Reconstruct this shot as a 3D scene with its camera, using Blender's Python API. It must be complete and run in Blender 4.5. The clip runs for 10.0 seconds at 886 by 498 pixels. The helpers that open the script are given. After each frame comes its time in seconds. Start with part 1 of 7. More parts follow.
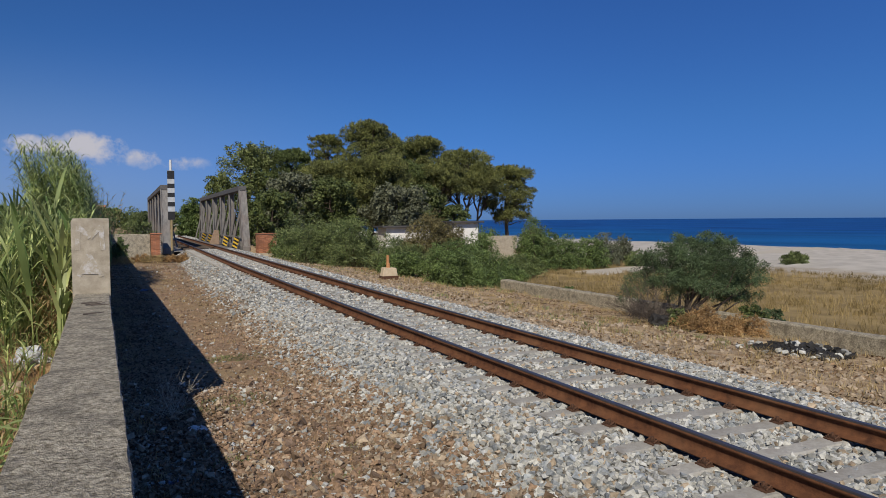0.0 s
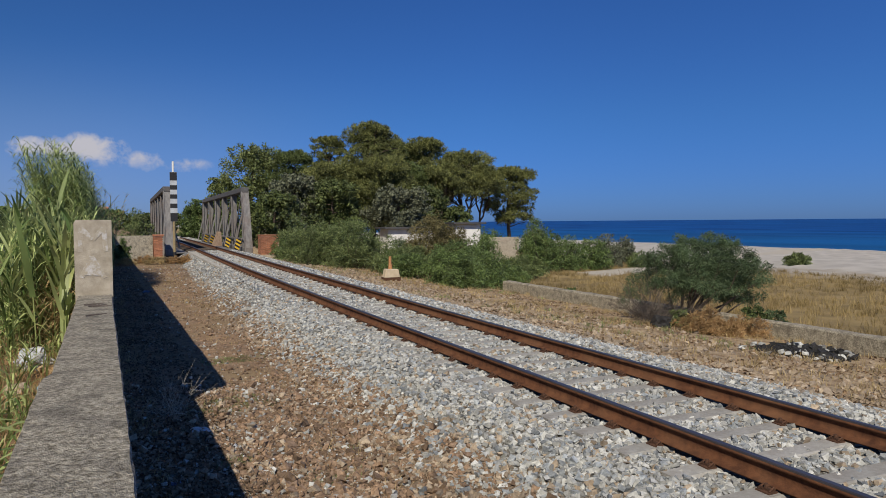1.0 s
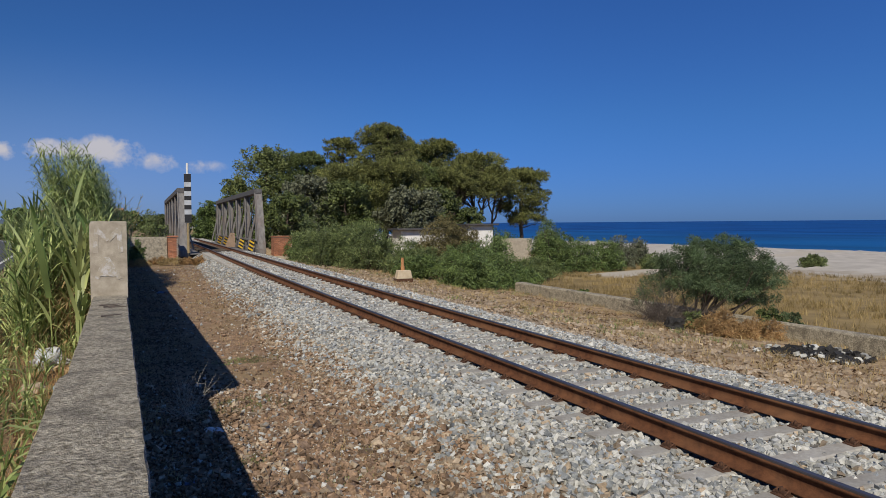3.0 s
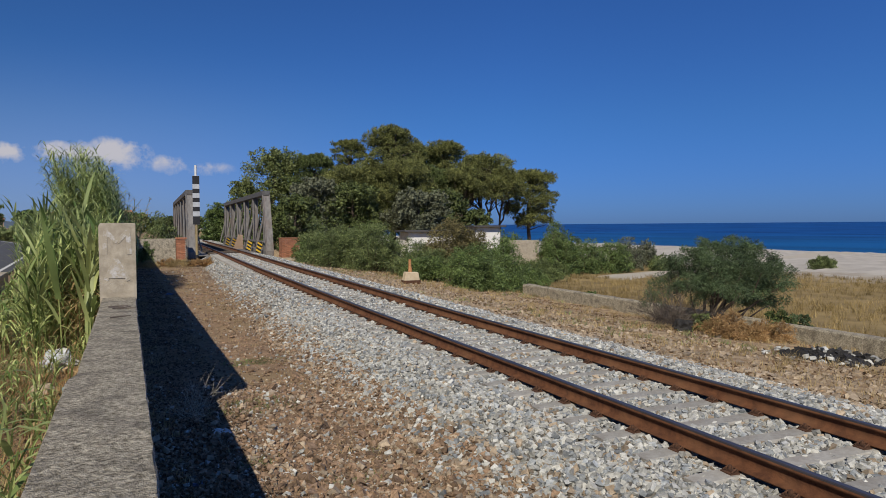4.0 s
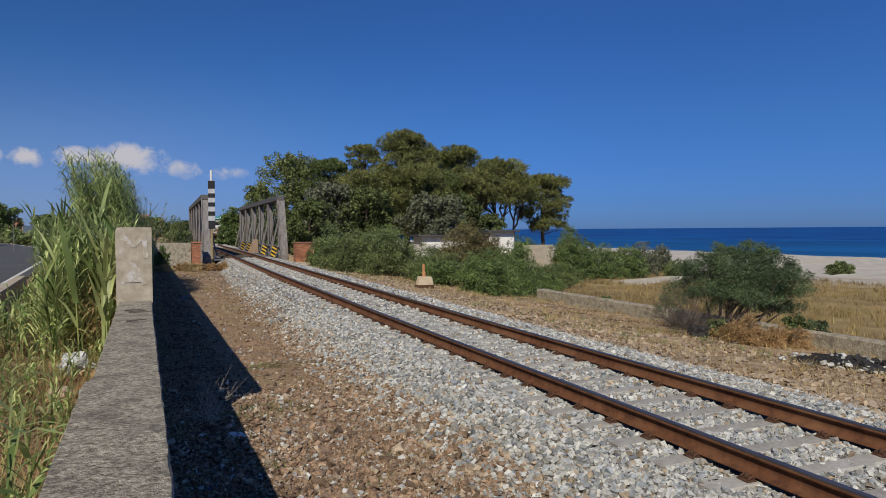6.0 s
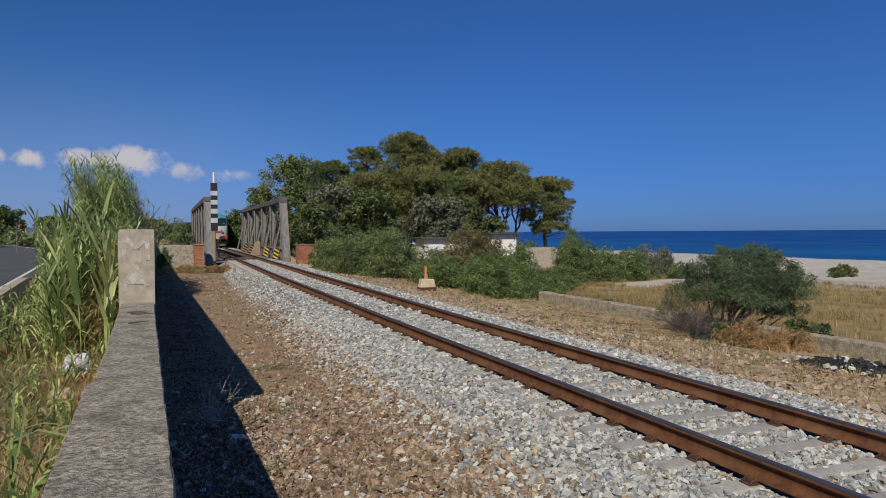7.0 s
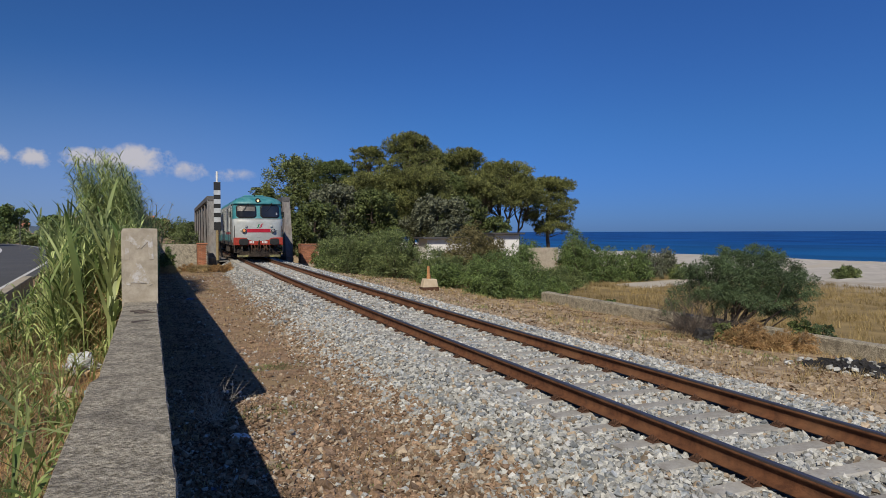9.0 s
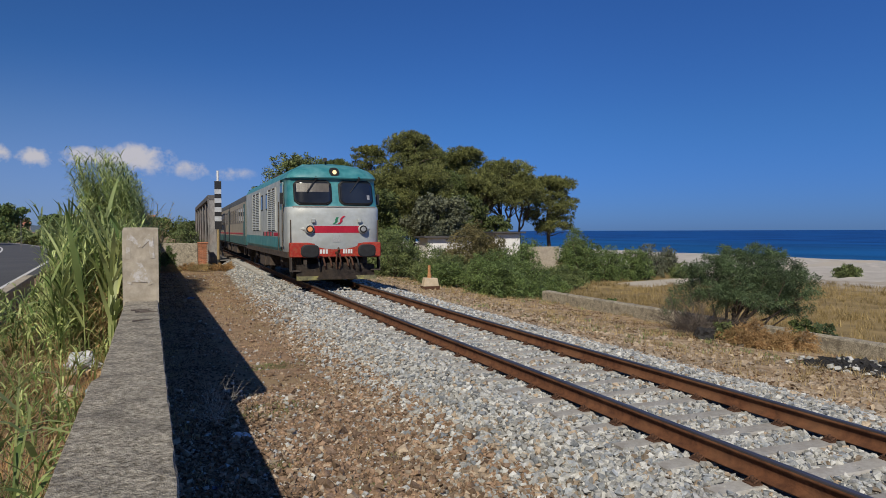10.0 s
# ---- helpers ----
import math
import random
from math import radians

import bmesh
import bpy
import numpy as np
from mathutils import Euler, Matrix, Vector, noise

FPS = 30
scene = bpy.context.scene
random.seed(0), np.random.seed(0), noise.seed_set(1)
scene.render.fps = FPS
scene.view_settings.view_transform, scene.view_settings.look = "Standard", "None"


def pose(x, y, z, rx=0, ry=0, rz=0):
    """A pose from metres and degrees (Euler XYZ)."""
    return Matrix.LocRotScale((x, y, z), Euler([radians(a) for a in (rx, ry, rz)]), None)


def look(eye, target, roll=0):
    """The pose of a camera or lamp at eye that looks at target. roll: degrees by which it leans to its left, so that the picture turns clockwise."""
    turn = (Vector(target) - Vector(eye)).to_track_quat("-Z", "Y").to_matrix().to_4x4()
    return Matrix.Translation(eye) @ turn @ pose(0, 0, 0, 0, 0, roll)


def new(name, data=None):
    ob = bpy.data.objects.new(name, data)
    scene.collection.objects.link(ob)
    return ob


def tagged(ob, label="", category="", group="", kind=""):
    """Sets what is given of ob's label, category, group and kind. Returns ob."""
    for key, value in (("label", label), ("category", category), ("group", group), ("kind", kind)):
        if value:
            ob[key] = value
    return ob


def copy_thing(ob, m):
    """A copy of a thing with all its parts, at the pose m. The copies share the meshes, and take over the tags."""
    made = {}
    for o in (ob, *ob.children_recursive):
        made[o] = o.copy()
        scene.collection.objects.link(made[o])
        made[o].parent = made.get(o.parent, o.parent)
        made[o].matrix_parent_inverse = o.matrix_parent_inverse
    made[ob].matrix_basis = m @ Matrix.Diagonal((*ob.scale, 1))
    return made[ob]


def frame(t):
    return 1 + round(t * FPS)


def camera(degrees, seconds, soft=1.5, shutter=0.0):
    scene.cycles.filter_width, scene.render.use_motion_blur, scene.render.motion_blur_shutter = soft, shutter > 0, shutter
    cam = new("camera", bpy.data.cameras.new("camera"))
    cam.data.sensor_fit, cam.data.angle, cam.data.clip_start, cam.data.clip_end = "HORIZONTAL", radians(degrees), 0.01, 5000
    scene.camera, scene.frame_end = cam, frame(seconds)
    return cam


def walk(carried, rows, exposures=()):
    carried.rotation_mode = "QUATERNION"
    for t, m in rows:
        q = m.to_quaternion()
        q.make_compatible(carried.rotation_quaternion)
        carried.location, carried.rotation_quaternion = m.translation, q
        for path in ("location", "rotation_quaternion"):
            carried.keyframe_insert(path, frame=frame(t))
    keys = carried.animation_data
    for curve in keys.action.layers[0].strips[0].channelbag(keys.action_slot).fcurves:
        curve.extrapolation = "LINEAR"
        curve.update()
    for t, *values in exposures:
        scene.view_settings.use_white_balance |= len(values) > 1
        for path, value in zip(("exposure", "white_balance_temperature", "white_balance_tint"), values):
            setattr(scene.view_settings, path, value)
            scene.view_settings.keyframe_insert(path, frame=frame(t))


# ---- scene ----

# ------------------------------------------------------------------ camera
EYE = (0.0, 0.0, 1.763)
cam = camera(63.40, 10.0, soft=0.6)
AIM = [  # seconds, yaw to the left of the track's line, pitch, roll
    (0.0, -23.994, -2.305, -0.327),
    (0.5, -23.914, -2.253, -0.312),
    (1.0, -23.820, -2.198, -0.366),
    (1.5, -23.786, -2.232, -0.360),
    (2.0, -23.500, -2.178, -0.351),
    (2.5, -23.144, -2.137, -0.336),
    (4.0, -22.238, -1.942, -0.380),
    (4.5, -21.915, -1.808, -0.296),
    (5.0, -21.566, -1.664, -0.324),
    (5.5, -21.318, -1.653, -0.360),
    (7.0, -20.966, -1.375, -0.247),
    (7.5, -20.978, -1.432, -0.234),
    (8.0, -20.901, -1.408, -0.210),
    (8.5, -20.765, -1.384, -0.121),
    (9.0, -20.753, -1.380, -0.079),
    (9.5, -20.689, -1.382, -0.087),
    (10.0, -20.692, -1.459, -0.099),
]


def aim(yaw, pitch, roll):
    a, b = radians(yaw), radians(pitch)
    to = Vector((-math.sin(a) * math.cos(b), math.cos(a) * math.cos(b), math.sin(b)))
    return look(EYE, Vector(EYE) + to * 10, roll)


walk(cam, [(t, aim(*r)) for t, *r in AIM])

# ------------------------------------------------------------------ light
SUN_EL, SUN_AZ = 41.6, 212.5      # azimuth clockwise from the track's line
world = bpy.data.worlds.new("sky")
scene.world = world
world.use_nodes = True
wn, wl = world.node_tree.nodes, world.node_tree.links
sky = wn.new("ShaderNodeTexSky")
sky.sky_type, sky.sun_disc = "NISHITA", False
sky.sun_elevation, sky.sun_rotation = radians(SUN_EL), radians(360 - SUN_AZ)
sky.altitude, sky.air_density, sky.dust_density, sky.ozone_density = 0, 0.9, 0.3, 5.0
tint = wn.new("ShaderNodeMix")      # deep, clear southern blue
tint.data_type, tint.blend_type = "RGBA", "MULTIPLY"
tint.inputs["Factor"].default_value = 1.0
wl.new(sky.outputs[0], tint.inputs[6])
# small fair-weather clouds low over the land
way = wn.new("ShaderNodeTexCoord")
puff = wn.new("ShaderNodeTexNoise")
puff.inputs["Scale"].default_value, puff.inputs["Detail"].default_value, puff.inputs["Roughness"].default_value = 46, 10, 0.60
wl.new(way.outputs["Generated"], puff.inputs["Vector"])


def sky_math(op, a, b):
    m = wn.new("ShaderNodeMath")
    m.operation = op
    for i, q in enumerate((a, b)):
        if isinstance(q, (int, float)):
            m.inputs[i].default_value = q
        else:
            wl.new(q, m.inputs[i])
    return m.outputs[0]


CLOUDS = [  # direction across, height, half width, half height, how thick
    (-0.094, 0.091, 0.050, 0.018, 1.05), (-0.041, 0.094, 0.056, 0.024, 1.15), (-0.055, 0.080, 0.11, 0.024, 0.50),
    (-0.196, 0.091, 0.024, 0.019, 0.95), (-0.153, 0.089, 0.028, 0.017, 0.95), (0.024, 0.078, 0.034, 0.020, 0.62), (0.075, 0.074, 0.05, 0.016, 0.45)]
heap = 0.0
for cx, cz, rx, rz, thick in CLOUDS:
    off, size = wn.new("ShaderNodeVectorMath"), wn.new("ShaderNodeVectorMath")
    off.operation, size.operation = "MULTIPLY_ADD", "LENGTH"
    wl.new(way.outputs["Generated"], off.inputs[0])
    off.inputs[1].default_value, off.inputs[2].default_value = (1 / rx, 0, 1 / rz), (-cx / rx, 0, -cz / rz)
    wl.new(off.outputs[0], size.inputs[0])
    one = sky_math("MULTIPLY", sky_math("SUBTRACT", 1.0, size.outputs["Value"]), thick)
    heap = sky_math("MAXIMUM", heap, one)
cover = wn.new("ShaderNodeMapRange")
cover.interpolation_type = "SMOOTHSTEP"
cover.inputs["From Min"].default_value, cover.inputs["From Max"].default_value, cover.inputs["To Max"].default_value = 0.06, 0.86, 0.92
lumps = sky_math("MULTIPLY", sky_math("SUBTRACT", puff.outputs["Fac"], 0.46), 2.0)
wl.new(sky_math("ADD", heap, sky_math("MULTIPLY", lumps, sky_math("MINIMUM", sky_math("MULTIPLY", heap, 3.0), 1.0))), cover.inputs[0])
axes = wn.new("ShaderNodeSeparateXYZ")
wl.new(way.outputs["Generated"], axes.inputs[0])


def fade(socket, lo, hi, other):
    r, m = wn.new("ShaderNodeMapRange"), wn.new("ShaderNodeMath")
    r.interpolation_type, m.operation = "SMOOTHSTEP", "MULTIPLY"
    r.inputs["From Min"].default_value, r.inputs["From Max"].default_value = lo, hi
    wl.new(socket, r.inputs[0])
    wl.new(r.outputs[0], m.inputs[0])
    wl.new(other, m.inputs[1])
    return m.outputs[0]


amount = fade(axes.outputs[1], 0.0, 0.5, fade(axes.outputs[2], 0.050, 0.090, cover.outputs[0]))
# thin haze low over the land
veil = wn.new("ShaderNodeValue")
veil.outputs[0].default_value = 0.16
haze = fade(axes.outputs[2], 0.24, 0.02, fade(axes.outputs[0], 0.42, -0.15, veil.outputs[0]))
most = wn.new("ShaderNodeMath")
most.operation = "MAXIMUM"
wl.new(amount, most.inputs[0])
wl.new(haze, most.inputs[1])
amount = most.outputs[0]
hue = wn.new("ShaderNodeMix")       # a little more violet towards the horizon
hue.data_type = "RGBA"
hue.inputs[6].default_value, hue.inputs[7].default_value = (0.200, 0.385, 0.92, 1), (0.228, 0.462, 0.83, 1)
rise = wn.new("ShaderNodeMapRange")
rise.interpolation_type = "SMOOTHSTEP"
rise.inputs["From Min"].default_value, rise.inputs["From Max"].default_value = 0.0, 0.16
wl.new(axes.outputs[2], rise.inputs[0])
wl.new(rise.outputs[0], hue.inputs["Factor"])
deep = wn.new("ShaderNodeMapRange")
deep.inputs["From Min"].default_value, deep.inputs["From Max"].default_value = -0.25, 0.45
wl.new(axes.outputs[0], deep.inputs[0])
shade = wn.new("ShaderNodeMix")            # deeper and greyer over the land than over the sea
shade.data_type = "RGBA"
shade.inputs[6].default_value, shade.inputs[7].default_value = (0.83, 0.77, 0.69, 1), (1.06, 1.06, 1.07, 1)
wl.new(deep.outputs[0], shade.inputs["Factor"])
even = wn.new("ShaderNodeVectorMath")
even.operation = "MULTIPLY"
wl.new(hue.outputs[2], even.inputs[0])
wl.new(shade.outputs[2], even.inputs[1])
wl.new(even.outputs[0], tint.inputs[7])
cloud = wn.new("ShaderNodeMix")
cloud.data_type = "RGBA"
cloud.inputs[7].default_value = (5.4, 5.2, 5.5, 1)
wl.new(amount, cloud.inputs["Factor"])
wl.new(tint.outputs[2], cloud.inputs[6])
wl.new(cloud.outputs[2], wn["Background"].inputs[0])
wn["Background"].inputs[1].default_value = 0.10
sun = new("sun", bpy.data.lights.new("sun", "SUN"))
sun.data.energy, sun.data.angle, sun.data.color = 4.3, radians(0.53), (0.985, 0.915, 0.79)
_az, _el = radians(SUN_AZ), radians(SUN_EL)
sun.matrix_world = look((math.sin(_az) * math.cos(_el) * 60, math.cos(_az) * math.cos(_el) * 60, math.sin(_el) * 60), (0, 0, 0))
scene.view_settings.exposure = 0.0

# ------------------------------------------------------------------ materials
def mat(name, a, b, scale=8.0, rough=0.85, metal=0.0, bump=0.3, fine=60.0, c=None, cscale=1.2, camount=0.5, dist=0.02, spec=0.4, stretch=(1, 1, 1), rand=0.0, island=0.0, ramp=(0.35, 0.65)):
    """Two colours by a fine grain, a third in large stains; bump from both; rand / island vary the brightness piece by piece."""
    m = bpy.data.materials.new(name)
    m.use_nodes = True
    n, l = m.node_tree.nodes, m.node_tree.links
    p = n["Principled BSDF"]
    p.inputs["Roughness"].default_value, p.inputs["Metallic"].default_value = rough, metal
    p.inputs["Specular IOR Level"].default_value = spec
    geo = n.new("ShaderNodeTexCoord")
    mp = n.new("ShaderNodeMapping")
    mp.inputs["Scale"].default_value = stretch
    l.new(geo.outputs["Object"], mp.inputs[0])
    t1 = n.new("ShaderNodeTexNoise")
    t1.inputs["Scale"].default_value, t1.inputs["Detail"].default_value, t1.inputs["Roughness"].default_value = scale, 6, 0.65
    l.new(mp.outputs[0], t1.inputs["Vector"])
    r1 = n.new("ShaderNodeValToRGB")
    r1.color_ramp.elements[0].position, r1.color_ramp.elements[1].position = ramp
    r1.color_ramp.elements[0].color, r1.color_ramp.elements[1].color = (*a, 1), (*b, 1)
    l.new(t1.outputs["Fac"], r1.inputs[0])
    col = r1.outputs[0]
    if c:
        t2 = n.new("ShaderNodeTexNoise")
        t2.inputs["Scale"].default_value, t2.inputs["Detail"].default_value = cscale, 5
        l.new(mp.outputs[0], t2.inputs["Vector"])
        r2 = n.new("ShaderNodeValToRGB")
        r2.color_ramp.elements[0].position, r2.color_ramp.elements[1].position = 0.45, 0.68
        l.new(t2.outputs["Fac"], r2.inputs[0])
        f = n.new("ShaderNodeMath")
        f.operation = "MULTIPLY"
        f.inputs[1].default_value = camount
        l.new(r2.outputs[0], f.inputs[0])
        mx = n.new("ShaderNodeMix")
        mx.data_type = "RGBA"
        l.new(f.outputs[0], mx.inputs["Factor"])
        l.new(col, mx.inputs[6])
        mx.inputs[7].default_value = (*c, 1)
        col = mx.outputs[2]
    if rand or island:
        src = n.new("ShaderNodeObjectInfo").outputs["Random"] if rand else n.new("ShaderNodeNewGeometry").outputs["Random Per Island"]
        k = rand or island
        mr = n.new("ShaderNodeMapRange")
        mr.inputs["To Min"].default_value, mr.inputs["To Max"].default_value = 1 - k, 1 + k
        l.new(src, mr.inputs[0])
        hs = n.new("ShaderNodeHueSaturation")
        l.new(mr.outputs[0], hs.inputs["Value"])
        l.new(col, hs.inputs["Color"])
        col = hs.outputs[0]
    l.new(col, p.inputs["Base Color"])
    t3 = n.new("ShaderNodeTexNoise")
    t3.inputs["Scale"].default_value, t3.inputs["Detail"].default_value = fine, 4
    l.new(mp.outputs[0], t3.inputs["Vector"])
    ad = n.new("ShaderNodeMath")
    l.new(t1.outputs["Fac"], ad.inputs[0])
    l.new(t3.outputs["Fac"], ad.inputs[1])
    bp = n.new("ShaderNodeBump")
    bp.inputs["Strength"].default_value, bp.inputs["Distance"].default_value = bump, dist
    l.new(ad.outputs[0], bp.inputs["Height"])
    l.new(bp.outputs[0], p.inputs["Normal"])
    return m


def leaf_mat(name, a, b, rough=0.55, through_light=0.35, patch_scale=1.4):
    """Leaves: each leaf its own shade between two colours, some light passing through."""
    m = bpy.data.materials.new(name)
    m.use_nodes = True
    n, l = m.node_tree.nodes, m.node_tree.links
    p = n["Principled BSDF"]
    p.inputs["Roughness"].default_value, p.inputs["Specular IOR Level"].default_value = rough, 0.3
    g = n.new("ShaderNodeNewGeometry")
    r = n.new("ShaderNodeValToRGB")
    r.color_ramp.elements[0].color, r.color_ramp.elements[1].color = (*a, 1), (*b, 1)
    l.new(g.outputs["Random Per Island"], r.inputs[0])
    co = n.new("ShaderNodeTexCoord")
    no = n.new("ShaderNodeTexNoise")
    no.inputs["Scale"].default_value, no.inputs["Detail"].default_value = patch_scale, 3
    l.new(co.outputs["Object"], no.inputs["Vector"])
    mr = n.new("ShaderNodeMapRange")
    mr.inputs["From Min"].default_value, mr.inputs["From Max"].default_value = 0.3, 0.7
    mr.inputs["To Min"].default_value, mr.inputs["To Max"].default_value = 0.48, 1.5
    l.new(no.outputs["Fac"], mr.inputs[0])
    hs = n.new("ShaderNodeHueSaturation")
    l.new(mr.outputs[0], hs.inputs["Value"])
    l.new(r.outputs[0], hs.inputs["Color"])
    l.new(hs.outputs[0], p.inputs["Base Color"])
    tr = n.new("ShaderNodeBsdfTranslucent")
    l.new(hs.outputs[0], tr.inputs[0])
    mx = n.new("ShaderNodeMixShader")
    mx.inputs[0].default_value = through_light
    l.new(p.outputs[0], mx.inputs[1])
    l.new(tr.outputs[0], mx.inputs[2])
    l.new(mx.outputs[0], n["Material Output"].inputs[0])
    return m


def glow_mat(name, colour, strength):
    m = bpy.data.materials.new(name)
    m.use_nodes = True
    p = m.node_tree.nodes["Principled BSDF"]
    p.inputs["Base Color"].default_value = (*colour, 1)
    p.inputs["Emission Color"].default_value = (*colour, 1)
    p.inputs["Emission Strength"].default_value = strength
    return m


M_CONC = mat("old_concrete", (0.160, 0.135, 0.092), (0.64, 0.57, 0.44), 46, 0.95, bump=0.9, fine=150, ramp=(0.36, 0.66), c=(0.085, 0.075, 0.06), cscale=6.0, camount=0.6)
M_CONC_PALE = mat("pale_concrete", (0.32, 0.275, 0.205), (0.47, 0.41, 0.32), 10, 0.95, bump=0.4, fine=120, c=(0.20, 0.17, 0.13), cscale=3, camount=0.5)
M_PAINT_OLD = mat("faded_white_paint", (0.40, 0.348, 0.268), (0.56, 0.54, 0.52), 16, 0.95, bump=0.4, fine=120, ramp=(0.48, 0.66))
M_RUST = mat("rusty_rail_steel", (0.075, 0.030, 0.015), (0.165, 0.068, 0.031), 9, 0.85, metal=0.0, bump=0.25, fine=70, c=(0.22, 0.11, 0.055), cscale=2, camount=0.5, spec=0.3)
M_RAILTOP = mat("worn_rail_steel", (0.10, 0.085, 0.08), (0.17, 0.145, 0.135), 20, 0.38, metal=0.7, bump=0.05, stretch=(1, 0.06, 1))
M_SLEEPER = mat("sleeper_concrete", (0.31, 0.295, 0.265), (0.42, 0.405, 0.37), 18, 0.95, bump=0.4, fine=140, c=(0.22, 0.19, 0.16), cscale=3, camount=0.5, rand=0.1)
M_CLIP = mat("rusty_clip", (0.05, 0.025, 0.015), (0.12, 0.055, 0.03), 30, 0.9)
M_STONE = mat("ballast_stone", (0.30, 0.298, 0.276), (0.48, 0.474, 0.44), 25, 0.92, bump=0.3, fine=150, island=0.42)
M_STONE_BLUE = mat("ballast_stone_slate", (0.17, 0.185, 0.195), (0.33, 0.345, 0.35), 25, 0.9, bump=0.3, fine=150, island=0.45)
M_STONE_WARM = mat("ballast_stone_warm", (0.24, 0.185, 0.128), (0.40, 0.32, 0.232), 25, 0.92, bump=0.3, fine=150, island=0.35)
M_STONE_BROWN = mat("dusty_stone", (0.140, 0.090, 0.055), (0.315, 0.212, 0.136), 25, 0.95, bump=0.3, fine=150, island=0.5)
M_STEEL = mat("weathered_grey_steel", (0.14, 0.132, 0.124), (0.235, 0.222, 0.208), 6, 0.8, bump=0.1, c=(0.15, 0.095, 0.065), cscale=1.8, camount=0.4, stretch=(1, 1, 0.3))
M_CHORD = mat("chord_grey_steel", (0.075, 0.074, 0.074), (0.125, 0.122, 0.120), 6, 0.75, bump=0.1, c=(0.12, 0.08, 0.055), cscale=1.8, camount=0.3)
M_STEEL_DARK = mat("dark_grey_steel", (0.045, 0.045, 0.048), (0.075, 0.075, 0.08), 6, 0.7, bump=0.1, c=(0.12, 0.07, 0.04), cscale=2, camount=0.3)
M_BRICK = mat("red_brick", (0.30, 0.12, 0.065), (0.42, 0.19, 0.105), 30, 0.95, bump=0.5, rand=0.3)
M_MORTAR = mat("mortar", (0.34, 0.30, 0.25), (0.42, 0.38, 0.32), 20, 0.95)
M_ASPHALT = mat("asphalt", (0.055, 0.056, 0.06), (0.085, 0.086, 0.09), 20, 0.9, bump=0.3, fine=200, c=(0.11, 0.108, 0.105), cscale=0.5, camount=0.4)
M_ROADPAINT = mat("road_paint", (0.5, 0.5, 0.48), (0.68, 0.68, 0.66), 20, 0.8, c=(0.2, 0.2, 0.2), cscale=6, camount=0.4)
M_WHITE = mat("white_paint", (0.62, 0.62, 0.60), (0.74, 0.74, 0.72), 5, 0.7, bump=0.05, c=(0.50, 0.47, 0.42), cscale=2, camount=0.4)
M_BLACK = mat("black_paint", (0.012, 0.012, 0.013), (0.022, 0.022, 0.024), 8, 0.6, bump=0.05)
M_YELLOW = mat("yellow_paint", (0.55, 0.33, 0.02), (0.66, 0.42, 0.04), 9, 0.7, bump=0.05)
M_BARK = mat("bark", (0.06, 0.045, 0.033), (0.13, 0.10, 0.075), 12, 0.95, bump=0.8, stretch=(1, 1, 0.25))
M_DEADWOOD = mat("dead_wood", (0.075, 0.060, 0.050), (0.145, 0.118, 0.098), 20, 0.95)
M_PLASTER = mat("white_plaster", (0.66, 0.64, 0.60), (0.76, 0.74, 0.70), 3, 0.9, bump=0.1, c=(0.5, 0.46, 0.4), cscale=0.7, camount=0.4)
M_TILE_ROOF = mat("terracotta_roof", (0.30, 0.13, 0.07), (0.42, 0.20, 0.12), 3, 0.9)
M_PEACH = mat("peach_plaster", (0.52, 0.36, 0.25), (0.62, 0.46, 0.33), 1, 0.9)
M_TAR = mat("charred_debris", (0.010, 0.010, 0.010), (0.035, 0.032, 0.030), 20, 0.8, bump=0.6, island=0.3)

L_PINE = leaf_mat("pine_needles", (0.040, 0.050, 0.014), (0.222, 0.232, 0.074), 0.6, 0.04, 0.5)
L_PINE_DARK = leaf_mat("dark_pine_needles", (0.026, 0.042, 0.013), (0.140, 0.175, 0.056), 0.6, 0.04, 0.5)
L_BROAD = leaf_mat("broad_leaves", (0.070, 0.092, 0.028), (0.200, 0.230, 0.082), 0.5, 0.15)
L_GROVE = leaf_mat("grove_leaves", (0.050, 0.070, 0.022), (0.135, 0.162, 0.052), 0.55, 0.12)
L_GREY = leaf_mat("grey_green_leaves", (0.085, 0.095, 0.055), (0.170, 0.180, 0.115), 0.6, 0.15)
L_BUSH = leaf_mat("bush_leaves", (0.050, 0.074, 0.024), (0.215, 0.258, 0.098), 0.5, 0.10)
L_BUSH_DEEP = leaf_mat("deep_bush_leaves", (0.054, 0.086, 0.024), (0.168, 0.228, 0.072), 0.5, 0.12)
L_OLIVE = leaf_mat("olive_brown_leaves", (0.117, 0.102, 0.041), (0.209, 0.176, 0.075), 0.6, 0.3)
L_ACACIA = leaf_mat("feathery_leaves", (0.046, 0.074, 0.032), (0.120, 0.166, 0.078), 0.55, 0.2)
L_REED = leaf_mat("cane_leaves", (0.10, 0.165, 0.045), (0.50, 0.55, 0.22), 0.45, 0.30)
L_REED_DRY = leaf_mat("dry_cane_leaves", (0.3, 0.21, 0.09), (0.48, 0.37, 0.19), 0.7, 0.3)
L_WEED = leaf_mat("weed_leaves", (0.10, 0.145, 0.04), (0.29, 0.33, 0.13), 0.6, 0.25)
L_DRY = leaf_mat("dry_grass", (0.353, 0.261, 0.119), (0.493, 0.379, 0.192), 0.8, 0.3)
L_MEADOW = leaf_mat("meadow_straw", (0.205, 0.152, 0.062), (0.355, 0.266, 0.122), 0.8, 0.22, 0.25)
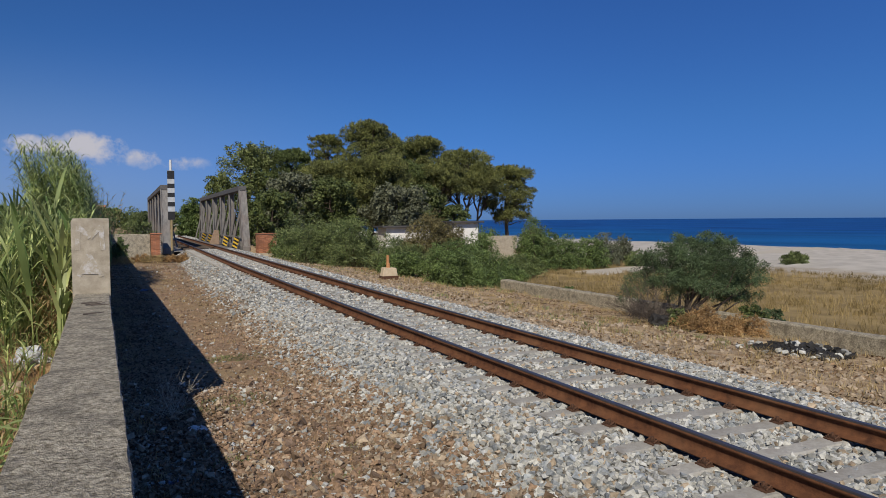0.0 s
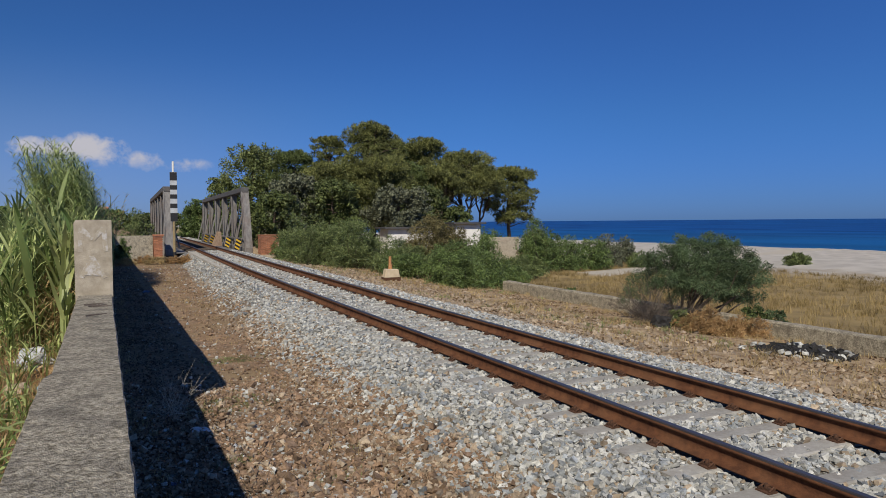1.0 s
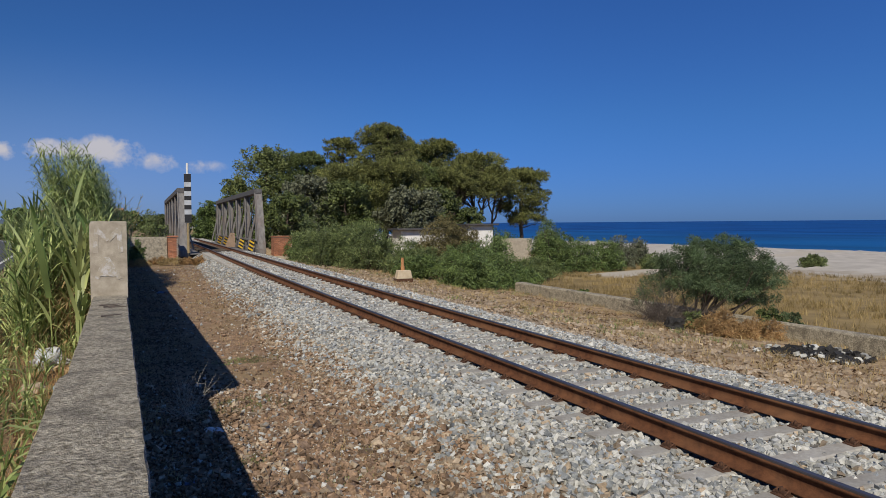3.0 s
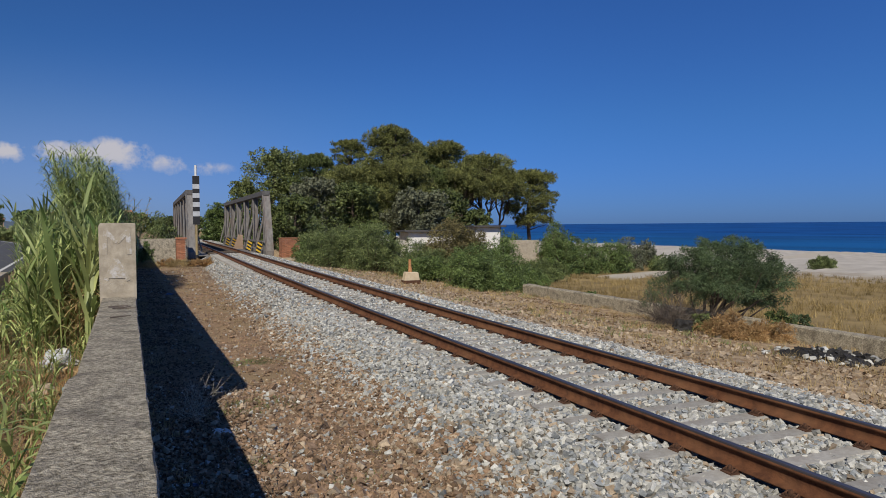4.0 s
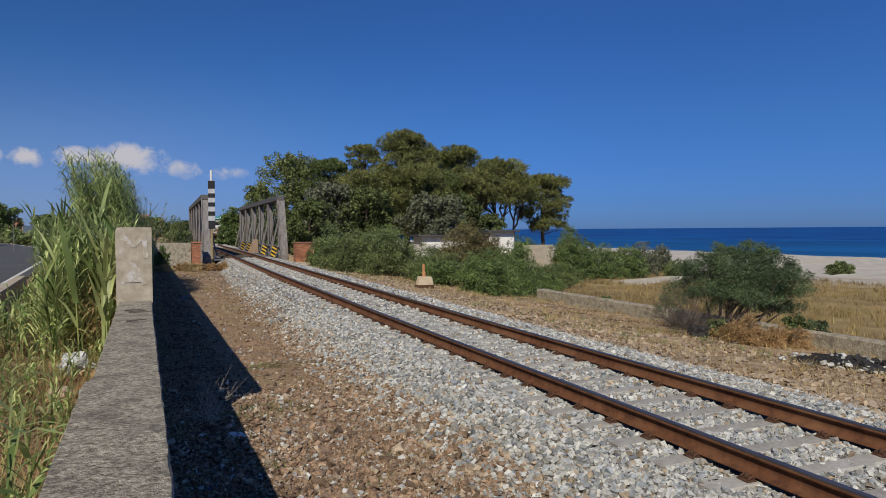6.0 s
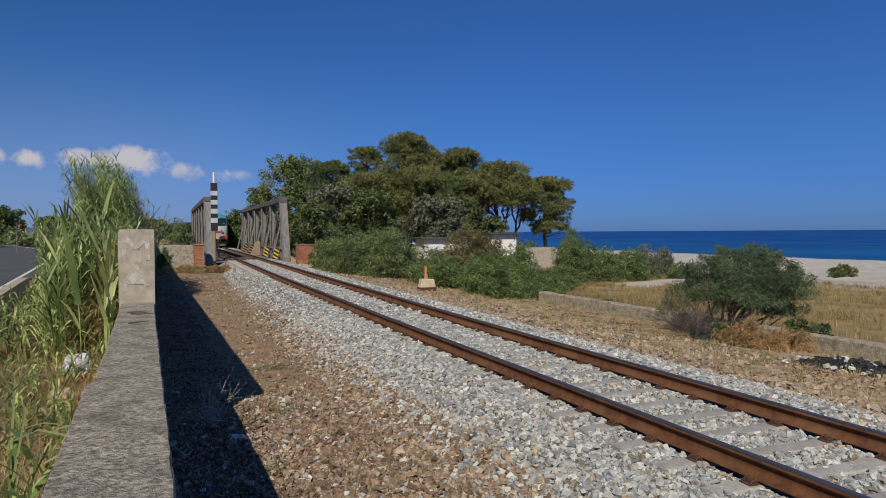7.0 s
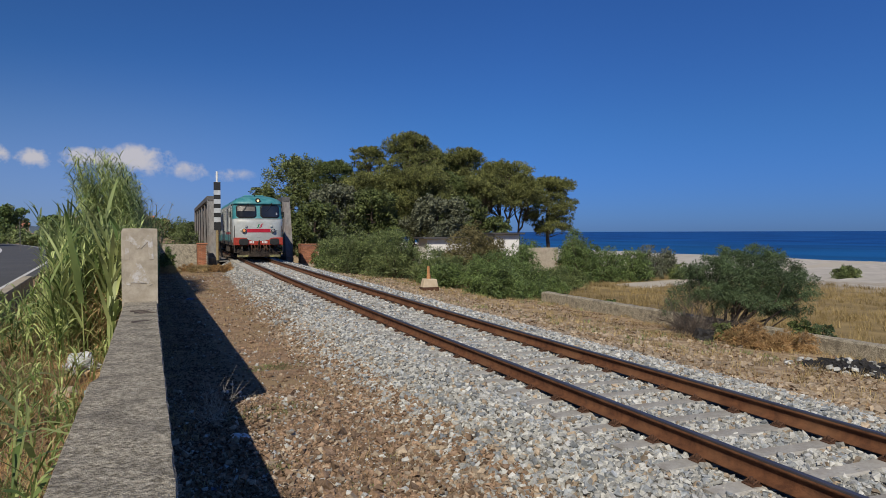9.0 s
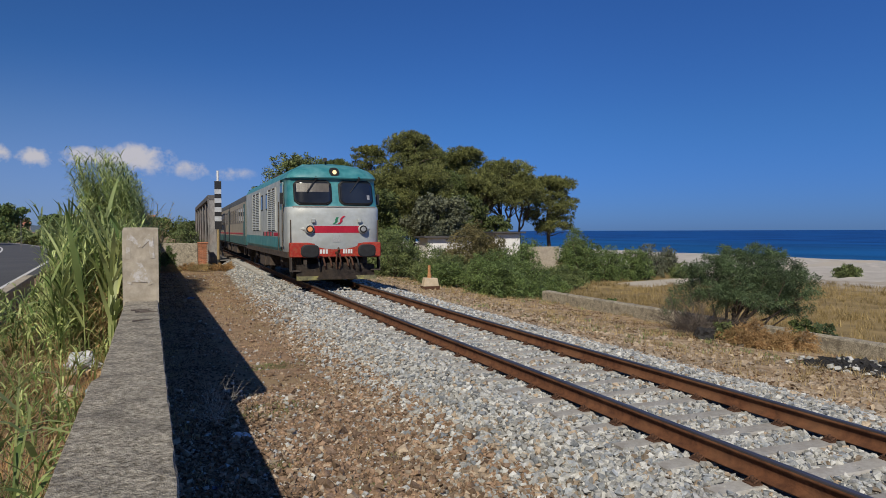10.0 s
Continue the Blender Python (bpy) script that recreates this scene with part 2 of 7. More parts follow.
L_RUSTY = leaf_mat("rust_brown_twigs", (0.27, 0.150, 0.060), (0.50, 0.34, 0.165), 0.8, 0.25)


# ------------------------------------------------------------------ mesh helpers
def npmesh(name, verts, faces, material, smooth=False):
    """A mesh from numpy vertices and faces that all have the same number of corners."""
    me = bpy.data.meshes.new(name)
    verts, faces = np.asarray(verts, np.float32), np.asarray(faces, np.int32)
    k = faces.shape[1]
    me.vertices.add(len(verts))
    me.vertices.foreach_set("co", verts.ravel())
    me.loops.add(faces.size)
    me.loops.foreach_set("vertex_index", faces.ravel())
    me.polygons.add(len(faces))
    me.polygons.foreach_set("loop_start", np.arange(0, faces.size, k, dtype=np.int32))
    me.polygons.foreach_set("use_smooth", np.full(len(faces), smooth))
    me.update(calc_edges=True)
    me.validate()
    me.materials.append(material)
    return me


def part(name, bm, material, parent=None, label="", bevel=0.0):
    """One bmesh as one mesh object, under its thing if it has one."""
    if bevel:
        bmesh.ops.bevel(bm, geom=bm.edges[:], offset=bevel, segments=1, affect="EDGES", clamp_overlap=True)
    bmesh.ops.recalc_face_normals(bm, faces=bm.faces)
    me = bpy.data.meshes.new(name)
    bm.to_mesh(me)
    bm.free()
    me.materials.append(material)
    ob = new(name, me)
    ob.parent = parent
    if label:
        tagged(ob, label)
    return ob


def part_np(name, verts, faces, material, parent=None, label="", smooth=False):
    ob = new(name, npmesh(name, verts, faces, material, smooth))
    ob.parent = parent
    if label:
        tagged(ob, label)
    return ob


def thing(name, m, label, category, group="", kind=""):
    ob = new(name)
    ob.matrix_basis = m
    ob.empty_display_size = 0.2
    return tagged(ob, label, category, group, kind)


def box(x0, x1, y0, y1, z0, z1, bm=None):
    bm = bm or bmesh.new()
    v = [bm.verts.new(p) for p in ((x0, y0, z0), (x1, y0, z0), (x1, y1, z0), (x0, y1, z0), (x0, y0, z1), (x1, y0, z1), (x1, y1, z1), (x0, y1, z1))]
    for q in ((3, 2, 1, 0), (4, 5, 6, 7), (0, 1, 5, 4), (1, 2, 6, 5), (2, 3, 7, 6), (3, 0, 4, 7)):
        bm.faces.new([v[i] for i in q])
    return bm


def beam(a, b, w, d, bm=None, side=(1, 0, 0)):
    """A bar from a to b, w wide along side and d deep across it."""
    bm = bm or bmesh.new()
    a, b, s = Vector(a), Vector(b), Vector(side)
    ax = (b - a).normalized()
    s = (s - ax * s.dot(ax)).normalized()
    t = ax.cross(s)
    c = [s * (i * w / 2) + t * (j * d / 2) for i, j in ((-1, -1), (1, -1), (1, 1), (-1, 1))]
    v = [bm.verts.new(a + k) for k in c] + [bm.verts.new(b + k) for k in c]
    for q in ((3, 2, 1, 0), (4, 5, 6, 7), (0, 1, 5, 4), (1, 2, 6, 5), (2, 3, 7, 6), (3, 0, 4, 7)):
        bm.faces.new([v[i] for i in q])
    return bm


def tube(points, radii, sides=8, bm=None):
    """A round, tapering limb through the points, closed at both ends."""
    bm = bm or bmesh.new()
    rings = []
    for i, (p, r) in enumerate(zip(points, radii)):
        p = Vector(p)
        ax = (Vector(points[min(i + 1, len(points) - 1)]) - Vector(points[max(i - 1, 0)])).normalized()
        s = ax.cross(Vector((0.31, 0.95, 0.02))).normalized()
        t = ax.cross(s)
        rings.append([bm.verts.new(p + (s * math.cos(a) + t * math.sin(a)) * r) for a in (2 * math.pi * k / sides for k in range(sides))])
    for a, b in zip(rings, rings[1:]):
        for k in range(sides):
            bm.faces.new((a[k], a[(k + 1) % sides], b[(k + 1) % sides], b[k]))
    bm.faces.new(rings[0][::-1])
    bm.faces.new(rings[-1])
    return bm


# ------------------------------------------------------------------ the lie of the land
KNOT_Y = np.array([-60.0, 6, 10, 14, 18, 23, 30, 40, 55, 80, 95])
KNOT_X = np.array([0.0, 0, -0.02, -0.10, -0.205, -0.29, -0.32, -0.24, -0.08, 0.08, 0.12])
KNOT_Z = np.array([0.0, 0, 0.0, 0.018, 0.07, 0.11, 0.13, 0.137, 0.135, 0.13, 0.13])
TRACK_X, GAUGE = 5.036, 1.505


def eased(y, ky, kv):
    """Piecewise values smoothed by averaging over a few metres."""
    y = np.asarray(y, float)
    return sum(np.interp(y + d, ky, kv) for d in (-3, -1.5, 0, 1.5, 3)) / 5


def track_x(y):
    bend = np.maximum(np.asarray(y, float) - 88, 0)
    turn = np.minimum(bend, 35)
    return TRACK_X + eased(y, KNOT_Y, KNOT_X) + turn ** 2 / 170 + (bend - turn) * 70 / 170


def track_z(y):
    return eased(y, KNOT_Y, KNOT_Z)


def wall_x(y):
    """The middle of the parapet wall beside the road."""
    return -0.095 - 0.0265 * np.asarray(y, float)


DIRT, VERGE, SEA = -0.57, 0.12, -4.5


def left_toe(y):
    """How far the ballast reaches on the road's side."""
    return np.interp(y, [15, 36], [2.66, 1.95])


def ground_z(x, y, bumps=True):
    x, y = np.broadcast_arrays(np.asarray(x, float), np.asarray(y, float))
    u, zt = x - track_x(y), track_z(y)
    right = np.interp(x, [8, 13.6, 14.2, 22, 36, 46, 60, 95, 122, 150, 400], [-0.52, -0.98, -1.35, -1.9, -2.2, -2.25, -2.1, -2.7, SEA - 0.05, SEA - 2.5, SEA - 6])
    left = np.where(x < wall_x(y), VERGE, DIRT)
    left = np.where(y > 46, DIRT - 0.1 + np.clip((y - 85) / 30, 0, 1) * 0.5, left)
    z = np.where(x > 8, right, np.where(u > 0, -0.52, left))
    dip = np.exp(-((y - 65) / 9.0) ** 4) * np.clip((12 - x) / 4, 0, 1) * np.clip((x + 60) / 15, 0, 1)
    z = z - 2.6 * dip
    toe = left_toe(y)
    slope = np.where(u < 0, -0.222 + (DIRT + 0.222) * np.clip((-u - toe + 1.03) / 1.03, 0, 1), np.interp(u, [1.72, 2.95], [-0.222, -0.52]))
    inside = (u > -toe) & (u < 2.95)
    z = np.where(inside & ((y < 50) | ((y > 81) & (y < 260))), np.where((u > -toe + 1.03) & (u < 1.72), -0.222, slope) + zt * np.clip((toe + u) * 2, 0, 1), z)
    if bumps:
        lump = 0.03 * np.sin(1.7 * x + 0.6 * y) * np.sin(0.9 * y - 0.4 * x) + 0.02 * np.sin(3.1 * y + 2.3 * x)
        z = z + np.where(inside, 0, lump * np.where(np.abs(x - wall_x(y)) < 0.5, 0.3, 1) * np.where(x < -1.8, 0.4, np.clip(1 + (np.abs(x) - 14) / 20, 1, 4)))
    return z


def ground_mat():
    m = mat("ground_soil", (0.175, 0.108, 0.062), (0.37, 0.245, 0.145), 6.0, 0.97, bump=0.9, fine=40, c=(0.26, 0.19, 0.10), cscale=0.5, camount=0.7, dist=0.03)
    n, l = m.node_tree.nodes, m.node_tree.links
    p = n["Principled BSDF"]
    base = p.inputs["Base Color"].links[0].from_socket
    geo = n.new("ShaderNodeNewGeometry")
    sep = n.new("ShaderNodeSeparateXYZ")
    l.new(geo.outputs["Position"], sep.inputs[0])
    wob = n.new("ShaderNodeTexNoise")
    wob.inputs["Scale"].default_value, wob.inputs["Detail"].default_value = 0.35, 6
    l.new(geo.outputs["Position"], wob.inputs["Vector"])

    def zone(lo, hi, wobble, dark, light, scale):
        nonlocal base
        a = n.new("ShaderNodeMath")
        a.operation = "MULTIPLY_ADD"
        l.new(wob.outputs["Fac"], a.inputs[0])
        a.inputs[1].default_value = wobble
        l.new(sep.outputs[0], a.inputs[2])
        r = n.new("ShaderNodeMapRange")
        r.inputs["From Min"].default_value, r.inputs["From Max"].default_value = lo + wobble / 2, hi + wobble / 2
        l.new(a.outputs[0], r.inputs[0])
        t = n.new("ShaderNodeTexNoise")
        t.inputs["Scale"].default_value, t.inputs["Detail"].default_value = scale, 7
        l.new(geo.outputs["Position"], t.inputs["Vector"])
        ramp = n.new("ShaderNodeValToRGB")
        ramp.color_ramp.elements[0].position, ramp.color_ramp.elements[1].position = 0.36, 0.64
        ramp.color_ramp.elements[0].color, ramp.color_ramp.elements[1].color = (*dark, 1), (*light, 1)
        l.new(t.outputs["Fac"], ramp.inputs[0])
        mx = n.new("ShaderNodeMix")
        mx.data_type = "RGBA"
        l.new(r.outputs[0], mx.inputs["Factor"])
        l.new(base, mx.inputs[6])
        l.new(ramp.outputs[0], mx.inputs[7])
        base = mx.outputs[2]

    zone(2.0, 3.2, 0.8, (0.10, 0.09, 0.078), (0.22, 0.205, 0.18), 22)        # ballast bed
    zone(7.6, 8.6, 0.8, (0.24, 0.16, 0.088), (0.45, 0.335, 0.205), 5)        # dry shoulder
    zone(13.9, 14.6, 0.3, (0.205, 0.145, 0.058), (0.32, 0.230, 0.096), 0.6)     # dry meadow
    zone(42, 50, 14, (0.40, 0.365, 0.315), (0.50, 0.46, 0.40), 0.4)         # beach sand
    # pale sandy track between the meadow and the bushes
    k = n.new("ShaderNodeVectorMath")
    k.operation = "DOT_PRODUCT"
    k.inputs[1].default_value = (-0.5, 1.0, 0.0)
    l.new(geo.outputs["Position"], k.inputs[0])
    mask = None
    for socket, lo, hi in ((k.outputs["Value"], 25.2, 25.8), (k.outputs["Value"], 29.6, 28.9), (sep.outputs[0], 29.0, 31.0)):
        r = n.new("ShaderNodeMapRange")
        r.inputs["From Min"].default_value, r.inputs["From Max"].default_value = lo, hi
        l.new(socket, r.inputs[0])
        if mask:
            j = n.new("ShaderNodeMath")
            j.operation = "MULTIPLY"
            l.new(mask, j.inputs[0])
            l.new(r.outputs[0], j.inputs[1])
            mask = j.outputs[0]
        else:
            mask = r.outputs[0]
    mx = n.new("ShaderNodeMix")
    mx.data_type = "RGBA"
    l.new(mask, mx.inputs["Factor"])
    l.new(base, mx.inputs[6])
    mx.inputs[7].default_value = (0.46, 0.41, 0.33, 1)
    l.new(mx.outputs[2], p.inputs["Base Color"])
    return m


def build_ground():
    xs = np.unique(np.round(np.concatenate([np.arange(-1.6, 0.6, 0.1), np.arange(0.6, 9, 0.2), np.arange(9, 16, 0.25), np.arange(16, 50, 1.5), np.arange(50, 160, 4), np.geomspace(165, 420, 8), -np.geomspace(1.7, 900, 45)]), 3))
    ys = np.unique(np.round(np.concatenate([np.arange(-6, 30, 0.3), np.arange(30, 95, 0.8), np.geomspace(96, 3500, 50), -np.geomspace(6.5, 900, 25)]), 3))
    gx, gy = np.meshgrid(xs, ys)
    v = np.stack([gx, gy, ground_z(gx, gy)], -1).reshape(-1, 3)
    nx = len(xs)
    i = (np.arange(len(ys) - 1)[:, None] * nx + np.arange(nx - 1)[None]).ravel()
    ob = new("ground", npmesh("ground", v, np.stack([i, i + 1, i + nx + 1, i + nx], -1), ground_mat(), True))
    tagged(ob, "dry sandy ground with dirt path, dry meadow and pale beach", "ground", kind="structure")


def water_mat():
    m = bpy.data.materials.new("sea_water")
    m.use_nodes = True
    n, l = m.node_tree.nodes, m.node_tree.links
    p = n["Principled BSDF"]
    p.inputs["Roughness"].default_value = 0.35
    p.inputs["Specular IOR Level"].default_value = 0.07
    geo = n.new("ShaderNodeNewGeometry")
    mp = n.new("ShaderNodeMapping")
    mp.inputs["Scale"].default_value = (1, 0.22, 1)
    l.new(geo.outputs["Position"], mp.inputs[0])
    t = n.new("ShaderNodeTexNoise")
    t.inputs["Scale"].default_value, t.inputs["Detail"].default_value = 0.05, 9
    l.new(mp.outputs[0], t.inputs["Vector"])
    r = n.new("ShaderNodeValToRGB")
    r.color_ramp.elements[0].position, r.color_ramp.elements[1].position = 0.40, 0.64
    r.color_ramp.elements[0].color, r.color_ramp.elements[1].color = (0.001, 0.018, 0.105, 1), (0.002, 0.070, 0.270, 1)
    l.new(t.outputs["Fac"], r.inputs[0])
    sep = n.new("ShaderNodeSeparateXYZ")
    l.new(geo.outputs["Position"], sep.inputs[0])
    shal = n.new("ShaderNodeMapRange")
    shal.inputs["From Min"].default_value, shal.inputs["From Max"].default_value = 122, 330
    shal.inputs["To Min"].default_value, shal.inputs["To Max"].default_value = 0.5, 0.0
    l.new(sep.outputs[0], shal.inputs[0])
    mx = n.new("ShaderNodeMix")
    mx.data_type = "RGBA"
    l.new(shal.outputs[0], mx.inputs["Factor"])
    l.new(r.outputs[0], mx.inputs[6])
    mx.inputs[7].default_value = (0.006, 0.10, 0.21, 1)
    l.new(mx.outputs[2], p.inputs["Base Color"])
    w = n.new("ShaderNodeTexNoise")
    w.inputs["Scale"].default_value, w.inputs["Detail"].default_value = 0.6, 5
    l.new(mp.outputs[0], w.inputs["Vector"])
    b = n.new("ShaderNodeBump")
    b.inputs["Strength"].default_value, b.inputs["Distance"].default_value = 0.7, 0.4
    l.new(w.outputs["Fac"], b.inputs["Height"])
    l.new(b.outputs[0], p.inputs["Normal"])
    return m


build_ground()
bm = bmesh.new()
bm.faces.new([bm.verts.new(p) for p in ((105, -3000, SEA), (4500, -3000, SEA + 7), (4500, 4700, SEA + 7), (105, 4700, SEA))])
sea = part("water", bm, water_mat())
tagged(sea, "deep blue calm sea with turquoise shallows", "sea", kind="structure")


# ------------------------------------------------------------------ the track
def sweep(profile, offset, y0, y1, step, closed=True):
    """A profile (across, up) carried along the track at that offset from its middle."""
    ys = np.arange(y0, y1 + step / 2, step)
    cx, cz = track_x(ys), track_z(ys)
    k = len(profile)
    pr = np.array(profile)
    v = np.stack([cx[:, None] + offset + pr[None, :, 0], np.repeat(ys[:, None], k, 1), cz[:, None] + pr[None, :, 1]], -1).reshape(-1, 3)
    i = (np.arange(len(ys) - 1)[:, None] * k + np.arange(k)[None]).ravel()
    j = (np.arange(len(ys) - 1)[:, None] * k + (np.arange(k)[None] + 1) % k).ravel()
    return v, np.stack([i, j, j + k, i + k], -1)


RAIL = [(-0.067, -0.172), (0.067, -0.172), (0.067, -0.158), (0.012, -0.135), (0.009, -0.055), (0.034, -0.042), (0.036, -0.012), (-0.036, -0.012), (-0.034, -0.042), (-0.009, -0.055), (-0.012, -0.135), (-0.067, -0.158)]
HEAD = [(-0.0365, -0.014), (0.0365, -0.014), (0.034, -0.004), (0.022, 0.0), (-0.022, 0.0), (-0.034, -0.004)]
track = thing("railway_track", pose(0, 0, 0), "single railway track with rusty rails on grey concrete sleepers", "railway track", kind="structure")
for side in (-0.5, 0.5):
    rail = part_np("rail", *sweep(RAIL, side * GAUGE, -8, 200, 1.0), M_RUST, track, "rusty steel rail with a worn top", True)
    part_np("rail_head", *sweep(HEAD, side * GAUGE, -8, 200, 1.0), M_RAILTOP, rail, "dull polished running surface")


def sleeper_mesh():
    bm = bmesh.new()
    # prestressed concrete block: thick under the rails, dipping in the middle, sloping sides
    prof = [(-1.25, -0.200), (-0.95, -0.19), (-0.55, -0.19), (-0.28, -0.196), (0.28, -0.196), (0.55, -0.19), (0.95, -0.19), (1.25, -0.200)]
    rows = []
    for x, z in prof:
        rows.append([bm.verts.new(p) for p in ((x, -0.145, z - 0.16), (x, -0.105, z - 0.012), (x, -0.09, z), (x, 0.09, z), (x, 0.105, z - 0.012), (x, 0.145, z - 0.16))])
    for a, b in zip(rows, rows[1:]):
        for k in range(5):
            bm.faces.new((a[k], a[k + 1], b[k + 1], b[k]))
    bm.faces.new(rows[0])
    bm.faces.new(rows[-1][::-1])
    bmesh.ops.recalc_face_normals(bm, faces=bm.faces)
    me = bpy.data.meshes.new("sleeper")
    bm.to_mesh(me)
    bm.free()
    me.materials.append(M_SLEEPER)
    return me


def clip_mesh():
    """A rail fastening: plate, bolt head and bent spring clip."""
    bm = box(-0.045, 0.045, -0.06, 0.06, -0.195, -0.178)
    box(-0.02, 0.045, -0.04, 0.04, -0.178, -0.160, bm)
    tube([(-0.005, 0, -0.165), (-0.005, 0, -0.128)], [0.018, 0.015], 6, bm)
    tube([(-0.03, -0.05, -0.175), (0.02, -0.045, -0.150), (0.035, 0.0, -0.155), (0.02, 0.045, -0.150), (-0.03, 0.05, -0.175)], [0.008] * 5, 5, bm)
    bmesh.ops.recalc_face_normals(bm, faces=bm.faces)
    me = bpy.data.meshes.new("clip")
    bm.to_mesh(me)
    bm.free()
    me.materials.append(M_CLIP)
    return me


SLEEPER_Y0 = 11.503 - 0.6 * 20
sm, cm = sleeper_mesh(), clip_mesh()
for i in range(0, 180):
    y = SLEEPER_Y0 - 3.6 + 0.6 * i
    if y > 49.6 and y < 81:
        continue
    s = new("sleeper", sm)
    s.parent = track
    s.matrix_basis = pose(float(track_x(y)), y, float(track_z(y)), 0, 0, random.uniform(-0.6, 0.6))
    if y < 30:
        for o, turn in ((-GAUGE / 2 - 0.115, 0), (-GAUGE / 2 + 0.115, 180), (GAUGE / 2 - 0.115, 0), (GAUGE / 2 + 0.115, 180)):
            c = new("clip", cm)
            c.parent = s
            c.matrix_basis = pose(o, random.uniform(-0.01, 0.01), 0, 0, 0, turn + random.uniform(-6, 6))


# ------------------------------------------------------------------ stones
def stones(name, x, y, z, size, material, flat=0.88, seed=1):
    """Angular stones: skewed six-sided lumps, each squeezed and turned its own way."""
    rng = np.random.default_rng(seed)
    iv = np.array([(-1, -1, -1), (1, -1, -1), (1, 1, -1), (-1, 1, -1), (-1, -1, 1), (1, -1, 1), (1, 1, 1), (-1, 1, 1)], float) * 0.66
    it = np.array([(3, 2, 1, 0), (4, 5, 6, 7), (0, 1, 5, 4), (1, 2, 6, 5), (2, 3, 7, 6), (3, 0, 4, 7)])
    n = len(x)
    kinds = np.stack([(iv + rng.uniform(-0.42, 0.42, iv.shape)) * rng.uniform(0.65, 1.35, (1, 3)) for _ in range(60)])
    sh = kinds[rng.integers(0, 60, n)]
    ax = rng.normal(size=(n, 3))
    ax /= np.linalg.norm(ax, axis=1, keepdims=True)
    an = rng.uniform(0, 2 * np.pi, n)[:, None, None]
    k = ax[:, None, :]
    sh = sh * np.cos(an) + np.cross(np.broadcast_to(k, sh.shape), sh) * np.sin(an) + k * (sh * k).sum(-1, keepdims=True) * (1 - np.cos(an))
    sh = sh * size[:, None, None] * np.array([1, 1, flat])
    v = sh + np.stack([x, y, z], -1)[:, None, :]
    f = it[None] + (np.arange(n) * len(iv))[:, None, None]
    return new(name, npmesh(name, v.reshape(-1, 3), f.reshape(-1, 4), material))


def ballast(n_near, n_far):
    rng = np.random.default_rng(5)

    def spread(n, y0, y1, lo, hi, s0, s1, near_power):
        y = y0 + (y1 - y0) * rng.random(n) ** near_power
        u = rng.uniform(lo, hi, n)
        x = track_x(y) + u
        s = rng.uniform(s0, s1, n)
        between = np.abs(u) < 1.3
        phase = ((y - SLEEPER_Y0) / 0.6 + 0.5) % 1 - 0.5
        on_sleeper = between & (np.abs(phase) < 0.19) & (rng.random(n) < 0.975)
        near_rail = (np.abs(np.abs(u) - GAUGE / 2) < 0.075)
        keep = ~(on_sleeper | near_rail) & ~((y > 50) & (y < 81)) & (u > -left_toe(y) - rng.uniform(0.0, 0.2, n))
        x, y, s, u = x[keep], y[keep], s[keep], u[keep]
        z = ground_z(x, y, False) + s * rng.uniform(-0.2, 0.9, len(s))
        z = np.where((np.abs(u) < 1.3), z - 0.004, z)
        return x, y, z, s

    a = spread(n_near, 2.4, 17, -2.95, 3.1, 0.014, 0.038, 1.15)
    b = spread(n_far, 16, 50, -2.9, 3.1, 0.024, 0.046, 1.3)
    c = spread(2500, 81, 100, -2.9, 3.1, 0.05, 0.07, 1.3)
    d = spread(15000, -7, 2.6, -2.9, 3.1, 0.022, 0.042, 1.0)
    x, y, z, s = (np.concatenate(q) for q in zip(a, b, c, d))
    u = x - track_x(y)
    warm = rng.random(len(x)) < np.where(u < -1.9, 0.16 + 0.75 * np.clip((-u - 1.95) / 0.65, 0, 1), 0.10)
    blue = ~warm & (rng.random(len(x)) < 0.26)
    grey = ~(warm | blue)
    tagged(stones("ballast", x[grey], y[grey], z[grey], s[grey], M_STONE, seed=2), "loose grey crushed-stone ballast along the track", "ballast", kind="stuff")
    tagged(stones("ballast_slate", x[blue], y[blue], z[blue], s[blue], M_STONE_BLUE, seed=6), "darker blue-grey stones among the ballast", "ballast", kind="stuff")
    edge = warm & (u < -2.15) & (rng.random(len(x)) < 0.65)
    warm = warm & ~edge
    tagged(stones("ballast_brown", x[edge], y[edge], z[edge], s[edge] * 0.8, M_STONE_BROWN, seed=7), "dusty brown stones at the foot of the ballast", "ballast", kind="stuff")
    tagged(stones("ballast_ochre", x[warm], y[warm], z[warm], s[warm], M_STONE_WARM, seed=3), "ochre stones scattered among the ballast", "ballast", kind="stuff")


